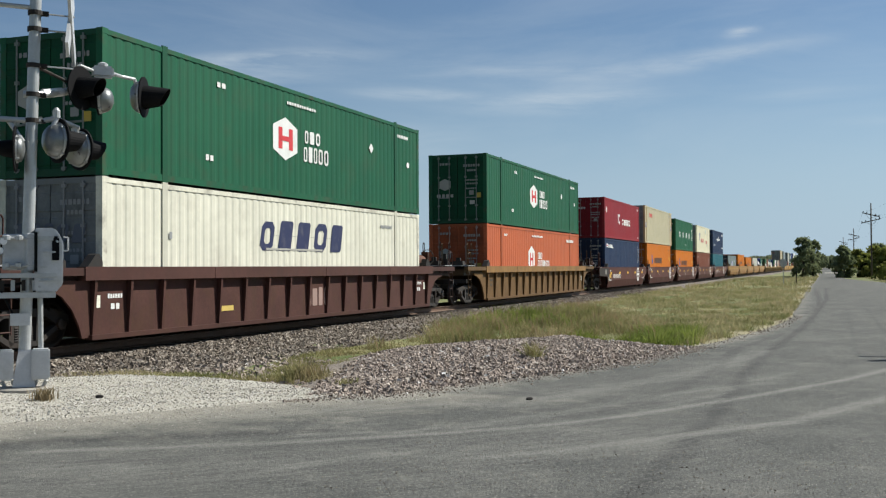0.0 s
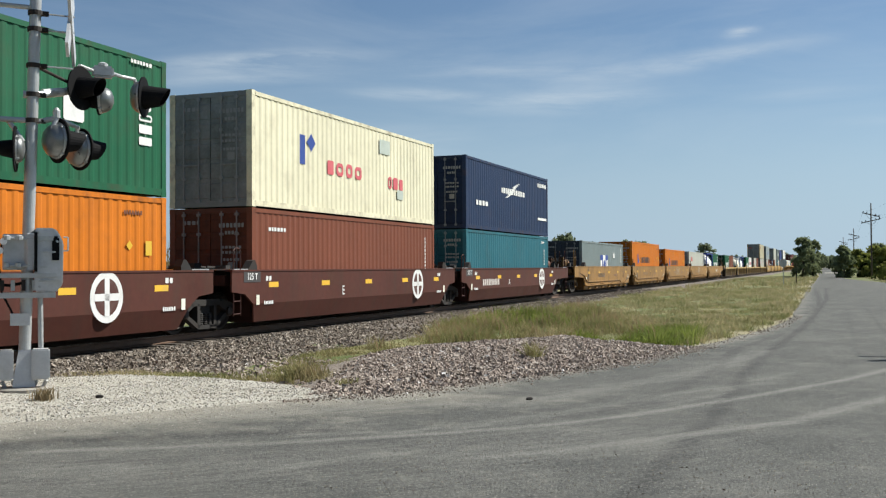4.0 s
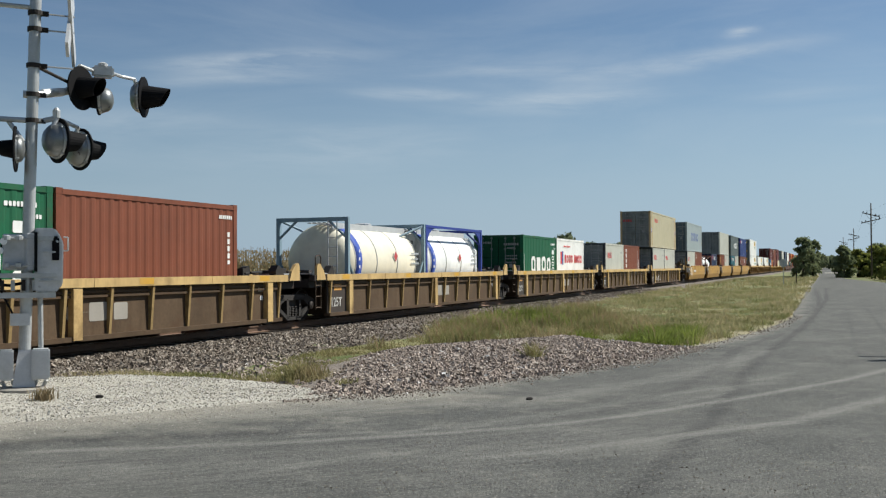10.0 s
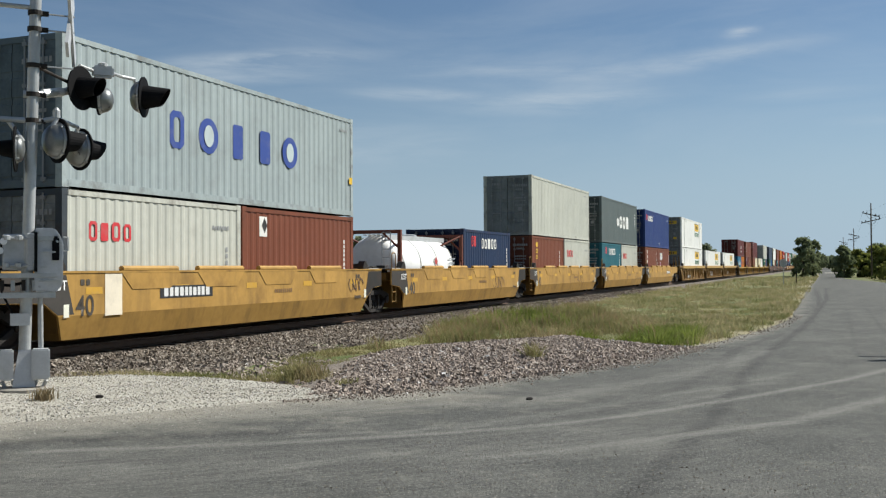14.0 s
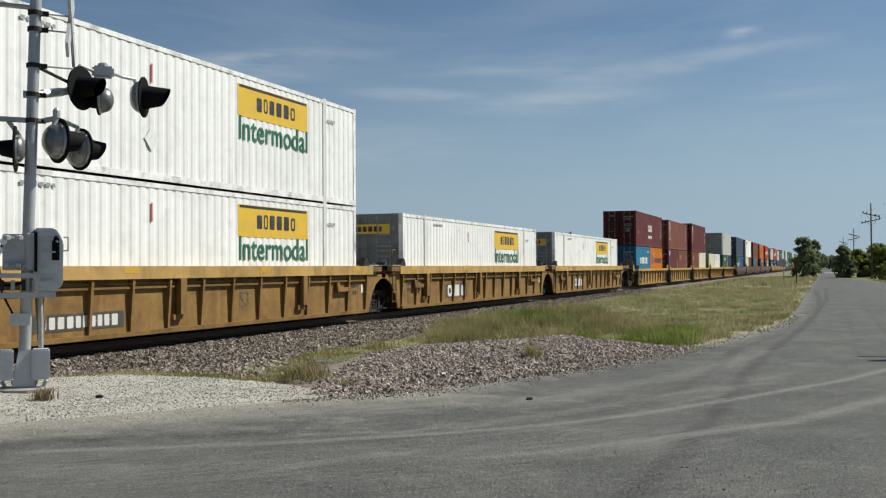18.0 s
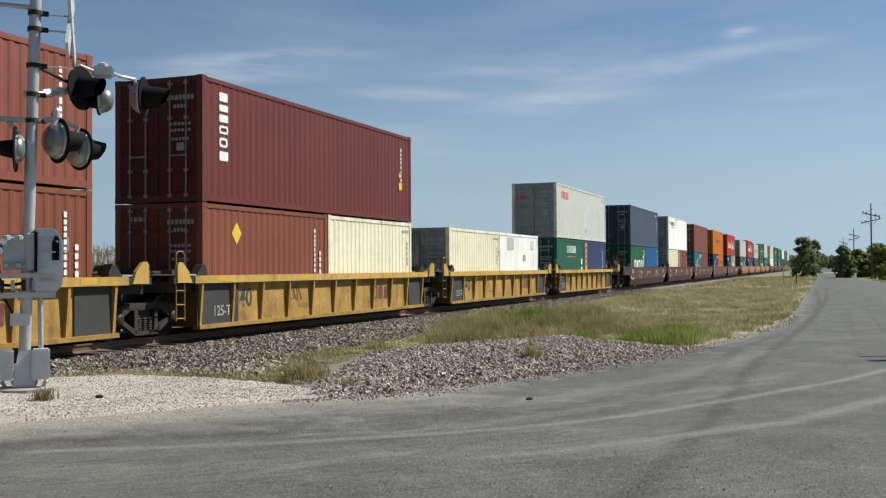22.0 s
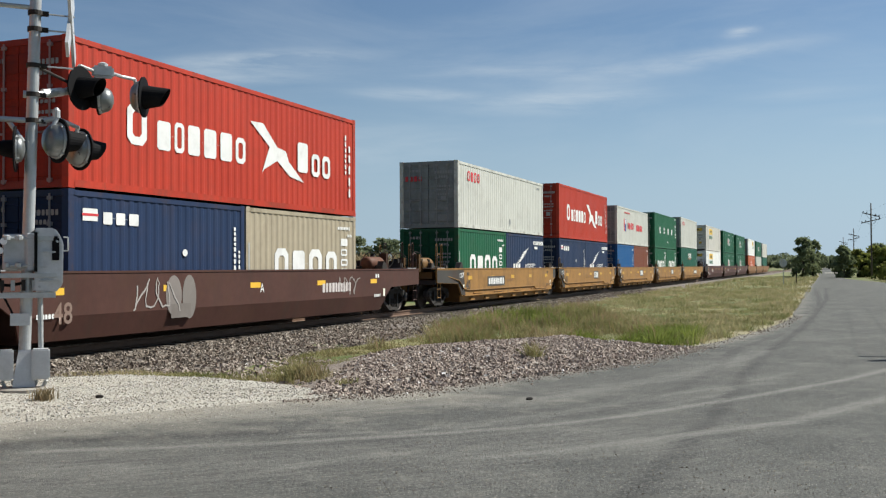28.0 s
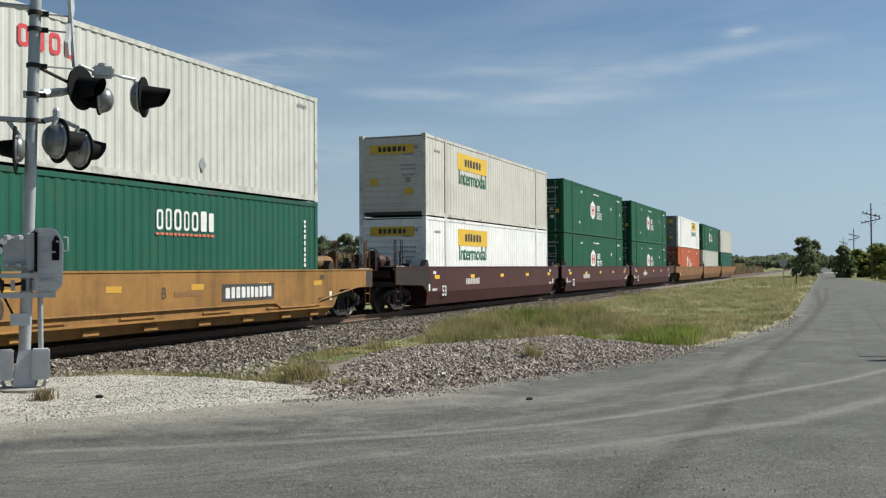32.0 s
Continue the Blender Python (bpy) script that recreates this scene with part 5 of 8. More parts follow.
def car_marks(th, gname, idx, b, zt, left, right, style, col):
    """Reflectors and stencils along the side of a well car."""
    x = 1.504 if style == "smooth" else 1.374
    yel = (0.72, 0.42, 0.03) if gname in "CIK" else (0.52, 0.29, 0.03)
    refl = cached("reflector", lambda: shape_mesh("r", 0.46, 0.13))
    if style == "smooth":
        for i in range(5):
            part("reflector", refl, th, (x, -b + 0.7 + i * (2 * b - 1.4) / 4, zt - 0.36), col=yel, label="yellow reflective patch")
    elif gname not in "AB":
        for i in range(4):
            part("reflector", refl, th, (1.524, -b + 0.6 + i * (2 * b - 1.2) / 3, zt - 0.075), col=yel, label="yellow reflective patch")
    ink = WT if gname in "ACIEK" else (0.06, 0.045, 0.03)
    def stencil(kind, y, z, w, h, c, n=1, dx=0.0):
        if kind == "t":
            me = cached(("text", n, w), lambda: text_mesh(n, w, 0.9))
        else:
            me = cached(("mark", kind, round(w, 2), round(h, 2), n), lambda: shape_mesh(kind, w, h, n, 3))
        part("stencil", me, th, (x + 0.003 + dx, y, z), col=c)
    feet = {16.5: "53", 14.9: "48", 12.5: "40"}[round(2 * b, 1)]
    if gname == "C":
        disc = cached("disc", lambda: shape_mesh("o", 0.95, 1.00))
        part("emblem", disc, th, (x + 0.003, b - 2.4, zt - 0.50), col=WT, label="white oval emblem")
        inner = cached("disc_in", lambda: shape_mesh("o", 0.70, 0.74))
        part("emblem", inner, th, (x + 0.006, b - 2.4, zt - 0.50), col=MAROON)
        bar = cached("disc_bar", lambda: shape_mesh("r", 0.14, 0.74))
        part("emblem", bar, th, (x + 0.009, b - 2.4, zt - 0.50), col=WT)
        bar2 = cached("disc_bar2", lambda: shape_mesh("r", 0.72, 0.14))
        part("emblem", bar2, th, (x + 0.009, b - 2.4, zt - 0.50), col=WT)
        stencil("t", -2.6 + 0.3 * idx, zt - 0.60, 0.36, 0, WT, "BCDEA"[idx])
        if idx in (0, 4):
            stencil("v", -b + 2.35, zt - 0.56, 2.2, 0.26, (0.52, 0.47, 0.44), 10)
    if gname in "DFJ":
        for e in ((-1,) if gname != "F" else (-1,)):
            stencil("t", e * (b - 0.45), zt - 0.66, 0.55, 0, (0.05, 0.04, 0.03), "40")
    # F, J: painted ends; C, I, K: dark plate added for the open framework
    if gname in "FJ" or gname in "CIK" and idx == 0:
        def make_panel():
            bm = bmesh.new()
            yz_plate(bm, [(-left + 0.01, zt - 0.06), (-left + 0.01, 0.93), (-b - 0.61, 0.87), (-b - 0.26, 0.42 if gname == "J" else 0.64), (-b + 0.15, 0.42 if gname == "J" else 0.64), (-b - 0.05, zt - 0.06)], lambda z: 1.504, 0.003, 1)
            return mesh_of("end_panel", bm, CARPAINT)
        part("end_panel", cached(("dark_end", gname, round(left, 2)), make_panel), th, col=(0.055, 0.05, 0.045) if gname in "FJ" else (0.028, 0.023, 0.02), label="dark grey end plate")
        if gname in "FJ":
            stencil("t", -b - 0.28, zt - 0.26, 0.26, 0, WT, "125T", 0.003)
        if gname == "F" and idx < 4:
            def make_tail():
                bm = bmesh.new()
                yz_plate(bm, [(right - 0.01, zt - 0.06), (right - 0.01, 0.93), (b + 0.61, 0.87), (b + 0.26, 0.64), (b + 0.05, 0.64), (b + 0.30, zt - 0.06)], lambda z: 1.504, 0.003, 1)
                return mesh_of("end_panel", bm, CARPAINT)
            part("end_panel", cached(("dark_tail", gname, round(right, 2)), make_tail), th, col=(0.03, 0.028, 0.026), label="dark grey end plate")
        if gname == "J":
            part("end_panel", cached(("dark_tail", round(right, 2)), lambda: boxes_mesh("end_panel", [(1.50, 1.504, right - 0.45, right - 0.01, 0.93, zt - 0.05)], CARPAINT)), th, col=(0.055, 0.05, 0.045))
    if gname == "C":
        if idx == 0:
            stencil("r", -b - 0.95, zt - 0.28, 0.5, 0.3, (0.20, 0.18, 0.16), 1, 0.003)
            stencil("r", -b + 0.35, zt - 0.55, 0.5, 0.24, (0.50, 0.28, 0.03))
        else:
            stencil("r", -b - 0.30, zt - 0.16, 0.75, 0.26, (0.05, 0.045, 0.045))
            stencil("t", -b - 0.30, zt - 0.16, 0.22, 0, WT, "125 T", 0.003)
    if gname == "D":
        stencil("v", -2.2 if idx < 4 else 1.7, zt - 0.52, 1.9 if idx < 4 else 1.5, 0.24, (0.15, 0.095, 0.05) if idx == 0 else (0.24, 0.14, 0.06) if idx < 4 else WT, 10 if idx < 4 else 5)
        stencil("v", 2.0, zt - 0.55, 0.9, 0.12, (0.2, 0.1, 0.05), 9)
        if idx in (2, 3):
            scrawl(th, x + 0.003, -0.6, zt - 0.46, 2.0, 0.85, (0.36, 0.33, 0.28), 80 + idx)
            scrawl(th, x + 0.012, -0.7, zt - 0.46, 1.8, 0.8, (0.36, 0.33, 0.28), 84 + idx)
        if idx < 2:
            scrawl(th, x + 0.004, b - 1.6 if idx == 0 else 0.0, zt - 0.45, 1.0, 0.72, (0.16, 0.09, 0.04), 50 + idx)
    if gname == "F":
        if idx in (0, 4):
            stencil("r", -2.6 if idx == 0 else 3.6, zt - 0.44, 1.9, 0.26, (0.02, 0.02, 0.02))
            stencil("v", -2.6 if idx == 0 else 3.6, zt - 0.44, 1.7, 0.19, WT, 10, 0.003)
        stencil("v", 1.5, zt - 0.52, 0.9, 0.10, (0.2, 0.11, 0.04), 9)
        if idx in (1, 2, 3):
            scrawl(th, x + 0.004, b - 1.8 - (idx % 3), zt - 0.60, 1.5, 0.55, (0.11, 0.06, 0.03), idx)
        if idx == 0:
            stencil("r", -b + 1.25, zt - 0.45, 0.5, 0.8, (0.74, 0.66, 0.52))
            scrawl(th, x + 0.005, b - 0.6, zt - 0.45, 0.9, 0.5, (0.08, 0.045, 0.03), 7)
    if gname == "J":
        if idx in (0, 4):
            stencil("r", -2.3 if idx == 0 else 2.1, zt - 0.52, 2.3, 0.40, (0.05, 0.045, 0.04))
            stencil("v", -2.3 if idx == 0 else 2.1, zt - 0.52, 2.1, 0.26, WT, 10, 0.003)
        else:
            stencil("r", 1.4, zt - 0.42, 1.25, 0.46, (0.05, 0.045, 0.04))
            stencil("v", 1.4, zt - 0.42, 1.1, 0.33, WT, 3, 0.003)
        stencil("t", -1.2, zt - 0.48, 0.34, 0, (0.07, 0.05, 0.03), "AEDCB"[idx])
        stencil("v", -0.4, zt - 0.5, 0.9, 0.12, (0.25, 0.13, 0.05), 9)
    if gname == "I":
        scrawl(th, x + 0.004, -b + 3.6, zt - 0.50, 1.5, 0.75, (0.34, 0.31, 0.29), 11 + idx)
        scrawl(th, x + 0.004, b - 4.0 + idx * 0.4, zt - 0.45, 1.3, 0.6, (0.30, 0.27, 0.25), 21 + idx)
        if idx == 3:
            scrawl(th, x + 0.006, -1.0, zt - 0.70, 3.4, 1.0, (0.42, 0.41, 0.40), 33)
        if idx == 4:
            stencil("o", -b + 4.2, zt - 0.52, 0.55, 0.85, (0.19, 0.165, 0.15))
            stencil("o", -b + 4.75, zt - 0.56, 0.5, 0.95, (0.17, 0.15, 0.135))
            stencil("r", -b + 4.45, zt - 0.85, 0.7, 0.3, (0.15, 0.13, 0.115), 1, 0.002)
            stencil("v", 4.3, zt - 0.50, 1.8, 0.26, (0.55, 0.5, 0.48), 10)
        stencil("t", -0.9 + 0.3 * idx, zt - 0.45, 0.30, 0, WT, "BCDEA"[idx])
        stencil("t", -b + 0.9, zt - 0.78, 0.55, 0, (0.20, 0.13, 0.10), "48")
    if gname == "E":
        stencil("t", -b + 0.20, 0.50, 0.36, 0, (0.42, 0.41, 0.38), "125T", 0.03)
        stencil("v", 1.0, 0.66, 1.9, 0.36, (0.30, 0.275, 0.235), 3)
        stencil("r", -b + 0.3, 0.95, 0.45, 0.22, (0.55, 0.27, 0.06), 1, 0.03)
        if idx == 4:
            stencil("v", -b + 2.9, 0.55, 2.6, 0.36, (0.55, 0.53, 0.48), 10)
    if gname == "H":
        stencil("t", -b + 0.65, 0.50, 0.33, 0, (0.30, 0.30, 0.28), "125-T", 0.03)
        stencil("t", -b + 1.72, 0.76, 0.62, 0, (0.05, 0.04, 0.03), "40")
        stencil("v", 3.23, 0.72, 1.1, 0.42, (0.12, 0.030, 0.018), 3)
        scrawl(th, x + 0.004, -b + 4.0, 0.82, 0.8, 0.5, (0.16, 0.09, 0.03), idx)
        stencil("v", -b + 4.6, 0.5, 0.7, 0.1, (0.25, 0.15, 0.05), 8)
    if gname == "G":
        stencil("t", 1.815 if idx != 2 else 3.025, 0.74, 0.50, 0, (0.12, 0.08, 0.04), "53")
        if idx:
            stencil("r", -3.2, 0.62, 2.3, 0.50, (0.06, 0.05, 0.04))
            stencil("v", -3.2, 0.62, 2.1, 0.42, (0.62, 0.61, 0.56), 3, 0.003)
        else:
            stencil("r", -3.85, 0.49, 2.5, 0.32, (0.06, 0.05, 0.04))
            stencil("v", -3.85, 0.49, 2.2, 0.22, (0.62, 0.61, 0.56), 10, 0.003)
    if gname == "A":
        stencil("r", -b + 4.4, 0.55, 0.5, 0.12, (0.55, 0.40, 0.1))
        stencil("v", 0.6, 0.70, 1.3, 0.5, (0.30, 0.20, 0.17), 4)
    if gname == "K":
        stencil("t", -b + 1.4, 0.62, 0.52, 0, WT, feet)
        stencil("v", -b + 4.5, 0.95, 1.6, 0.24, (0.6, 0.55, 0.52), 9)
    for e, reach in ((-1, left), (1, right)):          # patches of small print by the ends
        stencil("r", e * (b + 0.05), zt - 0.72 if style == "smooth" else 0.85, 0.14, 0.24, (0.75, 0.74, 0.62), 1)
        if e > 0 or gname not in "DFJ":
            stencil("v", e * (b - 0.45), zt - 0.80 if style == "smooth" else 0.95, 0.45, 0.09, ink, 6)
        stencil("v", e * (b - 0.45), zt - 0.20 if style == "smooth" else 0.75, 0.3, 0.12, ink, 2)


def scrawl(th, x, y, z, w, h, col, seed):
    """A loop of spray-paint without meaning."""
    def make():
        rnd = random.Random(900 + seed)
        bm = bmesh.new()
        m = 40
        pts = []
        for i in range(m):
            a = i * 0.66 + rnd.uniform(-0.2, 0.2)
            pts.append(Vector((-w / 2 + w * i / m + math.cos(a) * w * 0.09 * rnd.uniform(0.6, 1.2), math.sin(a * 0.83 + seed) * h * 0.46 * rnd.uniform(0.6, 1.05))))
        rows = []
        for i, p in enumerate(pts):
            d = (pts[min(i + 1, m - 1)] - pts[max(i - 1, 0)]).normalized()
            q = Vector((-d.y, d.x)) * (0.012 + 0.010 * rnd.random())
            rows.append([bm.verts.new((0.0002 * i, *(p - q))), bm.verts.new((0.0002 * i, *(p + q)))])
        for r0, r1 in zip(rows, rows[1:]):
            bm.faces.new((r0[0], r1[0], r1[1], r0[1]))
        bm.normal_update()
        for f in bm.faces:
            if f.normal.x < 0:
                f.normal_flip()
        me = bpy.data.meshes.new("graffiti")
        bm.to_mesh(me)
        bm.free()
        me.materials.append(MARK)
        return me
    part("graffiti", cached(("scrawl", seed, round(w, 2)), make), th, (x, y, z), col=col)


def load_box(spec, u, z):
    """One box of a load. Returns its length and height."""
    if spec.startswith("tank"):
        fc = {"tankblue": (0.028, 0.05, 0.25), "tankgrey": (0.21, 0.30, 0.36), "tankbrown": (0.14, 0.045, 0.03)}[spec.split(":")[0]]
        words = {"tankblue": "white tank in a blue steel frame with open sides", "tankgrey": "white tank in a grey-blue steel frame with ladder", "tankbrown": "white tank in a rusty brown frame"}[spec.split(":")[0]]
        th, L, H, W = tank_container(fc, words, u, z, band=None if "brown" in spec else (0.03, 0.07, 0.32), walkway="blue" in spec, low="brown" in spec, shell=(0.70, 0.655, 0.53) if "grey" in spec else (0.78, 0.79, 0.78))
        for fy, fz, w, h, col, kind, n in ((0.60, 0.56, 0.40, 0.42, WT, "d", 1), (0.60, 0.56, 0.32, 0.34, (0.42, 0.05, 0.05), "d", 1), (0.87, 0.60, 0.7, 0.07, (0.3, 0.33, 0.36), "v", 8), (0.87, 0.53, 0.6, 0.07, (0.3, 0.33, 0.36), "v", 7), (0.87, 0.47, 0.7, 0.07, (0.3, 0.33, 0.36), "v", 8)):
            me = cached(("mark", kind, w, h, n), lambda: shape_mesh(kind, w, h, n, 2))
            part("placard" if kind == "d" else "lettering", me, th, ((1.148 if H > 2.5 else 1.046) + (0.004 if w < 0.35 else 0.0), -L / 2 + fy * L, fz * H), col=col)
        return
    size, cname, design = spec.split(":")
    ft, high = int(size[:2]), size[2] == "h"
    c = C_[cname]
    plain = design == "plated"
    label = "%s %s container, %s feet long, on a well car" % (WORDS[cname], "smooth-sided" if plain else "corrugated steel", {20: "twenty", 40: "forty", 45: "forty-five", 53: "fifty-three"}[ft])
    # doors: darker greys that carry the shade of the sunless ends
    th, L, H, W = container(ft, high, c, label, u, z, plain=plain, front=design == "jauneleft", ribs_across=design == "jauneleft", dark_frame=(0.045, 0.055, 0.065) if design.startswith("redrow") and ft == 20 else None,
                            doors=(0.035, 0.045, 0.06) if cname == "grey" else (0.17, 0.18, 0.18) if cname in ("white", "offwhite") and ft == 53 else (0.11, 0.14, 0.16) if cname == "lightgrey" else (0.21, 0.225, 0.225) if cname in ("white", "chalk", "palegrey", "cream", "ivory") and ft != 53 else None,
                            post=(0.50, 0.36, 0.20) if cname == "cream" else (0.55, 0.47, 0.36) if plain else None)
    mark_box(th, design, L, H, W, cname)
    end_marks(th, L, H, W, cname)
    if design.startswith(("hex", "jaune", "slanted", "keyletter", "narrow")):          # what is painted on the doors
        y = -L / 2 - 0.018
        for sh, x0, fz, w, h, c2, n in dict(h=[("h", -0.55, 0.56, 0.5, 0.5, (0.30, 0.30, 0.28), 1), ("v", -0.55, 0.40, 0.8, 0.14, (0.30, 0.30, 0.28), 4), ("r", 0.95, 0.40, 0.18, 0.2, (0.42, 0.30, 0.03), 1), ("r", 0.66, 0.30, 0.22, 0.16, (0.42, 0.42, 0.40), 1)],
                                            j=[("r", 0.0, 0.82, 1.7, 0.32, YL, 1), ("v", 0.0, 0.82, 1.1, 0.18, BK, 6), ("r", -0.7, 0.42, 0.3, 0.24, YL, 1), ("r", 0.65, 0.30, 0.3, 0.22, YL, 1)],
                                            s=[("s", 0.0, 0.62, 1.9, 0.40, (0.10, 0.11, 0.14), 5), ("v", 0.3, 0.30, 0.9, 0.12, (0.16, 0.16, 0.17), 7)],
                                            k=[("v", -0.4, 0.74, 0.8, 0.14, (0.35, 0.33, 0.33), 5)], n=[("v", -0.55, 0.52, 0.6, 0.12, (0.40, 0.42, 0.45), 4)])[design[0]]:
            part("lettering" if sh in "vs" else "decal", cached(("door mark", sh, w, h, n), lambda: shape_mesh(sh, w, h, n, 4)), th, pose(x0, y - (0.003 if sh in "vs" else 0), fz * H, 0, 0, -90), col=c2)
    if design.startswith("redrow"):
        part("lettering", cached(("mark", "v", 0.75, 0.2, 4), lambda: shape_mesh("v", 0.75, 0.2, 4, 2)), th, pose(-0.62, -L / 2 - 0.006, 0.74 * H, 0, 0, -90), col=RD)


def build_train():
    count = {}
    units = [l.split() for l in LOADS.split("\n")]
    totals = {}
    for q in units:
        totals[q[0]] = totals.get(q[0], 0) + 1
    for gname, *loads in units:
        style, S, wl, reach, zt, col, ec, chord, ledge, u0 = GROUPS[gname]
        i = count.get(gname, 0)
        count[gname] = i + 1
        first, last = i == 0, i == totals[gname] - 1
        u = u0 + i * S
        left = reach if first else S / 2 - 0.38
        right = reach if last else S / 2 - 0.38
        looks = {"A": "weathered maroon", "B": "rusty mustard", "C": "red-brown", "D": "dusty yellow", "E": "grimy brown", "F": "bright yellow", "G": "rust-streaked yellow", "H": "yellow", "I": "graffitied dark brown", "J": "dull yellow", "K": "dark maroon", "L": "brown-yellow"}[gname]
        th = well_car(style, S, wl, left, right, zt, col, u, "%s %s-sided well car on steel rails" % (looks, "smooth" if style == "smooth" else "rib"), ec, first, last, ledge, chord, gname == "F")
        car_marks(th, gname, i, wl / 2, zt, left, right, style, col)
        z = 0.40
        for k, level in enumerate(loads):
            boxes = level.split("+")
            if len(boxes) == 2:
                for b, s in zip(boxes, (-1, 1)):
                    load_box(b, u + s * 3.067, z)
            else:
                load_box(level, u, z)
            z += (2.896 if "h:" in level else 2.591) + 0.02


build_train()


# ---------------------------------------------------------------- ground
def vnoise(x, y, s):
    return noise.noise(Vector((x * s, y * s, 3.7)))


ROAD_EDGE = [(-14.0, 3.2), (-10.0, 6.1), (-8.05, 8.1), (-7.1, 9.15), (-6.6, 10.0), (-5.9, 10.9), (-5.13, 11.6), (-4.74, 12.6), (-4.25, 13.65), (-3.76, 14.85), (-3.1, 16.6),
             (-2.62, 18.9), (-1.95, 22.6), (-1.25, 27.6), (-0.95, 33.0), (-1.05, 46.0), (-1.4, 90.0), (-1.6, 160.0), (-2.6, 300.0), (-4.5, 700.0)]


def edge_x(y):
    pts = ROAD_EDGE
    if y <= pts[0][1]:
        return pts[0][0]
    for (xa, ya), (xb, yb) in zip(pts, pts[1:]):
        if ya <= y <= yb:
            return xa + (xb - xa) * (y - ya) / (yb - ya)
    return pts[-1][0]


def smooth01(t):
    t = min(1, max(0, t))
    return t * t * (3 - 2 * t)


def road_right(y):
    return 5.2 - 3.7 * smooth01((y - 92) / 46) - max(0, y - 200) * 0.004


def land(x, y):
    """Height of the ground."""
    ex = edge_x(y)
    d = ex - x
    z = -0.015 - 0.115 * smooth01(d / 3.5)
    if d < 0:
        z = -0.07 if x < road_right(y) else -0.03 + 0.25 * smooth01((x - road_right(y)) / 12)
    if x < TRACK_X - 2:
        z = -0.30 + 0.25 * smooth01((TRACK_X - 5 - x) / 6)
    if y > 12 and d > 0.4:
        z += (vnoise(x, y, 0.35) * 0.09 + vnoise(x, y, 1.1) * 0.035) * min(1, d - 0.4)
    return z


def axis(lo, hi, fine_lo, fine_hi, step, grow=1.22):
    v = list(np.arange(fine_lo, fine_hi + step / 2, step))
    s, a = step, fine_hi
    while a < hi:
        s *= grow
        a += s
        v.append(min(a, hi))
    s, a, pre = step, fine_lo, []
    while a > lo:
        s *= grow
        a -= s
        pre.append(max(a, lo))
    return np.array(pre[::-1] + v)


def grid_mesh(name, xs, ys, zf, mat, attr=None, clip=None):
    nx, ny = len(xs), len(ys)
    co = [(x, y, zf(x, y)) for y in ys for x in xs]
    faces = [(j * nx + i, j * nx + i + 1, (j + 1) * nx + i + 1, (j + 1) * nx + i) for j in range(ny - 1) for i in range(nx - 1)
             if clip is None or clip((xs[i] + xs[i + 1]) / 2, (ys[j] + ys[j + 1]) / 2)]
    me = bpy.data.meshes.new(name)
    me.from_pydata(co, [], faces)
    me.polygons.foreach_set("use_smooth", [True] * len(faces))
    if attr:
        a = me.attributes.new(attr[0], "FLOAT", "POINT")
        a.data.foreach_set("value", [attr[1](x, y) for x, y, z in co])
    me.materials.append(mat)
    return me


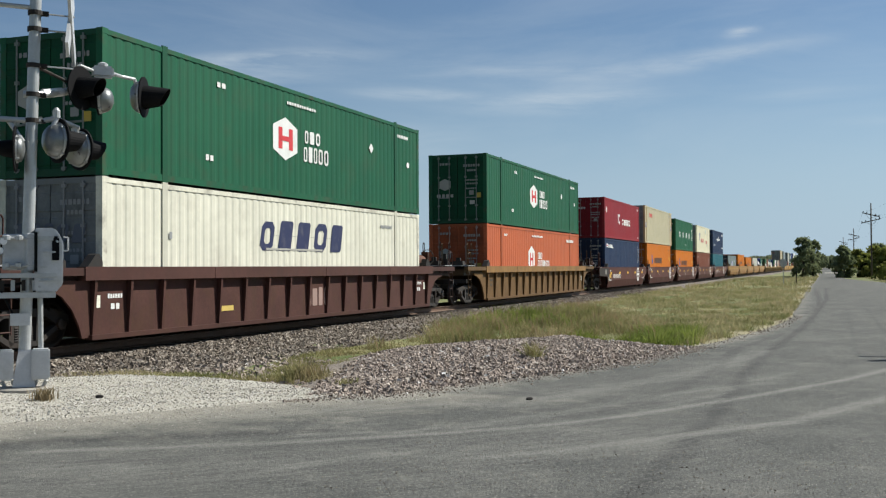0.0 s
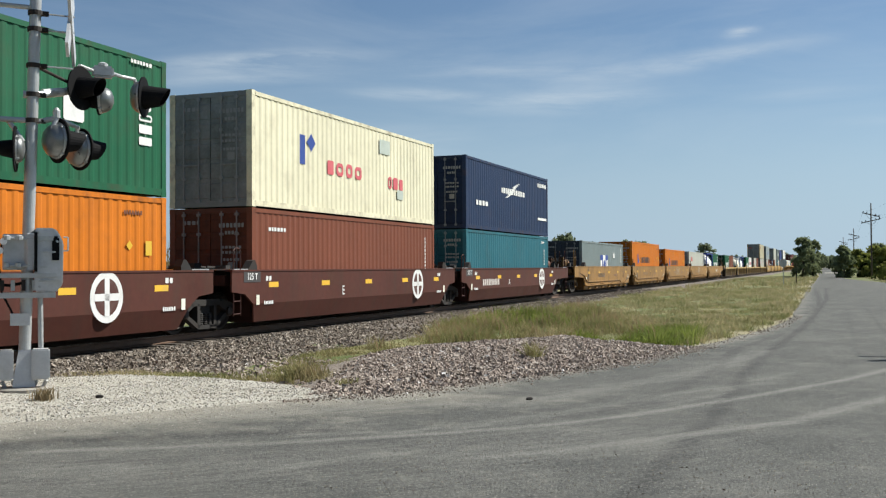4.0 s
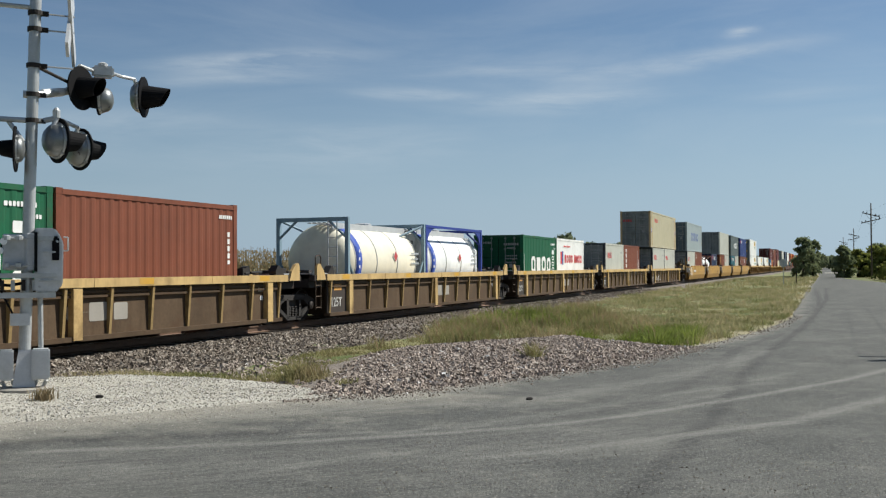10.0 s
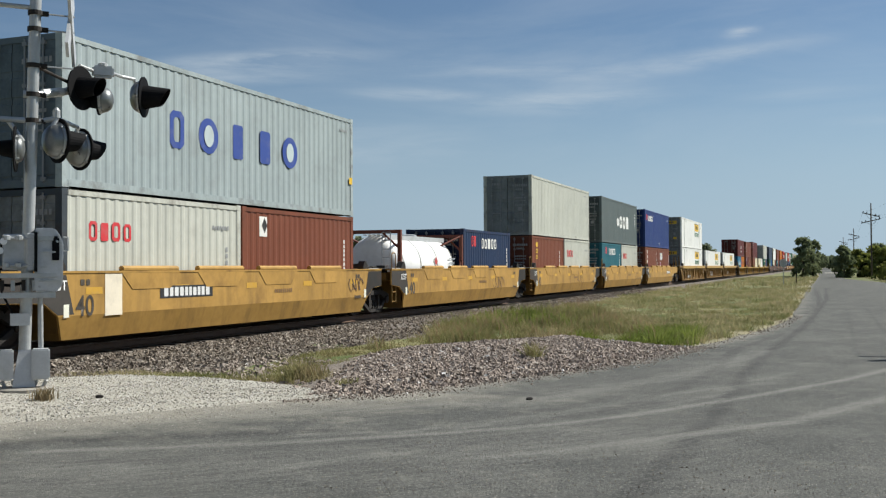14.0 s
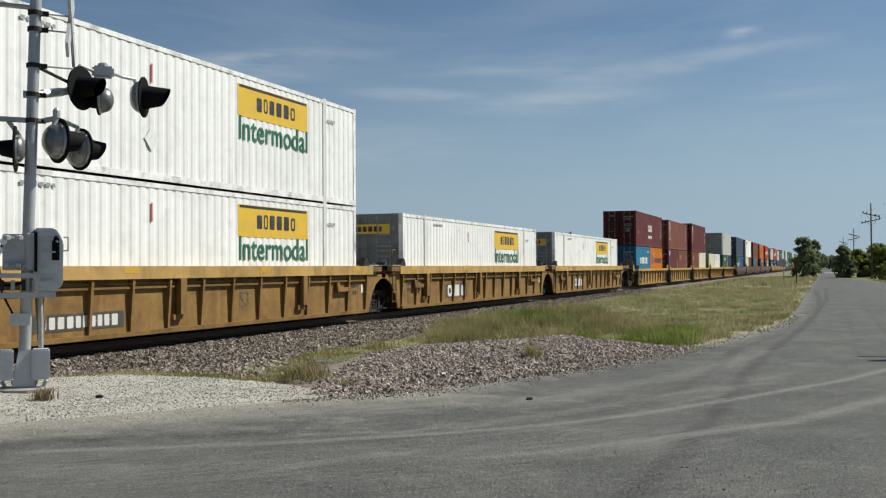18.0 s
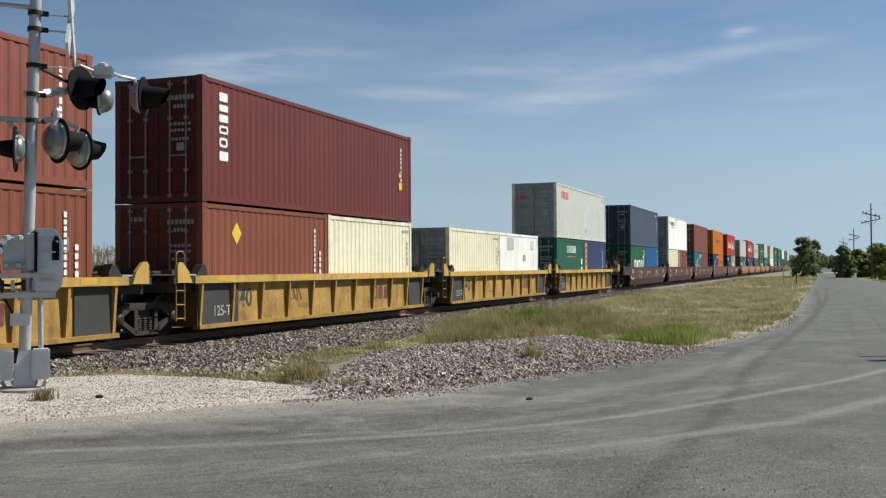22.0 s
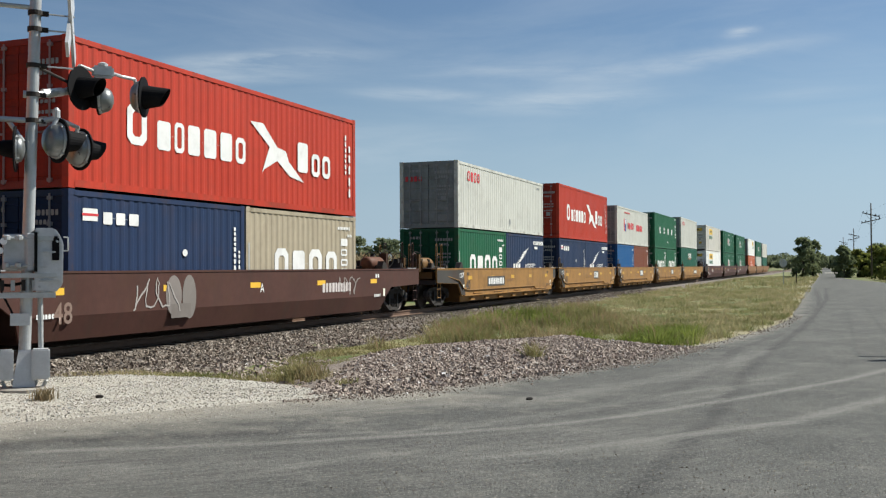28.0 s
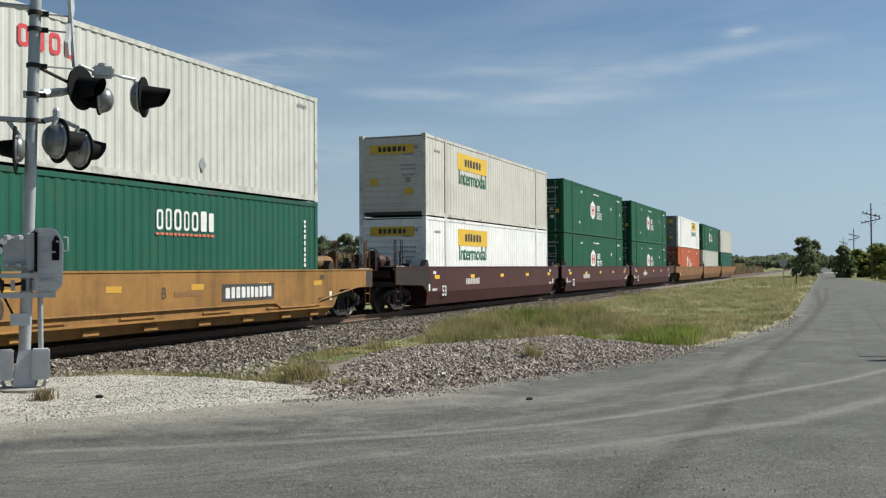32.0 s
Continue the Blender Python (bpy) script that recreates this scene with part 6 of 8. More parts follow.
def ground_material(name, layers, bump=(0.4, 12.0), attr=None, rough=0.95):
    """Layers of (colour, noise scale, low, high): each is laid over the last where its noise is high."""
    m = bpy.data.materials.new(name)
    m.use_nodes = True
    nt = m.node_tree
    bs = nt.nodes["Principled BSDF"]
    bs.inputs["Roughness"].default_value = rough
    bs.inputs["Specular IOR Level"].default_value = 0.25
    co = nt.nodes.new("ShaderNodeTexCoord")
    rgb = nt.nodes.new("ShaderNodeRGB")
    rgb.outputs[0].default_value = (*layers[0][0], 1)
    base = rgb.outputs[0]
    for col, scale, lo, hi, *rest in layers[1:]:
        n = node(nt, "ShaderNodeTexNoise", Scale=scale, Detail=6.0, Roughness=0.62)
        nt.links.new(co.outputs["Object"], n.inputs["Vector"])
        r = nt.nodes.new("ShaderNodeMapRange")
        r.inputs["From Min"].default_value, r.inputs["From Max"].default_value = lo, hi
        if rest:
            r.inputs["To Max"].default_value = rest[0]
        nt.links.new(n.outputs[0], r.inputs["Value"])
        mx = nt.nodes.new("ShaderNodeMix")
        mx.data_type = "RGBA"
        nt.links.new(r.outputs[0], mx.inputs["Factor"])
        nt.links.new(base, mx.inputs["A"])
        mx.inputs["B"].default_value = (*col, 1)
        base = mx.outputs["Result"]
    if attr:
        at = nt.nodes.new("ShaderNodeAttribute")
        at.attribute_name = attr[0]
        n = node(nt, "ShaderNodeTexNoise", Scale=attr[2], Detail=7.0, Roughness=0.7)
        nt.links.new(co.outputs["Object"], n.inputs["Vector"])
        add = nt.nodes.new("ShaderNodeMath")
        add.operation = "MULTIPLY_ADD"
        nt.links.new(n.outputs[0], add.inputs[0])
        add.inputs[1].default_value = 1.6
        nt.links.new(at.outputs["Fac"], add.inputs[2])
        r = nt.nodes.new("ShaderNodeMapRange")
        r.inputs["From Min"].default_value, r.inputs["From Max"].default_value, r.inputs["To Max"].default_value = 0.85, 1.75, attr[3]
        nt.links.new(add.outputs[0], r.inputs["Value"])
        mx = nt.nodes.new("ShaderNodeMix")
        mx.data_type = "RGBA"
        nt.links.new(r.outputs[0], mx.inputs["Factor"])
        nt.links.new(base, mx.inputs["A"])
        mx.inputs["B"].default_value = (*attr[1], 1)
        base = mx.outputs["Result"]
    nt.links.new(base, bs.inputs["Base Color"])
    b = node(nt, "ShaderNodeBump", Strength=bump[0], Distance=0.03)
    n = node(nt, "ShaderNodeTexNoise", Scale=bump[1], Detail=8.0, Roughness=0.7)
    nt.links.new(co.outputs["Object"], n.inputs["Vector"])
    nt.links.new(n.outputs[0], b.inputs["Height"])
    nt.links.new(b.outputs[0], bs.inputs["Normal"])
    return m


SOIL = ground_material("mown_dry_grass", [((0.15, 0.152, 0.064), 1, 0, 1), ((0.275, 0.242, 0.125), 0.28, 0.50, 0.62), ((0.082, 0.115, 0.0328), 0.5, 0.47, 0.58), ((0.31, 0.27, 0.155), 1.6, 0.58, 0.70, 0.7), ((0.07, 0.098, 0.028), 2.6, 0.53, 0.64, 0.75), ((0.33, 0.29, 0.18), 6.0, 0.57, 0.75, 0.45), ((0.05, 0.06, 0.022), 9.0, 0.54, 0.72, 0.75)],
                       bump=(1.0, 7.0), attr=("verge", (0.36, 0.305, 0.215), 1.3, 0.85))
LIME = ground_material("crushed_limestone", [((0.355, 0.335, 0.285), 1, 0, 1), ((0.44, 0.42, 0.365), 1.5, 0.45, 0.65), ((0.27, 0.245, 0.19), 4.0, 0.56, 0.72, 0.6), ((0.50, 0.475, 0.42), 30.0, 0.52, 0.66, 0.8), ((0.18, 0.165, 0.13), 40.0, 0.58, 0.70, 0.6)], bump=(0.9, 30.0))
BALLASTM = ground_material("ballast_bed", [((0.148, 0.127, 0.111), 1, 0, 1), ((0.23, 0.205, 0.184), 14.0, 0.5, 0.62), ((0.0492, 0.0426, 0.0377), 17.0, 0.55, 0.66, 0.9), ((0.115, 0.0861, 0.0656), 0.5, 0.5, 0.65, 0.6)], bump=(1.0, 16.0))



def verge_dirt(x, y):
    """Bare tan dirt along the edge of the asphalt."""
    d = edge_x(y) - x
    return 0.75 * math.exp(-(d / 0.9) ** 2) if d > -0.5 and y > 18 else 0.0


gx = np.concatenate([axis(-2500, -8, -34, -8.4, 0.8), np.arange(-7.8, 2.2, 0.4), axis(2.4, 2500, 2.4, 14, 0.8)])
gy = axis(-1500, 4000, -6, 130, 1.2)
ground = tagged(new("ground", grid_mesh("ground", gx, gy, land, SOIL, ("verge", verge_dirt))), "mown dry grass and bare soil beside road and track", "ground", kind="structure")

# wear of the asphalt: pale bands where wheels sweep off the crossing, dark rubber, sandy dust towards the gravel
SWEPT = [(((-6.6, 7.0), (-4.8, 8.1), (-3.55, 9.12), (-3.02, 9.63), (-2.57, 10.14), (-2.11, 10.76), (-1.63, 11.61), (-1.1, 12.56), (-0.5, 13.76), (0.2, 15.24), (0.77, 16.81), (1.52, 19.05), (2.6, 22.5)), 0.10, 1.1),
         (((-2.7, 8.1), (-2.15, 8.68), (-1.8, 9.16), (-1.36, 9.67), (-0.91, 10.36), (-0.4, 10.93), (0.04, 11.94), (0.6, 13.24), (1.16, 14.64), (2.2, 17.4)), 0.15, 1.05)]
DUSTED = [(((-8.4, 7.6), (-6.6, 9.0), (-5.43, 10.08), (-4.67, 10.57), (-4.19, 11.14), (-3.53, 11.26), (-3.11, 12.28), (-2.66, 13.57), (-2.15, 14.77), (-1.59, 17.21), (-1.21, 19.79)), 0.30, 0.75),
          (((-3.45, 9.49), (-3.16, 10.06), (-2.75, 10.85), (-2.3, 11.73), (-1.81, 12.89), (-1.33, 13.61), (-0.96, 14.41)), 0.20, 0.62)]
PATCHES = [(((-4.83, 8.57), (-4.49, 8.8), (-4.0, 9.04), (-3.6, 9.55), (-3.28, 10.06)), 0.13, 0.75), (((-4.15, 7.0), (-4.01, 7.4), (-3.86, 7.72), (-3.52, 7.97)), 0.15, 0.85),
           (((-6.16, 6.19), (-5.81, 6.56), (-5.26, 6.71)), 0.13, 0.65), (((-1.95, 11.6), (-1.39, 12.86), (-1.04, 14.53), (-0.57, 15.94)), 0.13, 0.5), (((-7.5, 5.0), (-5.0, 6.6), (-3.2, 8.0), (-1.9, 9.4)), 0.95, 0.45)]
BANDS = SWEPT + DUSTED + PATCHES
TRACKS = [(((-0.32, 88.0), (-0.22, 51.25), (-0.46, 36.0), (-0.7, 27.7), (-0.89, 23.3), (-1.07, 20.1), (-1.21, 15.7), (-1.18, 13.5), (-1.17, 11.4), (-1.22, 9.8), (-1.26, 8.3), (-1.35, 6.6)), 0.15, 0.9),
          (((-1.22, 81.3), (-0.5, 51.2), (-0.48, 37.3)), 0.16, 0.8), (((-1.02, 25.3), (-1.73, 19.9), (-1.69, 16.5), (-1.87, 13.3), (-2.14, 11.9), (-2.67, 10.5)), 0.16, 0.7),
          (((-7.4, 7.2), (-6.14, 7.95), (-5.46, 8.36), (-4.75, 8.86)), 0.22, 0.8), (((-3.39, 10.4), (-2.84, 11.2), (-2.45, 12.5)), 0.16, 0.5), (((-5.8, 6.8), (-5.19, 7.06), (-4.56, 7.4)), 0.16, 0.6), (((-6.4, 5.4), (-4.9, 6.4), (-3.4, 7.4)), 0.3, 0.45)]


def nearness(x, y, lines):
    best = 0.0
    for pts, width, amount in lines:
        if not min(p[1] for p in pts) - 1 < y < max(p[1] for p in pts) + 1:
            continue
        d = 9.0
        for (xa, ya), (xb, yb) in zip(pts, pts[1:]):
            ux, uy = xb - xa, yb - ya
            t = min(1, max(0, ((x - xa) * ux + (y - ya) * uy) / (ux * ux + uy * uy)))
            d = min(d, math.hypot(x - xa - ux * t, y - ya - uy * t))
        best = max(best, amount * math.exp(-(d / width) ** 2))
    return best


def wear(x, y):
    """How worn, rubbered and dusty the asphalt is, and how far it lies from the edge."""
    d = max(0, x - edge_x(y))
    dust = 1.25 * math.exp(-(d / 1.3) ** 1.2) if y < 12 else (1.25 - 0.45 * smooth01((y - 12) / 2) - 0.35 * smooth01((y - 22) / 12)) * math.exp(-d / (0.55 - 0.33 * smooth01((y - 12) / 3)))
    return nearness(x, y, BANDS) if y < 40 else 0.0, nearness(x, y, TRACKS) if y < 75 else 0.0, dust, x - edge_x(y) * (1 if y < 30 else 0.5)


def asphalt_material():
    m = bpy.data.materials.new("worn_asphalt")
    m.use_nodes = True
    nt = m.node_tree
    bs = nt.nodes["Principled BSDF"]
    bs.inputs["Roughness"].default_value, bs.inputs["Specular IOR Level"].default_value = 0.88, 0.2
    co = nt.nodes.new("ShaderNodeTexCoord")
    sep = nt.nodes.new("ShaderNodeSeparateXYZ")
    nt.links.new(co.outputs["Object"], sep.inputs[0])

    def attribute(nm):
        a = nt.nodes.new("ShaderNodeAttribute")
        a.attribute_name = nm
        return a.outputs["Fac"]

    def noisy(scale, vec=None, detail=6.0, rough=0.65):
        n = node(nt, "ShaderNodeTexNoise", Scale=scale, Detail=detail, Roughness=rough)
        nt.links.new(vec or co.outputs["Object"], n.inputs["Vector"])
        return n.outputs[0]

    def ranged(v, a, b, hi):
        r = nt.nodes.new("ShaderNodeMapRange")
        r.inputs["From Min"].default_value, r.inputs["From Max"].default_value, r.inputs["To Max"].default_value = a, b, hi
        nt.links.new(v, r.inputs["Value"])
        return r.outputs[0]

    def over(base, colour, fac):
        mx = nt.nodes.new("ShaderNodeMix")
        mx.data_type = "RGBA"
        nt.links.new(fac, mx.inputs["Factor"])
        if isinstance(base, tuple):
            mx.inputs["A"].default_value = (*base, 1)
        else:
            nt.links.new(base, mx.inputs["A"])
        mx.inputs["B"].default_value = (*colour, 1)
        return mx.outputs["Result"]

    def plus(a, b, k):
        n = nt.nodes.new("ShaderNodeMath")
        n.operation = "MULTIPLY_ADD"
        nt.links.new(b, n.inputs[0])
        n.inputs[1].default_value = k
        nt.links.new(a, n.inputs[2])
        return n.outputs[0]

    lane = nt.nodes.new("ShaderNodeCombineXYZ")
    along = nt.nodes.new("ShaderNodeMath")
    along.operation = "MULTIPLY"
    along.inputs[1].default_value = 0.16
    nt.links.new(sep.outputs[1], along.inputs[0])
    nt.links.new(attribute("lane"), lane.inputs[0])
    nt.links.new(along.outputs[0], lane.inputs[1])
    base = over((0.089, 0.090, 0.0825), (0.0625, 0.0645, 0.0605), ranged(noisy(0.35), 0.42, 0.62, 1.0))
    base = over(base, (0.113, 0.112, 0.103), ranged(noisy(1.4, lane.outputs[0], 5.0, 0.7), 0.50, 0.72, 0.8))
    base = over(base, (0.0476, 0.0484, 0.0476), ranged(noisy(2.3, lane.outputs[0], 5.0, 0.7), 0.53, 0.74, 0.7))
    base = over(base, (0.152, 0.149, 0.135), ranged(noisy(0.9, None, 9.0, 0.72), 0.48, 0.66, 0.55))
    base = over(base, (0.148, 0.144, 0.13), ranged(noisy(11.0, None, 8.0, 0.8), 0.52, 0.68, 0.75))
    base = over(base, (0.0369, 0.0377, 0.0361), ranged(noisy(14.0, None, 8.0, 0.8), 0.53, 0.68, 0.75))
    base = over(base, (0.0328, 0.0328, 0.0328), ranged(plus(attribute("rubber"), noisy(3.0, None, 6.0, 0.7), 1.0), 0.75, 1.55, 0.8))
    base = over(base, (0.205, 0.199, 0.182), ranged(plus(attribute("worn"), noisy(8.0, lane.outputs[0], 8.0, 0.85), 3.2), 1.75, 3.0, 0.9))
    base = over(base, (0.285, 0.266, 0.222), ranged(plus(attribute("dust"), noisy(1.8, None, 8.0, 0.78), 2.0), 1.15, 2.25, 0.95))
    base = over(base, (0.246, 0.242, 0.215), ranged(noisy(40.0, None, 4.0, 0.7), 0.55, 0.66, 0.85))
    base = over(base, (0.023, 0.023, 0.023), ranged(noisy(61.0, None, 3.0), 0.55, 0.66, 0.85))
    nt.links.new(base, bs.inputs["Base Color"])
    b = node(nt, "ShaderNodeBump", Strength=0.8, Distance=0.014)
    nt.links.new(plus(noisy(75.0, None, 4.0), noisy(19.0, None, 6.0, 0.7), 0.9), b.inputs["Height"])
    nt.links.new(b.outputs[0], bs.inputs["Normal"])
    return m


ASPHALT = asphalt_material()


def road_z(x, y):
    return 0.0 + vnoise(x, y, 0.15) * 0.008


def wobble(y):
    return vnoise(0.3, y, 0.9) * 0.10 + vnoise(5.3, y, 3.1) * 0.04


ys_near = np.concatenate([np.arange(-14, 3, 1.0), np.arange(3, 30, 0.16), axis(30, 900, 30, 34, 0.5, 1.12)])
us = np.linspace(0, 1, 150)


def road_mesh():
    """Asphalt from its ragged edge beside the gravel to the verge on the other side."""
    co, faces, att = [], [], []
    n = len(us)
    for y in ys_near:
        x0, x1 = edge_x(y) + wobble(y) - (0.7 if y < 12.5 else 0.25), road_right(y) + wobble(y + 40)
        for u in us:
            x = x0 + (x1 - x0) * u
            co.append((x, y, road_z(x, y)))
            att.append(wear(x, y))
        co[-n] = (x0, y, -0.12)
    for j in range(len(ys_near) - 1):
        for i in range(n - 1):
            faces.append((j * n + i, j * n + i + 1, (j + 1) * n + i + 1, (j + 1) * n + i))
    me = bpy.data.meshes.new("road")
    me.from_pydata(co, [], faces)
    me.polygons.foreach_set("use_smooth", [True] * len(faces))
    for k, nm in enumerate(("worn", "rubber", "dust", "lane")):
        me.attributes.new(nm, "FLOAT", "POINT").data.foreach_set("value", [v[k] for v in att])
    me.materials.append(ASPHALT)
    return me


tagged(new("road", road_mesh()), "worn grey asphalt road with pale tyre-swept bands", "road", kind="structure")


# ballast bed under the track
def bed(x, y):
    d = abs(x - TRACK_X)
    z = -0.055 if d < 1.75 else -0.055 - 0.10 * smooth01((d - 1.75) / 1.5)
    if x > TRACK_X:
        reach = 4.9 - 1.4 * smooth01((y - 20) / 25) if y > 11 else 3.3
        z = max(z, land(x, y) + 0.012) if d < reach else land(x, y) - 0.05
    elif d > 3.3:
        z -= (d - 3.3) * 0.45
    return z + vnoise(x, y, 1.7) * 0.012


bx = TRACK_X + np.array([-4.2, -3.8, -3.3, -2.9, -2.4, -2.0, -1.6, -1.0, -0.4, 0.4, 1.0, 1.6, 2.0, 2.3, 2.6, 2.9, 3.2, 3.5, 3.8, 4.1, 4.4, 4.7, 5.0])
by = np.concatenate([np.arange(-780, -60, 20.0), np.arange(-60, 0, 3.0), np.arange(0, 60, 0.4), axis(60, 1200, 60, 70, 1.0, 1.1)])
tagged(new("ballast_bed", grid_mesh("ballast_bed", bx, by, bed, BALLASTM)), "grey-brown crushed stone ballast bed under the rails", "ballast", kind="structure")


# ---------------------------------------------------------------- loose stone, gravel and grass
def ramp_material(name, stops, rough=0.9, per="island", bump=0.0, spec=0.3, leaf=False):
    """Pieces of one mesh, each with a colour of its own from the ramp."""
    m = bpy.data.materials.new(name)
    m.use_nodes = True
    nt = m.node_tree
    bs = nt.nodes["Principled BSDF"]
    bs.inputs["Roughness"].default_value = rough
    bs.inputs["Specular IOR Level"].default_value = spec
    geo = nt.nodes.new("ShaderNodeNewGeometry")
    ramp = nt.nodes.new("ShaderNodeValToRGB")
    while len(ramp.color_ramp.elements) < len(stops):
        ramp.color_ramp.elements.new(0.5)
    for e, (p, c) in zip(ramp.color_ramp.elements, stops):
        e.position, e.color = p, (*c, 1)
    co = nt.nodes.new("ShaderNodeTexCoord")
    n = node(nt, "ShaderNodeTexNoise", Scale=0.8 if leaf else 30.0, Detail=4.0)
    nt.links.new(co.outputs["Object"], n.inputs["Vector"])
    if leaf:                 # patches of one tone among the mixture
        big = node(nt, "ShaderNodeTexNoise", Scale=0.6, Detail=4.0, Roughness=0.65)
        nt.links.new(co.outputs["Object"], big.inputs["Vector"])
        sh = nt.nodes.new("ShaderNodeMapRange")
        sh.inputs["From Min"].default_value, sh.inputs["From Max"].default_value = 0.3, 0.7
        sh.inputs["To Min"].default_value, sh.inputs["To Max"].default_value = 0.0, 0.72
        nt.links.new(big.outputs[0], sh.inputs["Value"])
        ad = nt.nodes.new("ShaderNodeMath")
        ad.operation = "MULTIPLY_ADD"
        nt.links.new(geo.outputs["Random Per Island"], ad.inputs[0])
        ad.inputs[1].default_value = 0.28
        nt.links.new(sh.outputs[0], ad.inputs[2])
        nt.links.new(ad.outputs[0], ramp.inputs[0])
    else:
        nt.links.new(geo.outputs["Random Per Island"], ramp.inputs[0])
    r = nt.nodes.new("ShaderNodeMapRange")
    r.inputs["To Min"].default_value, r.inputs["To Max"].default_value = 0.65, 1.35
    nt.links.new(n.outputs[0], r.inputs["Value"])
    mx = nt.nodes.new("ShaderNodeMix")
    mx.data_type, mx.blend_type = "RGBA", "MULTIPLY"
    mx.inputs["Factor"].default_value = 1.0
    cc = nt.nodes.new("ShaderNodeCombineColor")
    for i in range(3):
        nt.links.new(r.outputs[0], cc.inputs[i])
    nt.links.new(ramp.outputs[0], mx.inputs["A"])
    nt.links.new(cc.outputs[0], mx.inputs["B"])
    nt.links.new(mx.outputs["Result"], bs.inputs["Base Color"])
    if leaf:
        out = nt.nodes["Material Output"]
        tr = nt.nodes.new("ShaderNodeBsdfTranslucent")
        nt.links.new(mx.outputs["Result"], tr.inputs["Color"])
        ms = nt.nodes.new("ShaderNodeMixShader")
        ms.inputs[0].default_value = 0.42
        nt.links.new(bs.outputs[0], ms.inputs[1])
        nt.links.new(tr.outputs[0], ms.inputs[2])
        nt.links.new(ms.outputs[0], out.inputs["Surface"])
    return m


RUBBLE = ramp_material("rubble_stone", [(0.0, (0.135, 0.108, 0.088)), (0.3, (0.228, 0.184, 0.152)), (0.68, (0.315, 0.26, 0.22)), (0.97, (0.40, 0.35, 0.30)), (1.0, (0.60, 0.60, 0.59))])
BALLAST = ramp_material("ballast_stone", [(0.0, (0.072, 0.058, 0.044)), (0.35, (0.150, 0.122, 0.096)), (0.7, (0.228, 0.192, 0.156)), (1.0, (0.335, 0.298, 0.25))])
LIMESTONE = ramp_material("limestone_chip", [(0.0, (0.27, 0.25, 0.20)), (0.3, (0.39, 0.365, 0.315)), (0.7, (0.484, 0.452, 0.402)), (1.0, (0.621, 0.601, 0.569))])
DRYGRASS = ramp_material("dry_grass_blade", [(0.0, (0.118, 0.145, 0.05)), (0.28, (0.185, 0.2, 0.077)), (0.5, (0.305, 0.275, 0.142)), (0.75, (0.385, 0.332, 0.195)), (1.0, (0.44, 0.38, 0.25))], leaf=True)
TALLGRASS = ramp_material("tall_grass_blade", [(0.0, (0.128, 0.148, 0.052)), (0.35, (0.192, 0.194, 0.076)), (0.6, (0.262, 0.238, 0.112)), (0.85, (0.30, 0.242, 0.138)), (1.0, (0.402, 0.336, 0.189))], leaf=True)
SEEDHEAD = ramp_material("grass_seed_head", [(0.0, (0.194, 0.123, 0.0717)), (0.5, (0.307, 0.205, 0.123)), (1.0, (0.41, 0.318, 0.205))], leaf=True)
GREENGRASS = ramp_material("green_grass_blade", [(0.0, (0.102, 0.15, 0.028)), (0.4, (0.158, 0.205, 0.042)), (0.8, (0.215, 0.248, 0.064)), (1.0, (0.337, 0.296, 0.113))], leaf=True)
CORN = ramp_material("dry_corn_leaf", [(0.0, (0.115, 0.0861, 0.0459)), (0.4, (0.205, 0.16, 0.0886)), (0.8, (0.271, 0.213, 0.127)), (1.0, (0.172, 0.156, 0.0697))], leaf=True)
LEAF = ramp_material("tree_leaf", [(0.0, (0.135, 0.165, 0.092)), (0.4, (0.19, 0.222, 0.118)), (0.8, (0.24, 0.268, 0.14)), (1.0, (0.31, 0.31, 0.175))], leaf=True)
# leaves of the further trees, greyed and blued: distance haze put into the colour
LEAF_DARK = ramp_material("dark_tree_leaf", [(0.0, (0.125, 0.152, 0.085)), (0.5, (0.18, 0.208, 0.122)), (1.0, (0.245, 0.262, 0.155))], leaf=True)
LEAF_YEL = ramp_material("yellowing_leaf", [(0.0, (0.105, 0.138, 0.04)), (0.4, (0.175, 0.2, 0.05)), (0.8, (0.255, 0.245, 0.065)), (1.0, (0.254, 0.16, 0.0642))], leaf=True)


def pieces_mesh(name, verts, faces, mat, smooth=False):
    me = bpy.data.meshes.new(name)
    me.from_pydata(verts.tolist() if hasattr(verts, "tolist") else verts, [], faces)
    me.materials.append(mat)
    return me


def inside(x, y, poly):
    c = False
    for (xa, ya), (xb, yb) in zip(poly, poly[1:] + poly[:1]):
        if (ya > y) != (yb > y) and x < (xb - xa) * (y - ya) / (yb - ya) + xa:
            c = not c
    return c


def sample(poly, n, rng, keep=None):
    xs, ys = [p[0] for p in poly], [p[1] for p in poly]
    out = []
    while len(out) < n:
        x, y = rng.uniform(min(xs), max(xs)), rng.uniform(min(ys), max(ys))
        if inside(x, y, poly) and (keep is None or rng.random() < keep(x, y)):
            out.append((x, y))
    return out


def clumpy(x, y):
    return smooth01(0.42 + vnoise(x, y, 0.55) * 1.5 + vnoise(x, y, 1.7) * 0.9)


STONE_FACES = [(0, 3, 2, 1), (4, 5, 6, 7), (0, 1, 5, 4), (1, 2, 6, 5), (2, 3, 7, 6), (3, 0, 4, 7)]


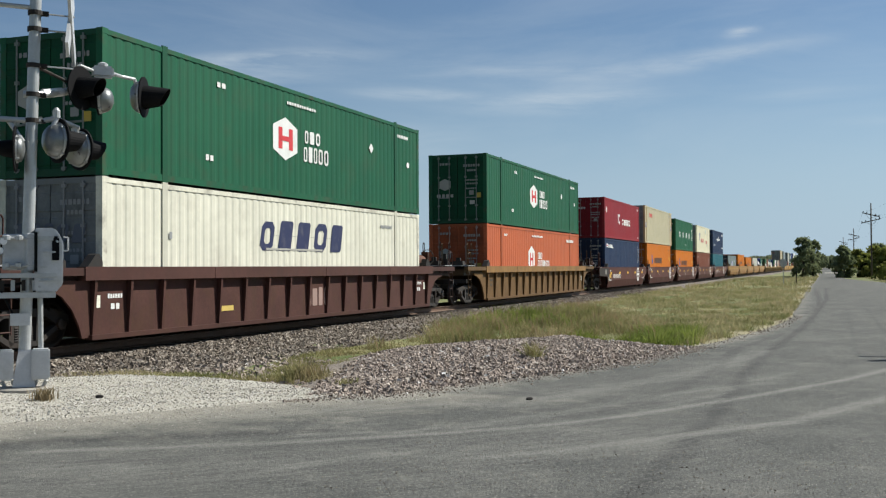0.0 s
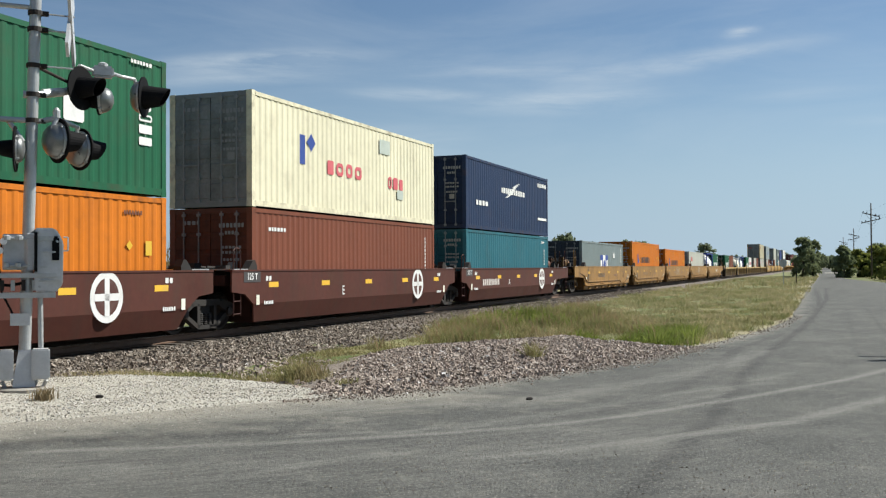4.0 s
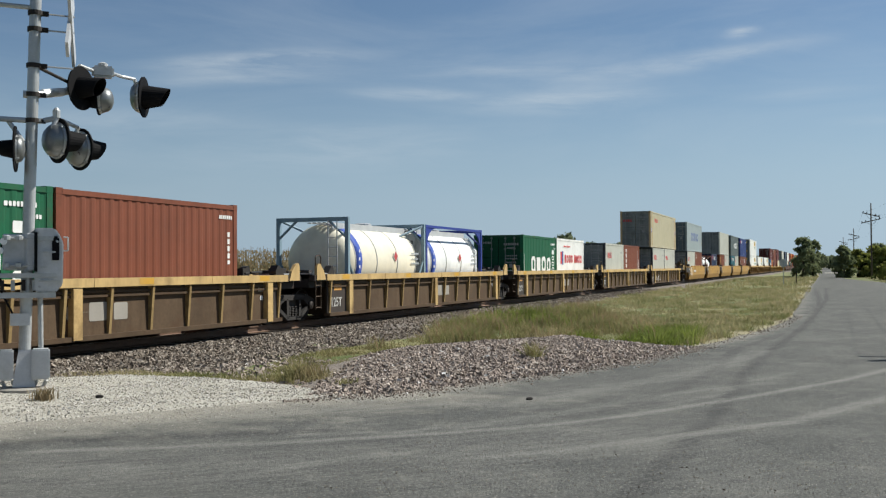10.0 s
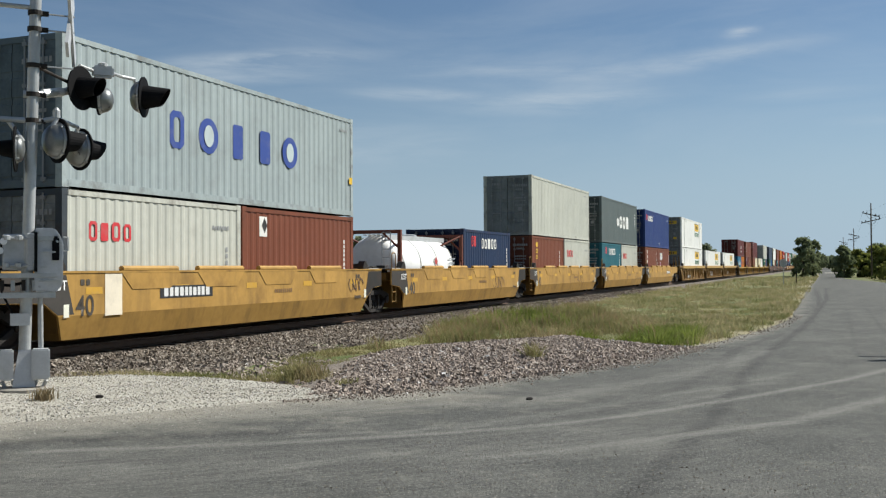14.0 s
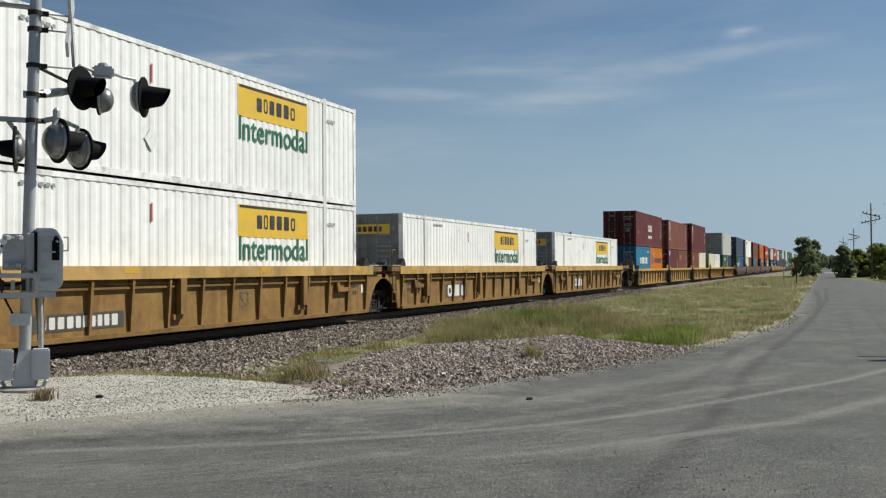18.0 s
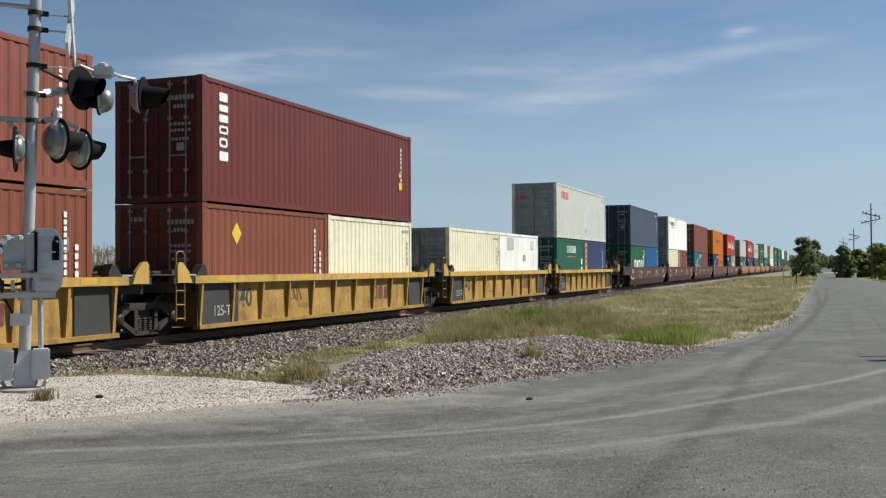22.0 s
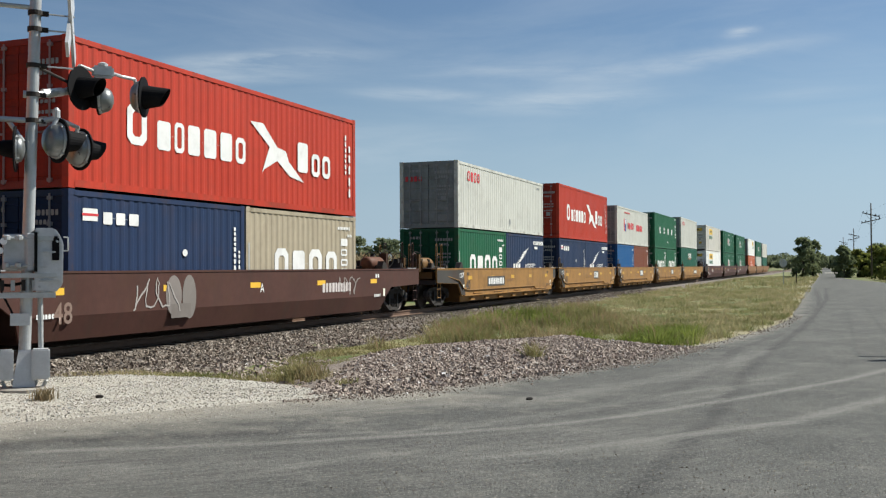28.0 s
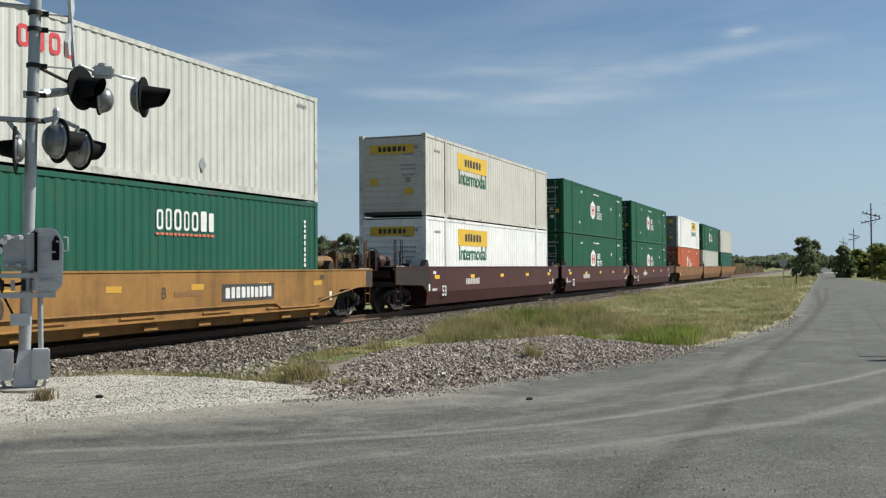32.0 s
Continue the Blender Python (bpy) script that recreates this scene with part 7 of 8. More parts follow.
def stones(name, label, spots, height, lo, hi, mat, seed):
    rng = np.random.RandomState(seed)
    n = len(spots)
    base = np.array([(-1, -1, -0.7), (1, -1, -0.7), (1, 1, -0.7), (-1, 1, -0.7), (-0.75, -0.75, 0.75), (0.75, -0.75, 0.75), (0.75, 0.75, 0.75), (-0.75, 0.75, 0.75)], float)
    size = lo + (hi - lo) * rng.rand(n) ** 2.2
    v = base[None] * (1 + rng.uniform(-0.42, 0.35, (n, 8, 3)))
    v *= (size[:, None, None] * 0.5) * rng.uniform(0.65, 1.35, (n, 1, 3))
    q = rng.normal(size=(n, 4))
    q /= np.linalg.norm(q, axis=1)[:, None]
    w, x, y, z = q.T
    R = np.stack([1 - 2 * (y * y + z * z), 2 * (x * y - z * w), 2 * (x * z + y * w), 2 * (x * y + z * w), 1 - 2 * (x * x + z * z), 2 * (y * z - x * w), 2 * (x * z - y * w), 2 * (y * z + x * w), 1 - 2 * (x * x + y * y)], 1).reshape(n, 3, 3)
    v = np.einsum("nij,nkj->nki", R, v)
    at = np.array([(a, b, height(a, b)) for a, b in spots])
    at[:, 2] += size * 0.18
    v = (v + at[:, None]).reshape(-1, 3)
    faces = (np.array(STONE_FACES)[None] + np.arange(n)[:, None, None] * 8).reshape(-1, 4).tolist()
    return tagged(new(name, pieces_mesh(name, v, faces, mat)), label, "stones", kind="stuff")


def blades(name, label, spots, height, lo, hi, mat, seed, width=0.012, lean=0.5, category="grass"):
    rng = np.random.RandomState(seed)
    n = len(spots)
    at = np.array([(a, b, height(a, b) - 0.01) for a, b in spots])
    h = rng.uniform(lo, hi, n) * np.array([0.55 + 0.6 * clumpy(a, b) for a, b in spots])
    a = rng.uniform(0, math.tau, n)
    k = rng.uniform(0.1, 1.0, n) * lean * h
    tip = np.stack([np.cos(a) * k, np.sin(a) * k, h], 1)
    b = rng.uniform(0, math.tau, n)
    side = np.stack([np.cos(b), np.sin(b), np.zeros(n)], 1) * (width * rng.uniform(0.6, 1.5, n))[:, None]
    mid = tip * np.array([0.35, 0.35, 0.6])
    v = np.stack([at - side, at + side, at + mid + side * 0.8, at + mid - side * 0.8, at + tip], 1).reshape(-1, 3)
    faces = []
    for i in range(n):
        o = i * 5
        faces += [(o, o + 1, o + 2, o + 3), (o + 3, o + 2, o + 4)]
    return tagged(new(name, pieces_mesh(name, v, faces, mat)), label, category, kind="stuff")


GRAVEL_POLY = [(-16.0, 2.0), (-10.0, 6.2), (-8.2, 8.0), (-7.2, 9.2), (-6.0, 10.9), (-5.5, 11.5), (-6.2, 12.0), (-7.4, 12.5), (-8.9, 12.9), (-10.3, 12.8), (-11.3, 12.0), (-13.2, 10.4), (-16.0, 8.0)]
RUBBLE_POLY = [(-6.2, 11.0), (-5.2, 11.75), (-4.75, 12.75), (-4.25, 13.8), (-3.76, 15.0), (-3.1, 16.8), (-2.6, 19.2), (-2.5, 20.4), (-3.4, 20.5), (-4.4, 21.5), (-5.4, 22.9), (-6.1, 22.6), (-7.2, 20.5), (-8.2, 19.0), (-8.2, 17.3), (-7.7, 15.3), (-7.1, 13.7), (-6.7, 12.3)]


def edge_distance(x, y, poly):
    best = 9.0
    p = Vector((x, y))
    for a, b in zip(poly, poly[1:] + poly[:1]):
        a, b = Vector(a), Vector(b)
        t = max(0, min(1, (p - a).dot(b - a) / (b - a).length_squared))
        best = min(best, (p - a - (b - a) * t).length)
    return best


def mound(poly, top, slope):
    def f(x, y):
        e = edge_distance(x, y, poly) if inside(x, y, poly) else -edge_distance(x, y, poly)
        near = smooth01((edge_x(y) - x - 0.2) / 1.1)
        z = (1 - near) * 0.004 + near * max(land(x, y) + 0.02, -0.02) + top * smooth01(e / slope) + (vnoise(x, y, 0.9) * 0.05 + vnoise(x, y, 2.6) * 0.025) * smooth01(e / 0.6)
        return z + vnoise(x, y, 1.9) * 0.010 + vnoise(x, y, 5.0) * 0.006 - 0.03 * (1 - smooth01((e + 0.12) / 0.3)) - 0.06 * smooth01((-e - 0.1) / 0.35)
    return f


gravel_z = mound(GRAVEL_POLY, 0.015, 0.6)
rubble_z = mound(RUBBLE_POLY, 0.10, 1.4)


def patch(name, label, poly, zf, mat, step):
    xs = np.arange(min(p[0] for p in poly) - 0.3, max(p[0] for p in poly) + 0.3, step)
    ys = np.arange(min(p[1] for p in poly) - 0.3, max(p[1] for p in poly) + 0.3, step)
    def ragged(x, y):
        return inside(x, y, poly) or edge_distance(x, y, poly) < 0.45
    return tagged(new(name, grid_mesh(name, xs, ys, zf, mat, clip=ragged)), label, "gravel", kind="structure")


RUBBLEBED = ground_material("rubble_bed", [((0.189, 0.16, 0.135), 1, 0, 1), ((0.271, 0.234, 0.201), 16.0, 0.5, 0.62), ((0.0574, 0.0476, 0.0451), 19.0, 0.55, 0.66, 0.9)], bump=(1.0, 18.0))
patch("gravel_patch", "pale crushed limestone gravel beside the crossing", GRAVEL_POLY, gravel_z, LIME, 0.14)
patch("rubble_bank", "low bank of broken pinkish-grey stone beside the road", RUBBLE_POLY, rubble_z, RUBBLEBED, 0.14)

rg = random.Random(5)
stones("rubble_stones", "broken pinkish-grey and white stones on a low bank", sample(RUBBLE_POLY, 46000, rg, lambda x, y: smooth01(0.15 + edge_distance(x, y, RUBBLE_POLY) / 0.35)), rubble_z, 0.014, 0.058, RUBBLE, 1)
stones("gravel_stones", "pale limestone chips lying on the gravel", sample([p for p in GRAVEL_POLY if p[0] > -12.5], 17000, rg), gravel_z, 0.004, 0.022, LIMESTONE, 2)
SHOULDER = [(-13.15, 6.0), (-10.9, 11.5), (-9.9, 13.6), (-9.7, 18.0), (-9.9, 24.0), (-11.2, 45.0), (-11.6, 75.0), (-13.15, 75.0)]
stones("ballast_stones", "grey-brown track ballast on the shoulder of the bed", sample(SHOULDER, 30000, rg, lambda x, y: 1.0 if y < 26 else 0.35), lambda x, y: max(bed(x, y), land(x, y)), 0.024, 0.068, BALLAST, 3)
stones("spilled_stones", "scattered stones fallen between gravel and bank", sample([(-9.5, 12.6), (-6.5, 12.0), (-7.0, 15.5), (-9.8, 17.5), (-10.8, 14.0)], 1500, rg), lambda x, y: land(x, y), 0.03, 0.09, RUBBLE, 4)
stones("road_grit", "loose grit lying on the asphalt", sample([(-8.5, 7.4), (-3.0, 4.5), (1.5, 6.5), (1.0, 14.0), (-2.0, 17.0), (-4.4, 12.9), (-6.1, 10.3), (-7.6, 8.3)], 1800, rg), lambda x, y: road_z(x, y) - 0.002, 0.004, 0.013, BALLAST, 6)
for x, y, r in ((-3.42, 11.75, 0.030), (-8.6, 10.25, 0.035), (-6.0, 11.9, 0.045)):
    bm = bmesh.new()
    bmesh.ops.create_icosphere(bm, subdivisions=2, radius=r)
    for v in bm.verts:
        k = 1 + 0.45 * noise.noise(v.co * 22 + Vector((x, y, 0)))
        v.co = Vector((v.co.x * 1.5 * k, v.co.y * k, v.co.z * 0.75 * k))
    ob = new("clod", mesh_of("clod", bm, GRIME))
    ob.matrix_basis = pose(x, y, (road_z(x, y) if x > -4 else gravel_z(x, y) if x < -7 else rubble_z(x, y)) + r * 0.5, 0, 0, 40 * x)
    tagged(ob, "dark lump of earth lying on asphalt and gravel", "clod", "clods by the road")
fringe = [(edge_x(y) + rg.gauss(-0.10, 0.22), y) for y in [rg.uniform(10.6, 20.5) for i in range(5200)]]
stones("rubble_fringe", "fine crumbs of stone where the bank meets the asphalt", fringe, lambda x, y: max(0.0, road_z(x, y)), 0.006, 0.024, RUBBLE, 8)
chips = [(edge_x(y) + abs(rg.gauss(0.0, 0.45)), y) for y in [rg.uniform(5.4, 11.6) for i in range(3600)]]
stones("scattered_chips", "limestone chips carried onto the asphalt", chips, lambda x, y: road_z(x, y) - 0.002, 0.003, 0.014, LIMESTONE, 9)
coarse = [(rg.uniform(-3.6, 1.4), rg.uniform(5.9, 9.2)) for i in range(3600)]
stones("coarse_grit", "coarse grit worn out of the asphalt", coarse, lambda x, y: road_z(x, y) - 0.002, 0.003, 0.010, BALLAST, 10)
verge_line = [(edge_x(y) + rg.gauss(-0.08, 0.14), y) for y in [rg.uniform(12, 34) for i in range(1500)]]
stones("verge_stones", "small stones and crumbled asphalt along the road edge", verge_line, lambda x, y: 0.0, 0.008, 0.030, RUBBLE, 7)

# grass
def soft(poly, r):
    return lambda x, y: clumpy(x, y) * smooth01((edge_distance(x, y, poly) + 0.05) / r)


verge = [(-2.9, 19.7), (-2.2, 23.9), (-1.5, 28.9), (-1.2, 34.0), (-1.2, 80.0), (-11.6, 80.0), (-11.2, 45.0), (-9.5, 26.0), (-6.3, 22.0), (-4.9, 22.1)]
blades("mown_grass", "short dry mown grass on the verge", sample(verge, 56000, rg, lambda x, y: (1.0 if y < 36 else 0.4) * (0.12 + 0.88 * clumpy(x, y))), land, 0.04, 0.19, DRYGRASS, 11, 0.007, 1.5)
lumps = []
for cx, cy in sample(verge, 620, rg, lambda x, y: 1.0 if y < 45 else 0.5):
    size = rg.uniform(0.08, 0.30)
    lumps += [(cx + rg.gauss(0, size), cy + rg.gauss(0, size)) for i in range(44)]
lumps = [(x, y) for x, y in lumps if x < edge_x(y) - 0.25]
blades("hay_lumps", "lumps of mown hay and green tufts on the verge", lumps, land, 0.07, 0.24, DRYGRASS, 24, 0.009, 1.2)
tall = [(-8.3, 18.2), (-7.4, 20.4), (-6.2, 22.2), (-5.0, 22.4), (-3.8, 20.6), (-3.0, 20.6), (-2.7, 22.5), (-3.6, 26.0), (-5.6, 31.0), (-8.0, 38.0), (-10.8, 42.0), (-10.9, 30.0), (-9.9, 22.0), (-9.2, 18.0)]
blades("tall_grass", "tall unmown grass, olive and tan, behind the stone bank", sample(tall, 26000, rg, soft(tall, 1.0)), land, 0.08, 0.40, TALLGRASS, 12, 0.006, 1.3)
blades("grass_seed_heads", "loose reddish-tan seed heads over the tall grass", sample(tall, 2200, rg, soft(tall, 1.2)), land, 0.22, 0.52, SEEDHEAD, 19, 0.006, 1.0)
green = [(-5.6, 22.4), (-4.6, 21.2), (-3.2, 19.8), (-2.5, 20.9), (-2.6, 23.6), (-4.2, 25.6), (-6.2, 25.0)]
blades("green_grass", "fresh green patch of long grass beside the road", sample(green, 6500, rg, soft(green, 0.8)), land, 0.10, 0.36, GREENGRASS, 13, 0.008, 1.1)
weeds = [(-10.2, 25.0), (-8.6, 24.4), (-6.6, 26.5), (-6.2, 31.0), (-7.6, 34.5), (-9.8, 34.0)]
blades("green_weeds", "fresh green weeds in front of the track", sample(weeds, 1500, rg, soft(weeds, 1.2)), land, 0.15, 0.50, GREENGRASS, 14, 0.009, 1.0)
strip = [(-10.4, 13.3), (-8.4, 12.7), (-7.0, 12.9), (-7.1, 14.6), (-7.7, 17.5), (-8.6, 19.2), (-9.4, 18.6), (-9.2, 16.0), (-10.2, 14.4)]
blades("grass_strip", "thin dry grass between gravel and ballast", sample(strip, 6500, rg, soft(strip, 0.5)), land, 0.03, 0.13, TALLGRASS, 15, 0.006, 1.4)
hollow = [(-6.9, 13.2), (-6.9, 14.6), (-7.2, 16.5), (-7.4, 18.4), (-6.7, 20.4), (-5.6, 22.4), (-7.2, 24.0), (-9.9, 24.0), (-9.7, 17.0), (-9.4, 15.0), (-8.4, 14.0)]
blades("hollow_grass", "olive and straw grass in the hollow behind the stone bank", sample(hollow, 15000, rg, lambda x, y: 0.25 + 0.75 * clumpy(x, y)), land, 0.03, 0.11, TALLGRASS, 20, 0.006, 1.4)
weed_line = [(-12.0, 11.6), (-10.4, 12.5), (-9.0, 12.8), (-9.4, 13.9), (-11.4, 13.2)]
blades("sparse_weeds", "sparse weeds along the foot of the ballast", sample(weed_line, 2200, rg, soft(weed_line, 0.3)), land, 0.03, 0.12, DRYGRASS, 16, 0.006, 1.2)
far_verge = [(-1.4, 80.0), (-1.6, 160.0), (-11.8, 160.0), (-11.6, 80.0)]
blades("far_grass", "dry grass further along the verge", sample(far_verge, 9000, rg, clumpy), land, 0.08, 0.28, DRYGRASS, 17, 0.025, 1.2)
blades("verge_grass_opposite", "dry grass on the far side of the road", sample([(5.4, 60.0), (14.0, 60.0), (16.0, 140.0), (3.8, 140.0)], 6000, rg), land, 0.08, 0.25, DRYGRASS, 18, 0.03, 0.8)


def tuft(name, label, x, y, r, n, lo, hi, mat, seed, width=0.007):
    rr = random.Random(seed)
    spots = [(x + rr.gauss(0, r), y + rr.gauss(0, r)) for i in range(n)]
    ob = blades(name, label, spots, lambda a, b: max(land(a, b), 0.0) if name != "grass_tuft" else land(a, b), lo, hi, mat, seed, width, 0.8, "plant")
    return ob


tuft("weed", "tall pale green weed standing out of the grass", -7.6, 30.4, 0.36, 1100, 0.25, 0.66, TALLGRASS, 36, 0.012)
tuft("weed", "tall pale green weed standing out of the grass", -8.5, 29.6, 0.55, 600, 0.15, 0.46, GREENGRASS, 37, 0.010)
tuft("grass_tuft", "yellow-green tuft of grass at the gravel's edge", -7.45, 13.5, 0.15, 420, 0.12, 0.36, TALLGRASS, 31)
tuft("grass_tuft", "yellow-green tuft of grass at the gravel's edge", -8.3, 13.5, 0.30, 360, 0.06, 0.20, TALLGRASS, 32)
tuft("weed", "small green-brown weed growing among the stones", -4.72, 16.4, 0.07, 160, 0.12, 0.36, TALLGRASS, 33)
tuft("weed", "dry reddish weed at the foot of the signal", -9.12, 9.85, 0.07, 150, 0.06, 0.20, CORN, 34)
tuft("weed", "small green-brown weed growing among the stones", -6.2, 12.4, 0.10, 90, 0.06, 0.16, DRYGRASS, 35)

# ---------------------------------------------------------------- the track
track = thing("railway_track", "steel rails on dark timber sleepers in ballast", "track")
for s in (1, -1):
    bm = bmesh.new()
    prof = [(-0.07, -0.17), (0.07, -0.17), (0.07, -0.155), (0.012, -0.13), (0.010, -0.045), (0.036, -0.030), (0.036, -0.004), (0.028, 0.0), (-0.028, 0.0), (-0.036, -0.004), (-0.036, -0.030), (-0.010, -0.045), (-0.012, -0.13), (-0.07, -0.155)]
    prism(bm, [(TRACK_X + s * 0.755 + a, -760, RAIL_Z + b) for a, b in prof], [(TRACK_X + s * 0.755 + a, 1000, RAIL_Z + b) for a, b in prof])
    part("rail", mesh_of("rail", bm, RAILSTEEL), track, label="rust-brown rail with a bright head")
    part("rail_head", boxes_mesh("rail_head", [(TRACK_X + s * 0.755 - 0.026, TRACK_X + s * 0.755 + 0.026, -760, 1000, RAIL_Z - 0.001, RAIL_Z + 0.0015)], RAILHEAD), track)
tie = boxes_mesh("sleeper", [(-1.30, 1.30, -0.115, 0.115, -0.20, 0.0)], TIMBER)
rt = random.Random(8)
for i in range(110):
    part("sleeper", tie, track, pose(TRACK_X + rt.uniform(-0.05, 0.05), 6 + i * 0.5, RAIL_Z - 0.172, 0, 0, rt.uniform(-1, 1)))
bm = bmesh.new()
for i in list(range(-1500, 12)) + list(range(122, 700)):
    box(bm, TRACK_X - 1.3, TRACK_X + 1.3, i * 0.5 - 0.115, i * 0.5 + 0.115, RAIL_Z - 0.37, RAIL_Z - 0.172)
rest = part("sleeper", mesh_of("sleepers", bm, TIMBER), track)
rest["kind"] = "stuff"


# ---------------------------------------------------------------- the crossing signal
BASE = Vector((-10.018, 10.47, 0.06))
SR, SL = Vector((0.723, 0.690, 0)), Vector((-0.690, 0.723, 0))          # across and along the view of it
signal = thing("crossing_signal", "galvanised level crossing signal with flashing lights and gate mechanism", "signal", BASE)


def spart(name, bm, mat, label="", parent=None, smooth=False):
    bmesh.ops.translate(bm, verts=bm.verts, vec=-BASE)
    return part(name, mesh_of(name, bm, mat, smooth), parent or signal, label=label)


MT = BASE + SR * 0.152 + Vector((0, 0, 5.6))


def mast_at(z):
    return BASE + (MT - BASE) * ((z - BASE.z) / (MT.z - BASE.z))


def obox(bm, c, r, l, z, mat=0):
    """A box about c, of half sizes across, along and up."""
    c = Vector(c)
    ring = [c + SR * a * r + SL * b * l for a, b in ((-1, -1), (1, -1), (1, 1), (-1, 1))]
    prism(bm, [p - Vector((0, 0, z)) for p in ring], [p + Vector((0, 0, z)) for p in ring], mat)


bm = bmesh.new()
tube(bm, mast_at(0.10), mast_at(5.6), 0.078, 0.074, 20)
spart("mast", bm, GALV, "galvanised steel pole", smooth=False)
bm = bmesh.new()
lathe(bm, [(0.0, 0.36), (0.07, 0.36), (0.085, 0.33)], (BASE.x, BASE.y, -0.03), "z", 18)
spart("foundation", bm, CONCRETE, "round concrete foundation")
bm = bmesh.new()
prism(bm, [mast_at(0.06) + SR * 0.14 * a + SL * 0.14 * b for a, b in ((-1, -1), (1, -1), (1, 1), (-1, 1))], [mast_at(0.55) + SR * 0.075 * a + SL * 0.075 * b for a, b in ((-1, -1), (1, -1), (1, 1), (-1, 1))])
spart("junction_base", bm, ALU, "cast grey junction box base")
for a in (-1, 1):
    bm = bmesh.new()
    obox(bm, mast_at(0.36) + SR * (0.20 if a > 0 else 0.22) * a - SL * 0.10, 0.115 if a > 0 else 0.09, 0.10, 0.20)
    bmesh.ops.bevel(bm, geom=bm.edges[:], offset=0.02, segments=2, affect="EDGES")
    cover = spart("junction_cover", bm, ALU, "rounded grey terminal cover")
    bm = bmesh.new()
    for b in (-0.06, 0.06):
        tube(bm, mast_at(0.53) + SR * (0.21 * a + b) - SL * 0.1, mast_at(0.55) + SR * (0.21 * a + b) - SL * 0.1, 0.018, n=6)
    for b in (-0.05, 0.07):
        tube(bm, mast_at(0.14) + SR * (0.21 * a + b) - SL * 0.1, mast_at(0.05) + SR * (0.17 * a + b) - SL * 0.05, 0.025, n=8)
    spart("bolt", bm, GALV, parent=cover)
bm = bmesh.new()
pipe(bm, [mast_at(0.5) + SR * 0.20 + SL * 0.02, mast_at(1.28) + SR * 0.17 + SL * 0.02], 0.035, 10)
spart("conduit", bm, GALV)
bm = bmesh.new()
obox(bm, mast_at(0.95) - SL * 0.09 - SR * 0.07, 0.12, 0.01, 0.08)
spart("nameplate", bm, ALU, "small grey plate")

# gate mechanism
bm = bmesh.new()
ctr = mast_at(1.74) + SR * 0.245 - SL * 0.05
pr = [(-0.16, -0.42), (0.10, -0.44), (0.19, -0.33), (0.20, 0.22), (0.14, 0.36), (0.08, 0.42), (-0.16, 0.42)]
prism(bm, [ctr + SR * a + Vector((0, 0, b)) - SL * 0.13 for a, b in pr], [ctr + SR * a + Vector((0, 0, b)) + SL * 0.20 for a, b in pr])
bmesh.ops.bevel(bm, geom=bm.edges[:], offset=0.018, segments=2, affect="EDGES")
house = spart("gate_mechanism", bm, ALU, "grey cast gate mechanism housing")
bm = bmesh.new()
obox(bm, ctr + SR * 0.10 - SL * 0.14 + Vector((0, 0, 0.15)), 0.045, 0.012, 0.16)
spart("cover_plate", bm, BLACK, parent=house)
bm = bmesh.new()
obox(bm, ctr + SR * (-0.03) - SL * 0.145 + Vector((0, 0, 0.28)), 0.10, 0.014, 0.03)
spart("hinge", bm, GALV, parent=house)
bm = bmesh.new()
obox(bm, ctr + SR * 0.02 - SL * 0.145 + Vector((0, 0, -0.28)), 0.13, 0.012, 0.012)
spart("hinge", bm, GALV, parent=house)
bm = bmesh.new()
pipe(bm, [ctr + SR * 0.20 + Vector((0, 0, 0.30)), ctr + SR * 0.26 + Vector((0, 0, 0.30)), ctr + SR * 0.26 + Vector((0, 0, 0.12)), ctr + SR * 0.20 + Vector((0, 0, 0.12))], 0.010, 6)
spart("handle", bm, GALV, parent=house)
bm = bmesh.new()
obox(bm, mast_at(1.84) - SR * 0.16 + SL * 0.10, 0.15, 0.16, 0.24)
obox(bm, mast_at(1.84) + SR * 0.10 - SL * 0.02, 0.12, 0.10, 0.25)
bmesh.ops.bevel(bm, geom=bm.edges[:], offset=0.015, segments=1, affect="EDGES")
spart("gear_case", bm, ALU, "weathered grey gear case")
for z in (1.66, 2.02):
    bm = bmesh.new()
    pipe(bm, [mast_at(z) - SR * 0.26 - SL * 0.10, mast_at(z) + SR * 0.16 - SL * 0.10], 0.022, 8)
    for a in (-0.26, -0.11, 0.11):
        lathe(bm, [(-0.02, 0.045), (0.03, 0.045), (0.045, 0.02)], mast_at(z) + SR * a - SL * 0.12, "z", 8)
    spart("clamp", bm, GALV)
for z, hh in ((1.53, 0.03), (1.27, 0.035)):
    bm = bmesh.new()
    obox(bm, mast_at(z) - SR * 0.42 - SL * 0.17, 0.78, 0.02, hh)
    obox(bm, mast_at(z) - SR * 0.42 + SL * 0.17, 0.70, 0.02, hh)
    spart("counterweight_arm", bm, GALV, "steel counterweight arm")
bm = bmesh.new()
for i in range(4):
    obox(bm, mast_at(1.40) - SR * (0.92 - i * 0.16) + SL * 0.02, 0.055, 0.14, 0.09)
spart("counterweight", bm, GRIME)
bm = bmesh.new()
pipe(bm, [mast_at(1.46) + SR * 0.1, mast_at(1.40) - SR * 0.2 - SL * 0.05, mast_at(1.42) - SR * 0.5 - SL * 0.1], 0.02, 6)
pipe(bm, [mast_at(1.25) + SR * 0.02, mast_at(1.0) + SR * 0.02], 0.05, 8)
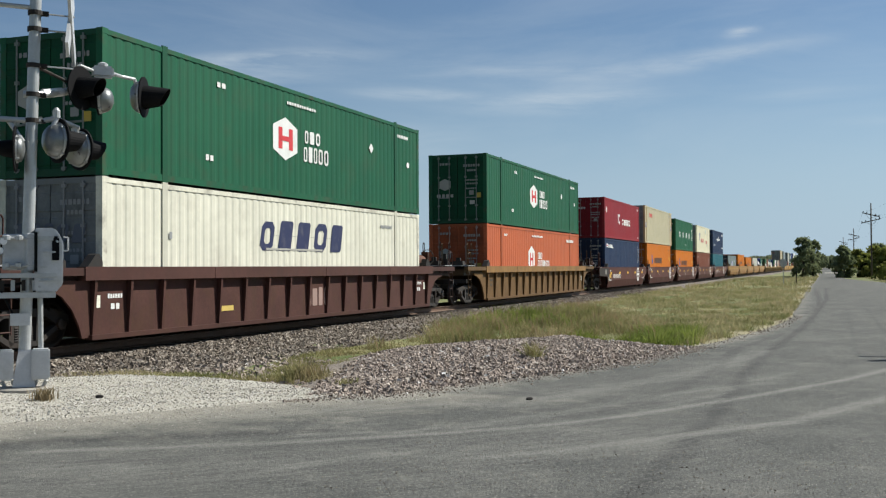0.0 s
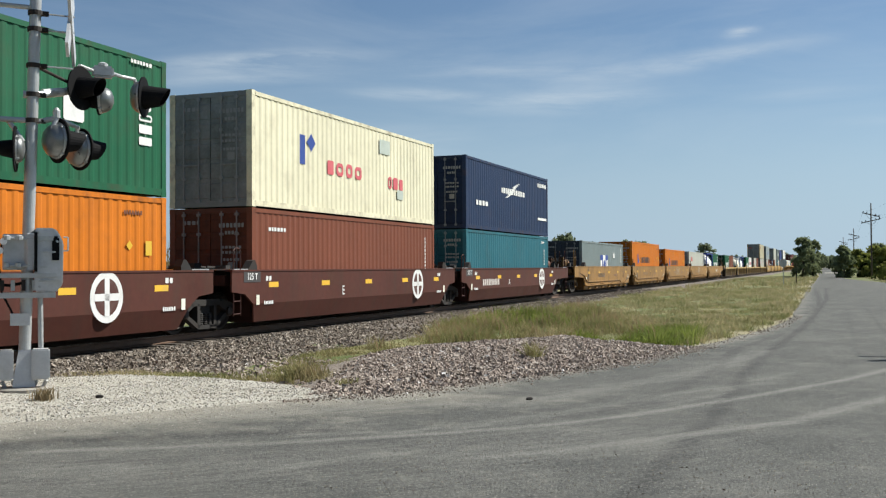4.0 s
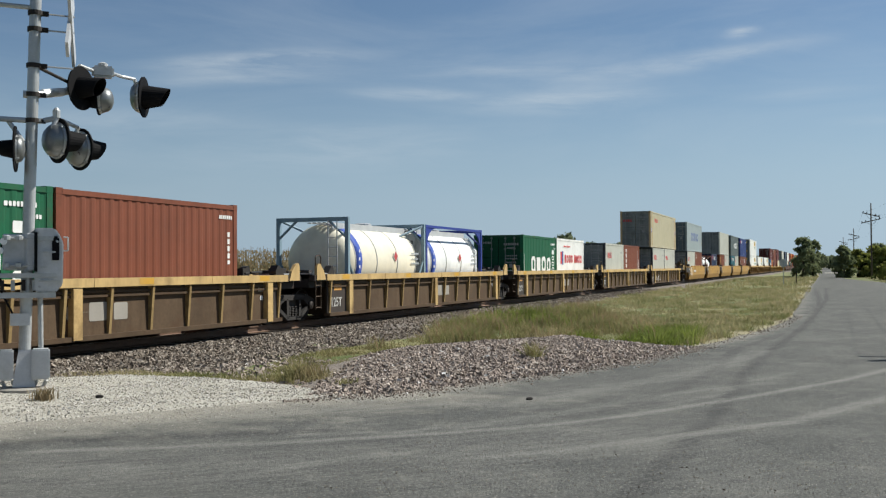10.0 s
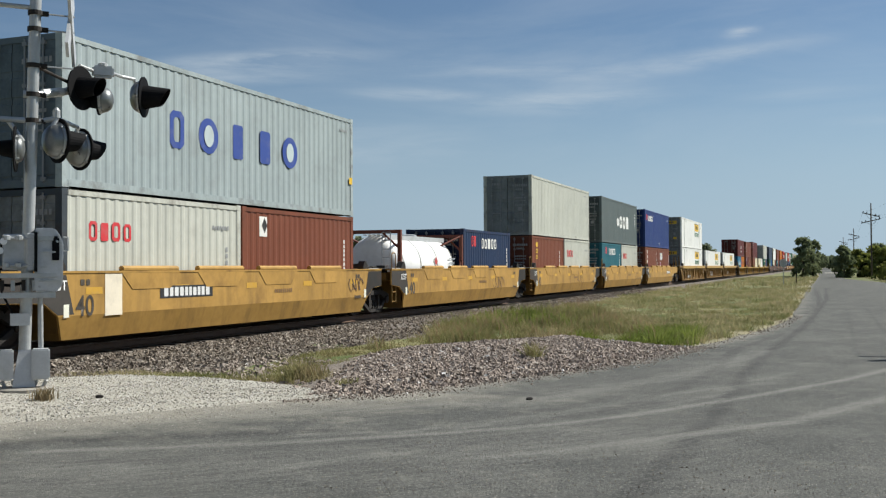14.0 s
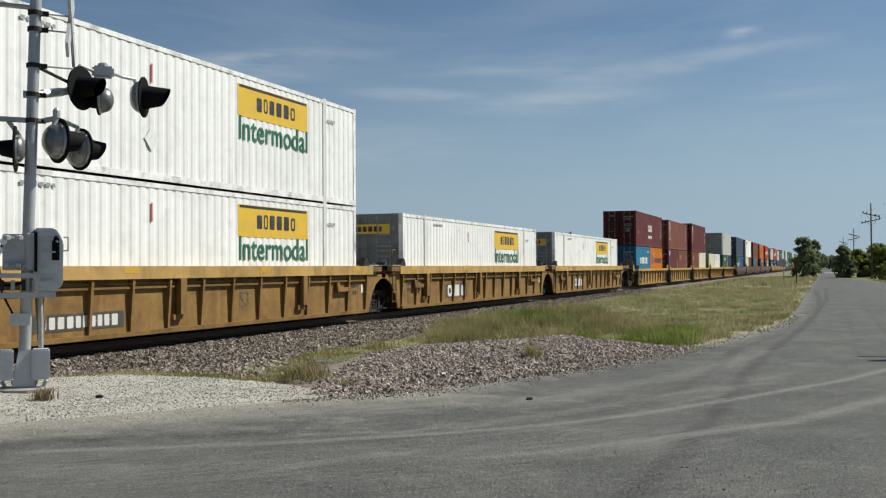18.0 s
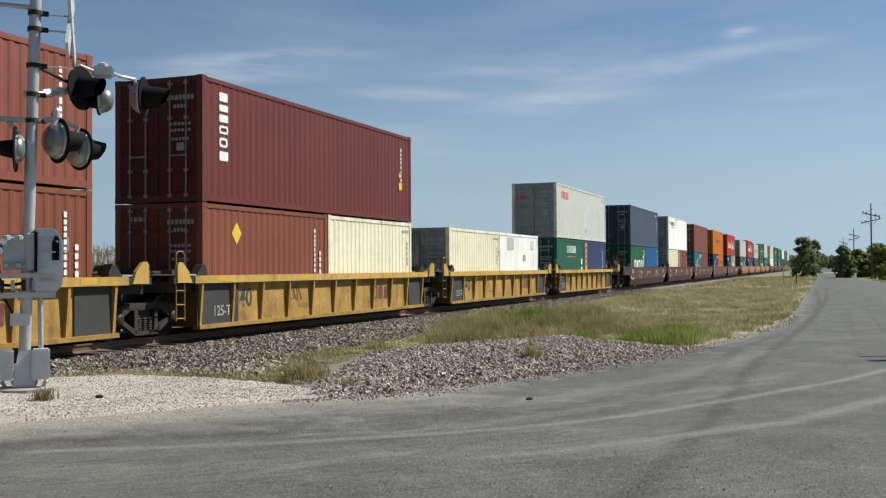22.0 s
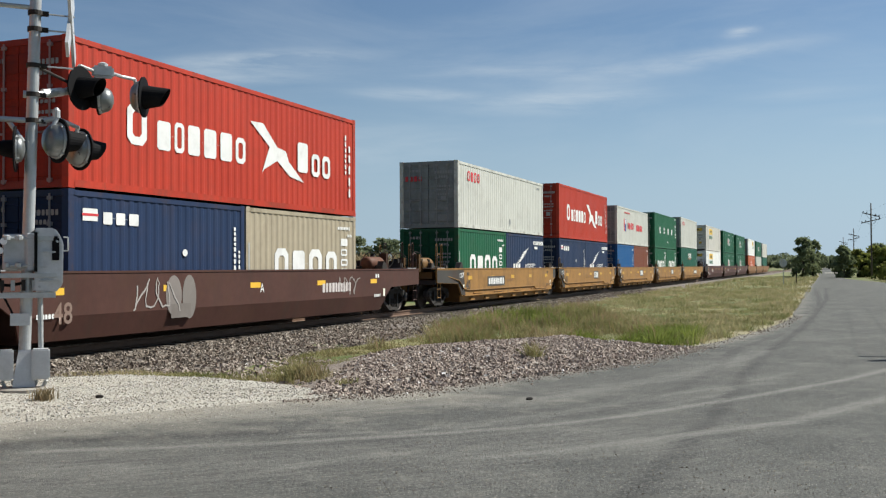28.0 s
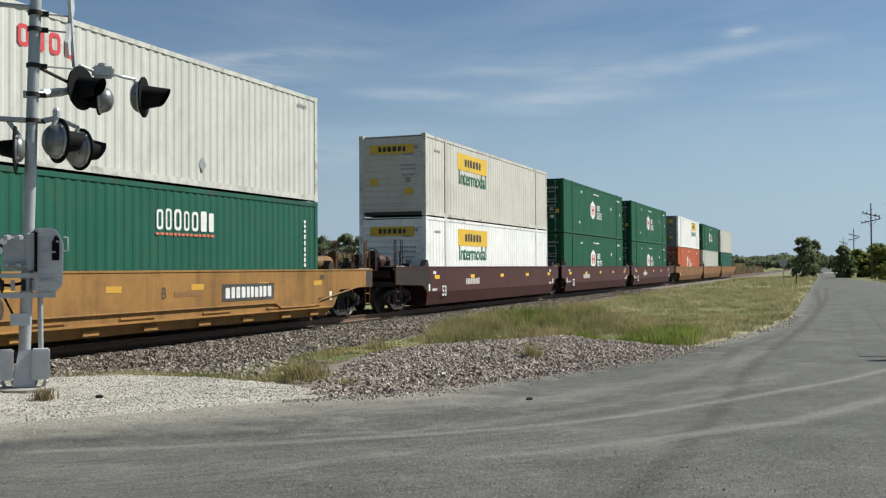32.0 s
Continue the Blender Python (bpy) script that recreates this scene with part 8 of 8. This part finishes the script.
pipe(bm, [mast_at(2.05) - SR * 0.30, mast_at(1.75) - SR * 0.36, mast_at(1.30) - SR * 0.30, mast_at(0.9) - SR * 0.10], 0.014, 6)
spart("cable", bm, BLACK)

for a, b, l in ((0.02, 0.30, 0.06), (0.02, 0.10, 0.08), (-0.05, -0.10, 0.04), (0.05, -0.22, 0.07)):
    bm = bmesh.new()
    obox(bm, ctr + SR * a - SL * 0.150 + Vector((0, 0, b)), l, 0.012, 0.012)
    spart("rib", bm, GALV, parent=house)
for a, b in ((0.14, 0.30), (0.16, 0.22), (0.12, 0.24), (0.15, -0.30), (-0.10, -0.36), (-0.12, 0.36)):
    bm = bmesh.new()
    tube(bm, ctr + SR * a - SL * 0.13 + Vector((0, 0, b)), ctr + SR * a - SL * 0.155 + Vector((0, 0, b)), 0.018, n=8)
    spart("bolt", bm, GALV, parent=house)
bm = bmesh.new()
obox(bm, ctr - SR * 0.145 - SL * 0.16 + Vector((0, 0, 0.10)), 0.02, 0.03, 0.26)
spart("cover_plate", bm, BLACK, parent=house)
for z, a in ((1.86, -0.34), (1.98, -0.30)):
    bm = bmesh.new()
    tube(bm, mast_at(z) + SR * a - SL * 0.06, mast_at(z) + SR * a - SL * 0.14, 0.045, n=12)
    spart("cap", bm, WHITE)
for i in range(5):
    bm = bmesh.new()
    obox(bm, mast_at(1.40) - SR * (0.30 - i * 0.13) - SL * 0.10, 0.025, 0.03, 0.07)
    spart("spring_rod", bm, GALV if i % 2 else GRIME)

# lamps: a backing disc, a domed housing behind it, a hood and a lens
def lamp(c, n, dia=0.61, deep=1.0, size=1.0):
    n = Vector(n).normalized()
    up = Vector((0, 0, 1))
    a = up.cross(n).normalized()
    b = n.cross(a)
    c = Vector(c)

    def ringat(r, off, m=28, shift=0.0):
        return [c + n * off + b * shift + (a * math.cos(i * math.tau / m) + b * math.sin(i * math.tau / m)) * r for i in range(m)]
    bm = bmesh.new()
    prism(bm, ringat(dia / 2, 0.0), ringat(dia / 2, 0.02))
    disc = spart("lamp_background", bm, BLACK, "round black lamp background")
    bm = bmesh.new()
    rings = [ringat(r * size, o * deep) for r, o in ((0.245, -0.002), (0.24, -0.05), (0.215, -0.11), (0.16, -0.155), (0.08, -0.178), (0.012, -0.184))]
    vs = [[bm.verts.new(p) for p in r] for r in rings]
    for r0, r1 in zip(vs, vs[1:]):
        for i in range(28):
            bm.faces.new((r0[i], r0[(i + 1) % 28], r1[(i + 1) % 28], r1[i]))
    bm.faces.new(vs[-1])
    bm.faces.new(vs[0][::-1])
    spart("lamp_housing", bm, LAMPALU, "silver domed lamp housing", disc, True)
    bm = bmesh.new()
    prism(bm, ringat(0.262 * size, -0.004), ringat(0.255 * size, -0.035 * deep))
    spart("rim", bm, GALV, "bright clamping rim", disc)
    bm = bmesh.new()
    prism(bm, ringat(0.16 * size, 0.022, 20), ringat(0.14 * size, 0.05, 20))
    spart("lens", bm, REDLENS, "dark red glass lens", disc)
    bm = bmesh.new()
    m = 24
    for r_in, r_out in ((0.168 * size, 0.180 * size),):
        outer, inner = [], []
        for i in range(m + 1):
            t = -0.42 * math.pi + i * 1.84 * math.pi / m
            d = a * math.cos(t) + b * math.sin(t)
            reach = (0.33 + 0.07 * math.sin(t)) * size
            outer.append((c + n * 0.02 + d * r_out, c + n * reach + d * r_out * 0.74))
            inner.append((c + n * 0.02 + d * r_in, c + n * reach + d * r_in * 0.74))
        ov = [[bm.verts.new(p) for p in q] for q in outer]
        iv = [[bm.verts.new(p) for p in q] for q in inner]
        for i in range(m):
            bm.faces.new((ov[i][0], ov[i + 1][0], ov[i + 1][1], ov[i][1]))
            bm.faces.new((iv[i][0], iv[i][1], iv[i + 1][1], iv[i + 1][0]))
            bm.faces.new((ov[i][1], ov[i + 1][1], iv[i + 1][1], iv[i][1]))
    spart("hood", bm, BLACK, "black sun hood", disc)
    for t in (0.8, 2.4, 4.0, 5.5):
        bm = bmesh.new()
        p = c + (a * math.cos(t) + b * math.sin(t)) * 0.265 * size - n * 0.0
        tube(bm, p, p - n * 0.05, 0.012, n=6)
        spart("latch", bm, GALV, parent=disc)


D1, D2, A1, B1 = Vector((-9.72, 11.21, 4.13)), Vector((-9.61, 12.43, 4.19)), Vector((-9.74, 10.79, 3.35)), Vector((-10.09, 11.62, 3.34))
lamp(D1, (0.99, 0.10, 0.0), deep=0.45, size=0.92)
lamp(D2, (0.96, 0.40, -0.02))
lamp(Vector((-9.68, 11.55, 4.02)), (-0.86, -0.50, 0), dia=0.44, deep=1.05, size=0.76)
lamp(A1, (0.34, 0.94, 0.0), size=0.95)
lamp(B1, (0.26, 0.97, 0.0))
FL = mast_at(3.20) - SR * 0.18 - SL * 0.10
lamp(FL, -SR * 0.99 + SL * 0.10, deep=0.6, size=0.72)
bm = bmesh.new()
pipe(bm, [mast_at(3.95) - SR * 0.12, mast_at(3.95) + SR * 0.05, D1 + Vector((-0.16, -0.1, -0.05)), D1 + Vector((-0.15, 0.30, 0.20))], 0.05, 10)
spart("crossarm", bm, GALV, "bright galvanised bracket arm")
# white sleeve added in place of the glare on the arm
bm = bmesh.new()
sleeve = (D1 + Vector((-0.16, -0.1, -0.05)) - mast_at(3.95)).normalized()
tube(bm, mast_at(3.95) + sleeve * 0.17, mast_at(3.95) + sleeve * 0.50, 0.06, n=14)
spart("reflective_sleeve", bm, WHITE, "white sleeve standing for glare on the bracket arm")
bm = bmesh.new()
pipe(bm, [mast_at(4.32) + SR * 0.06, D1 + Vector((-0.16, -0.03, 0.08))], 0.024, 8)
spart("stay_rod", bm, GRIME)
bm = bmesh.new()
jb = D1 + Vector((0.03, 0.42, 0.30))
obox(bm, jb, 0.15, 0.07, 0.085)
bmesh.ops.bevel(bm, geom=bm.edges[:], offset=0.03, segments=2, affect="EDGES")
lathe(bm, [(0.08, 0.07), (0.12, 0.07), (0.14, 0.03)], jb, "z", 12)
spart("junction_box", bm, ALU, "rounded grey junction box")
bm = bmesh.new()
pipe(bm, [jb + SR * 0.1, D2 + Vector((-0.12, -0.35, 0.26)), D2 + Vector((-0.12, -0.05, 0.27)), D2 + Vector((-0.10, 0.0, 0.10))], 0.026, 8)
pipe(bm, [jb - SR * 0.1, D1 + Vector((-0.02, 0.0, 0.32)), D1 + Vector((-0.1, 0.0, 0.1))], 0.026, 8)
spart("lamp_bracket", bm, GALV)
bm = bmesh.new()
pipe(bm, [mast_at(3.60) - SR * 0.45 - SL * 0.05, mast_at(3.60) + SR * 0.12, A1 + Vector((0.02, -0.05, 0.30)), A1 + Vector((0.0, -0.12, 0.1))], 0.036, 10)
pipe(bm, [A1 + Vector((0.02, -0.05, 0.30)), B1 + Vector((0.05, -0.10, 0.30)), B1 + Vector((0.0, -0.12, 0.08))], 0.03, 8)
pipe(bm, [mast_at(3.60) - SR * 0.30, FL + Vector((0.06, 0.06, 0.1))], 0.03, 8)
lathe(bm, [(0.0, 0.05), (0.10, 0.05), (0.14, 0.02)], A1 + Vector((0.02, -0.05, 0.30)), "z", 10)
spart("crossarm", bm, GALV, "galvanised bracket arm")
bm = bmesh.new()
for z in (3.60, 3.95, 4.34, 4.83, 5.05):
    bm = bmesh.new()
    lathe(bm, [(z - 0.03 - mast_at(z).z, 0.095), (z + 0.03 - mast_at(z).z, 0.095)], mast_at(z), "z", 14)
    obox(bm, mast_at(z) + SR * 0.12, 0.05, 0.03, 0.03)
    tube(bm, mast_at(z) + SR * 0.13 - SL * 0.06, mast_at(z) + SR * 0.13 + SL * 0.06, 0.02, n=6)
    spart("pole_clamp", bm, GRIME, "dark weathered pole clamp")
bm = bmesh.new()
CB = mast_at(4.9) + SR * 0.54 + SL * 0.10
for z in (4.34, 4.83, 5.05):
    bm = bmesh.new()
    tube(bm, mast_at(z) + SR * 0.1, mast_at(z) + SR * 0.50 + SL * 0.04, 0.012, n=6)
    spart("sign_bracket", bm, GALV)
# crossbuck: two crossed blades, seen almost along their plane
sign_n = (SR * 0.993 - SL * 0.12).normalized()
sign_a = Vector((0, 0, 1)).cross(sign_n).normalized()
for k, s in enumerate((1, -1)):
    bm = bmesh.new()
    cx = mast_at(4.93) + SR * 0.42 + sign_n * 0.02 * k
    dv = (sign_a * s + Vector((0, 0, 1))).normalized()
    pv = sign_n.cross(dv)
    ring = [cx + dv * 0.61 * a + pv * 0.115 * b for a, b in ((-1, -1), (1, -1), (1, 1), (-1, 1))]
    prism(bm, ring, [p + sign_n * 0.04 for p in ring])
    spart("crossbuck_blade", bm, ALU, "pale grey back of a crossbuck blade")
bm = bmesh.new()
pipe(bm, [mast_at(5.12) - SR * 1.4 + Vector((0, 0, 0.02)), mast_at(5.12)], 0.035, 8)
spart("upper_arm", bm, GALV)

# ---------------------------------------------------------------- utility poles and wires
def utility_pole(x, y, h, turn, thick=1.0):
    th = thing("utility_pole", "weathered timber utility pole with two leaning crossarms", "utility pole", pose(x, y, -0.2, 0, 0, turn), "utility poles along the road")
    def make_pole():
        bm = bmesh.new()
        lathe(bm, [(0, 0.115 * thick), (h * 0.5, 0.09 * thick), (h, 0.07 * thick)], (0, 0, 0), "z", 12)
        return mesh_of("pole", bm, WOODPOLE, True)
    part("pole", cached(("pole", h, thick), make_pole), th)
    for z, w, sag in ((h - 1.4, 1.0, 15), (h - 2.15, 1.1, -13)):
        def make_arm():
            bm = bmesh.new()
            box(bm, -w, w, 0.10, 0.18, -0.055, 0.055)
            for s in (1, -1):
                tube(bm, (s * 0.6, 0.2, -0.02), (0, 0.14, -0.55), 0.02, n=5)
            return mesh_of("crossarm", bm, WOODPOLE)
        arm = part("crossarm", cached(("arm", w), make_arm), th, pose(0, 0, z, 0, sag, 0))
        for x0 in (-w + 0.1, -w / 2, w / 2, w - 0.1):
            def make_ins():
                bm = bmesh.new()
                lathe(bm, [(0.06, 0.02), (0.10, 0.05), (0.15, 0.06), (0.19, 0.035), (0.22, 0.03)], (0, 0.17, 0), "z", 8)
                return mesh_of("insulator", bm, BLACK)
            part("insulator", cached("insulator", make_ins), arm, (x0, 0, 0))
    return th


POLES = [(6.85, 24.5), (4.6, 131.0), (4.4, 218.0), (3.2, 285.0)]
for x, y in POLES:
    utility_pole(x, y, 9.3, 3, 1.7 if y < 50 else 1.0)
for k, (dx, dz) in enumerate(((-0.9, 8.15), (0.9, 7.68), (-1.0, 6.95), (1.0, 7.4))):
    for (xa, ya), (xb, yb) in zip(POLES, POLES[1:]):
        pts = []
        for i in range(13):
            t = i / 12
            pts.append(Vector((xa + (xb - xa) * t + dx, ya + (yb - ya) * t + 0.17, dz - 0.02 - 1.3 * 4 * t * (1 - t))))
        bm = bmesh.new()
        pipe(bm, pts, 0.004, 4)
        tagged(new("overhead_wire", mesh_of("overhead_wire", bm, BLACK)), "thin dark overhead wire between utility poles", "wire", "overhead wires")

# ---------------------------------------------------------------- road sign seen from behind, marker post
sgn = thing("stop_sign", "back of an octagonal road sign on a steel post", "road sign", pose(-3.75, 90, -0.1, 0, 0, 8))
bm = bmesh.new()
box(bm, -0.03, 0.03, -0.03, 0.03, 0, 2.3)
part("post", mesh_of("post", bm, GALV), sgn)
bm = bmesh.new()
rr = [(0.32 * math.cos(math.pi / 8 + i * math.pi / 4), 1.95 + 0.38 * math.sin(math.pi / 8 + i * math.pi / 4)) for i in range(8)]
prism(bm, [(a, 0.035, b) for a, b in rr], [(a, 0.045, b) for a, b in rr])
part("sign_plate", mesh_of("sign_plate", bm, ALU), sgn, label="grey octagonal plate")
mk = thing("marker_post", "short dark steel marker post in the grass", "post", (-2.9, 96, -0.1))
part("post", boxes_mesh("post", [(-0.05, 0.05, -0.05, 0.05, 0, 1.25)], GRIME), mk)

# ---------------------------------------------------------------- trees, corn, distance
BARK = material("bark", (0.0697, 0.0558, 0.0426), 0.95, grain=(4.0, 0.35), streak=((0.115, 0.0984, 0.082), 3.0, 0.4), bump=(0.5, 20.0))


def tree(label, x, y, h, w, mat, seed, n=4200, low=0.12, leaf=0.22, name="tree", category="tree"):
    """Tapered trunk with limbs, and a crown of many small leaves in clumps with gaps between them."""
    rr = random.Random(seed)
    th = thing(name, label, category, (x, y, land(x, y) - 0.05))
    bm = bmesh.new()
    r0 = 0.03 * h
    pts = [Vector((0, 0, 0))]
    for i in range(1, 6):
        pts.append(Vector((rr.gauss(0, 0.02 * h), rr.gauss(0, 0.02 * h), h * 0.75 * i / 5)))
    for i in range(5):
        tube(bm, pts[i], pts[i + 1], r0 * (1 - i / 6), r0 * (1 - (i + 1) / 6), 8)
    part("trunk", mesh_of("trunk", bm, BARK), th)
    clumps = []
    for k in range(84):
        a, t = rr.uniform(0, math.tau), rr.uniform(0, 1)
        zc = h * (low + (0.97 - low) * t)
        spread = w / 2 * (0.35 + 0.75 * math.sin(math.pi * min(1, 0.18 + 0.80 * t))) * rr.uniform(0.35, 1.12)
        c = Vector((math.cos(a) * spread, math.sin(a) * spread, zc))
        clumps.append((c, rr.uniform(0.035, 0.115) * min(h, w * 1.4)))
    for c, r in clumps[:9]:
        bm = bmesh.new()
        s = pts[min(4, max(1, int(c.z / h * 5)))]
        m = (s + c) / 2 + Vector((0, 0, 0.08 * h))
        tube(bm, s, m, r0 * 0.4, r0 * 0.25, 5)
        tube(bm, m, c, r0 * 0.25, r0 * 0.08, 5)
        part("limb", mesh_of("limb", bm, BARK), th)
    rng = np.random.RandomState(seed)
    v = []
    per = n // len(clumps)
    for c, r in clumps:
        d = rng.normal(size=(per, 3))
        d /= np.linalg.norm(d, axis=1)[:, None]
        p = np.array(c) + d * (r * rng.rand(per, 1) ** 0.6) * np.array([1.25, 1.25, 0.8]) + rng.normal(size=(per, 3)) * r * 0.28
        p[:, 2] = np.maximum(p[:, 2], 0.1)
        u = rng.normal(size=(per, 3))
        u /= np.linalg.norm(u, axis=1)[:, None]
        q = np.cross(u, rng.normal(size=(per, 3)))
        q /= np.linalg.norm(q, axis=1)[:, None]
        sz = leaf * rng.uniform(0.6, 1.4, (per, 1))
        v.append(np.stack([p - u * sz, p - q * sz * 0.5, p + u * sz, p + q * sz * 0.5], 1))
    v = np.concatenate(v).reshape(-1, 3)
    faces = [(i, i + 1, i + 2, i + 3) for i in range(0, len(v), 4)]
    part("crown", pieces_mesh("crown", v, faces, mat), th)
    return th


tree("leafy green roadside tree with a bushy low crown", -3.75, 157, 5.9, 2.9, LEAF, 41, 9000, 0.02, 0.16)
tree("leafy green roadside tree with a bushy low crown", -2.45, 160, 5.5, 2.3, LEAF, 42, 5000, 0.05, 0.18)
for i, (x, y, h, w, m) in enumerate(((1.7, 143, 4.2, 2.3, LEAF), (3.4, 146, 3.7, 3.3, LEAF_YEL), (6.0, 148, 4.1, 4.2, LEAF_YEL), (9.0, 150, 4.3, 4.8, LEAF), (7.4, 178, 5.0, 5.5, LEAF_DARK), (12.0, 172, 6.6, 5.5, LEAF_DARK))):
    tree("dense green and yellowing roadside trees by the road" if m is LEAF_YEL else "dark green bushy tree at the roadside", x, y, h, w, m, 50 + i, 5200, 0.02, 0.22)
for i, (x, y, r) in enumerate(((5.6, 118, 1.1), (7.4, 121, 1.5), (9.5, 124, 1.6))):
    tree("low tan and green bush beside the road", x, y, r * 1.6, r * 2.2, CORN if i else LEAF_YEL, 70 + i, 2200, 0.0, 0.12, "bush", "bush")
for i, (x, y, h, w) in enumerate(((-60, 210, 9.2, 8.0), (-54.5, 212, 8.6, 7.0), (-52.0, 208, 9.8, 5.5), (-53.0, 232, 8.2, 8.5), (-46.0, 230, 7.8, 5.5), (-41.5, 222, 8.6, 7.0), (-39.2, 224, 8.2, 6.0), (-34.0, 300, 9.4, 7.0), (-86, 160, 8.2, 7.5), (-80, 162, 8.8, 8.0), (-74, 164, 7.8, 6.5), (-70, 240, 9.0, 10), (-66, 260, 9.6, 11))):
    tree("rounded dark green tree standing behind the corn field", x, y, h * 0.88, w * 0.9, LEAF_DARK, 90 + i, 2600, 0.10, 0.42)

# woods far off, one belt of crowns along the horizon
def far_woods(name, label, spots, mat, seed, leaf):
    rng = np.random.RandomState(seed)
    v = []
    for x, y, h, w in spots:
        per = 800
        d = rng.normal(size=(per, 3))
        d /= np.linalg.norm(d, axis=1)[:, None]
        p = np.array([x, y, h * 0.55]) + d * np.array([w / 2, w / 2, h * 0.47]) * rng.rand(per, 1) ** 0.4
        p += rng.normal(size=(per, 3)) * 0.03 * h
        p[:, 2] = np.maximum(p[:, 2], 0.2)
        u = rng.normal(size=(per, 3))
        u /= np.linalg.norm(u, axis=1)[:, None]
        q = np.cross(u, rng.normal(size=(per, 3)))
        q /= np.linalg.norm(q, axis=1)[:, None]
        sz = leaf * rng.uniform(0.6, 1.4, (per, 1))
        v.append(np.stack([p - u * sz, p - q * sz * 0.6, p + u * sz, p + q * sz * 0.6], 1))
    v = np.concatenate(v).reshape(-1, 3)
    faces = [(i, i + 1, i + 2, i + 3) for i in range(0, len(v), 4)]
    return tagged(new(name, pieces_mesh(name, v, faces, mat)), label, "woods", kind="stuff")


rw = random.Random(77)
far_woods("far_woods", "belt of dark trees on the horizon beyond the fields", [(-62 + i * 5.2 + rw.uniform(-2, 2), 430 + rw.uniform(-25, 25), rw.uniform(4.5, 7.5), rw.uniform(7, 12)) for i in range(11)] + [(-4 + i * 3.5 + rw.uniform(-1, 1), 420 + rw.uniform(-30, 40), rw.uniform(4.0, 6.2), rw.uniform(6, 9)) for i in range(7)], LEAF_DARK, 5, 0.6)
far_woods("distant_woods", "low distant woods on the horizon", [(-900 + i * 14 + rw.uniform(-5, 5), 900 + rw.uniform(-60, 60), rw.uniform(6, 11), rw.uniform(14, 22)) for i in range(110)], LEAF_DARK, 6, 1.2)


def corn_field():
    rng = np.random.RandomState(9)
    v, faces = [], []
    stalks = []
    for row in range(5):
        x = -25.0 - row * 0.76
        y = 8.0
        while y < 330:
            stalks.append((x + rng.normal() * 0.06, y + rng.normal() * 0.05))
            y += 0.22 if y < 90 else 0.45
    for x, y in stalks:
        g = land(x, y)
        h = rng.uniform(2.25, 2.75)
        o = len(v)
        v += [(x - 0.015, y, g), (x + 0.015, y, g), (x + 0.008, y, g + h), (x - 0.008, y, g + h)]
        faces.append((o, o + 1, o + 2, o + 3))
        for k in range(5):
            a, z = rng.uniform(0, math.tau), g + h * (0.25 + 0.16 * k)
            c, s = math.cos(a), math.sin(a)
            l = rng.uniform(0.3, 0.55)
            o = len(v)
            v += [(x - s * 0.03, y + c * 0.03, z), (x + s * 0.03, y - c * 0.03, z), (x + c * l * 0.6 + s * 0.03, y + s * l * 0.6 - c * 0.03, z + 0.16), (x + c * l * 0.6 - s * 0.03, y + s * l * 0.6 + c * 0.03, z + 0.16), (x + c * l, y + s * l, z - 0.12)]
            faces += [(o, o + 1, o + 2, o + 3), (o + 3, o + 2, o + 4)]
    return tagged(new("corn_field", pieces_mesh("corn_field", v, faces, CORN)), "dry tan corn standing in rows behind the track", "corn field", kind="stuff")


corn_field()
rv = random.Random(21)
blades("tall_weeds", "strip of tall dry weeds along the far side of the track", [(rv.uniform(-18.6, -16.9), 110 + 175 * rv.random()) for i in range(6000)], land, 1.3, 2.0, CORN, 23, 0.05, 0.25, "weeds")
tagged(new("field_track", boxes_mesh("field_track", [(-1.2, 1.9, 228, 246, -0.02, 0.02)], LIME)), "pale strip of gravel across the far road", "road", kind="structure")


# ---------------------------------------------------------------- what moves
def motions():
    for ob, u, z in MOVERS:
        walk(ob, [(t, pose(TRACK_X, u - gone(t), RAIL_Z + z)) for t in range(0, 33, 4)])


motions()
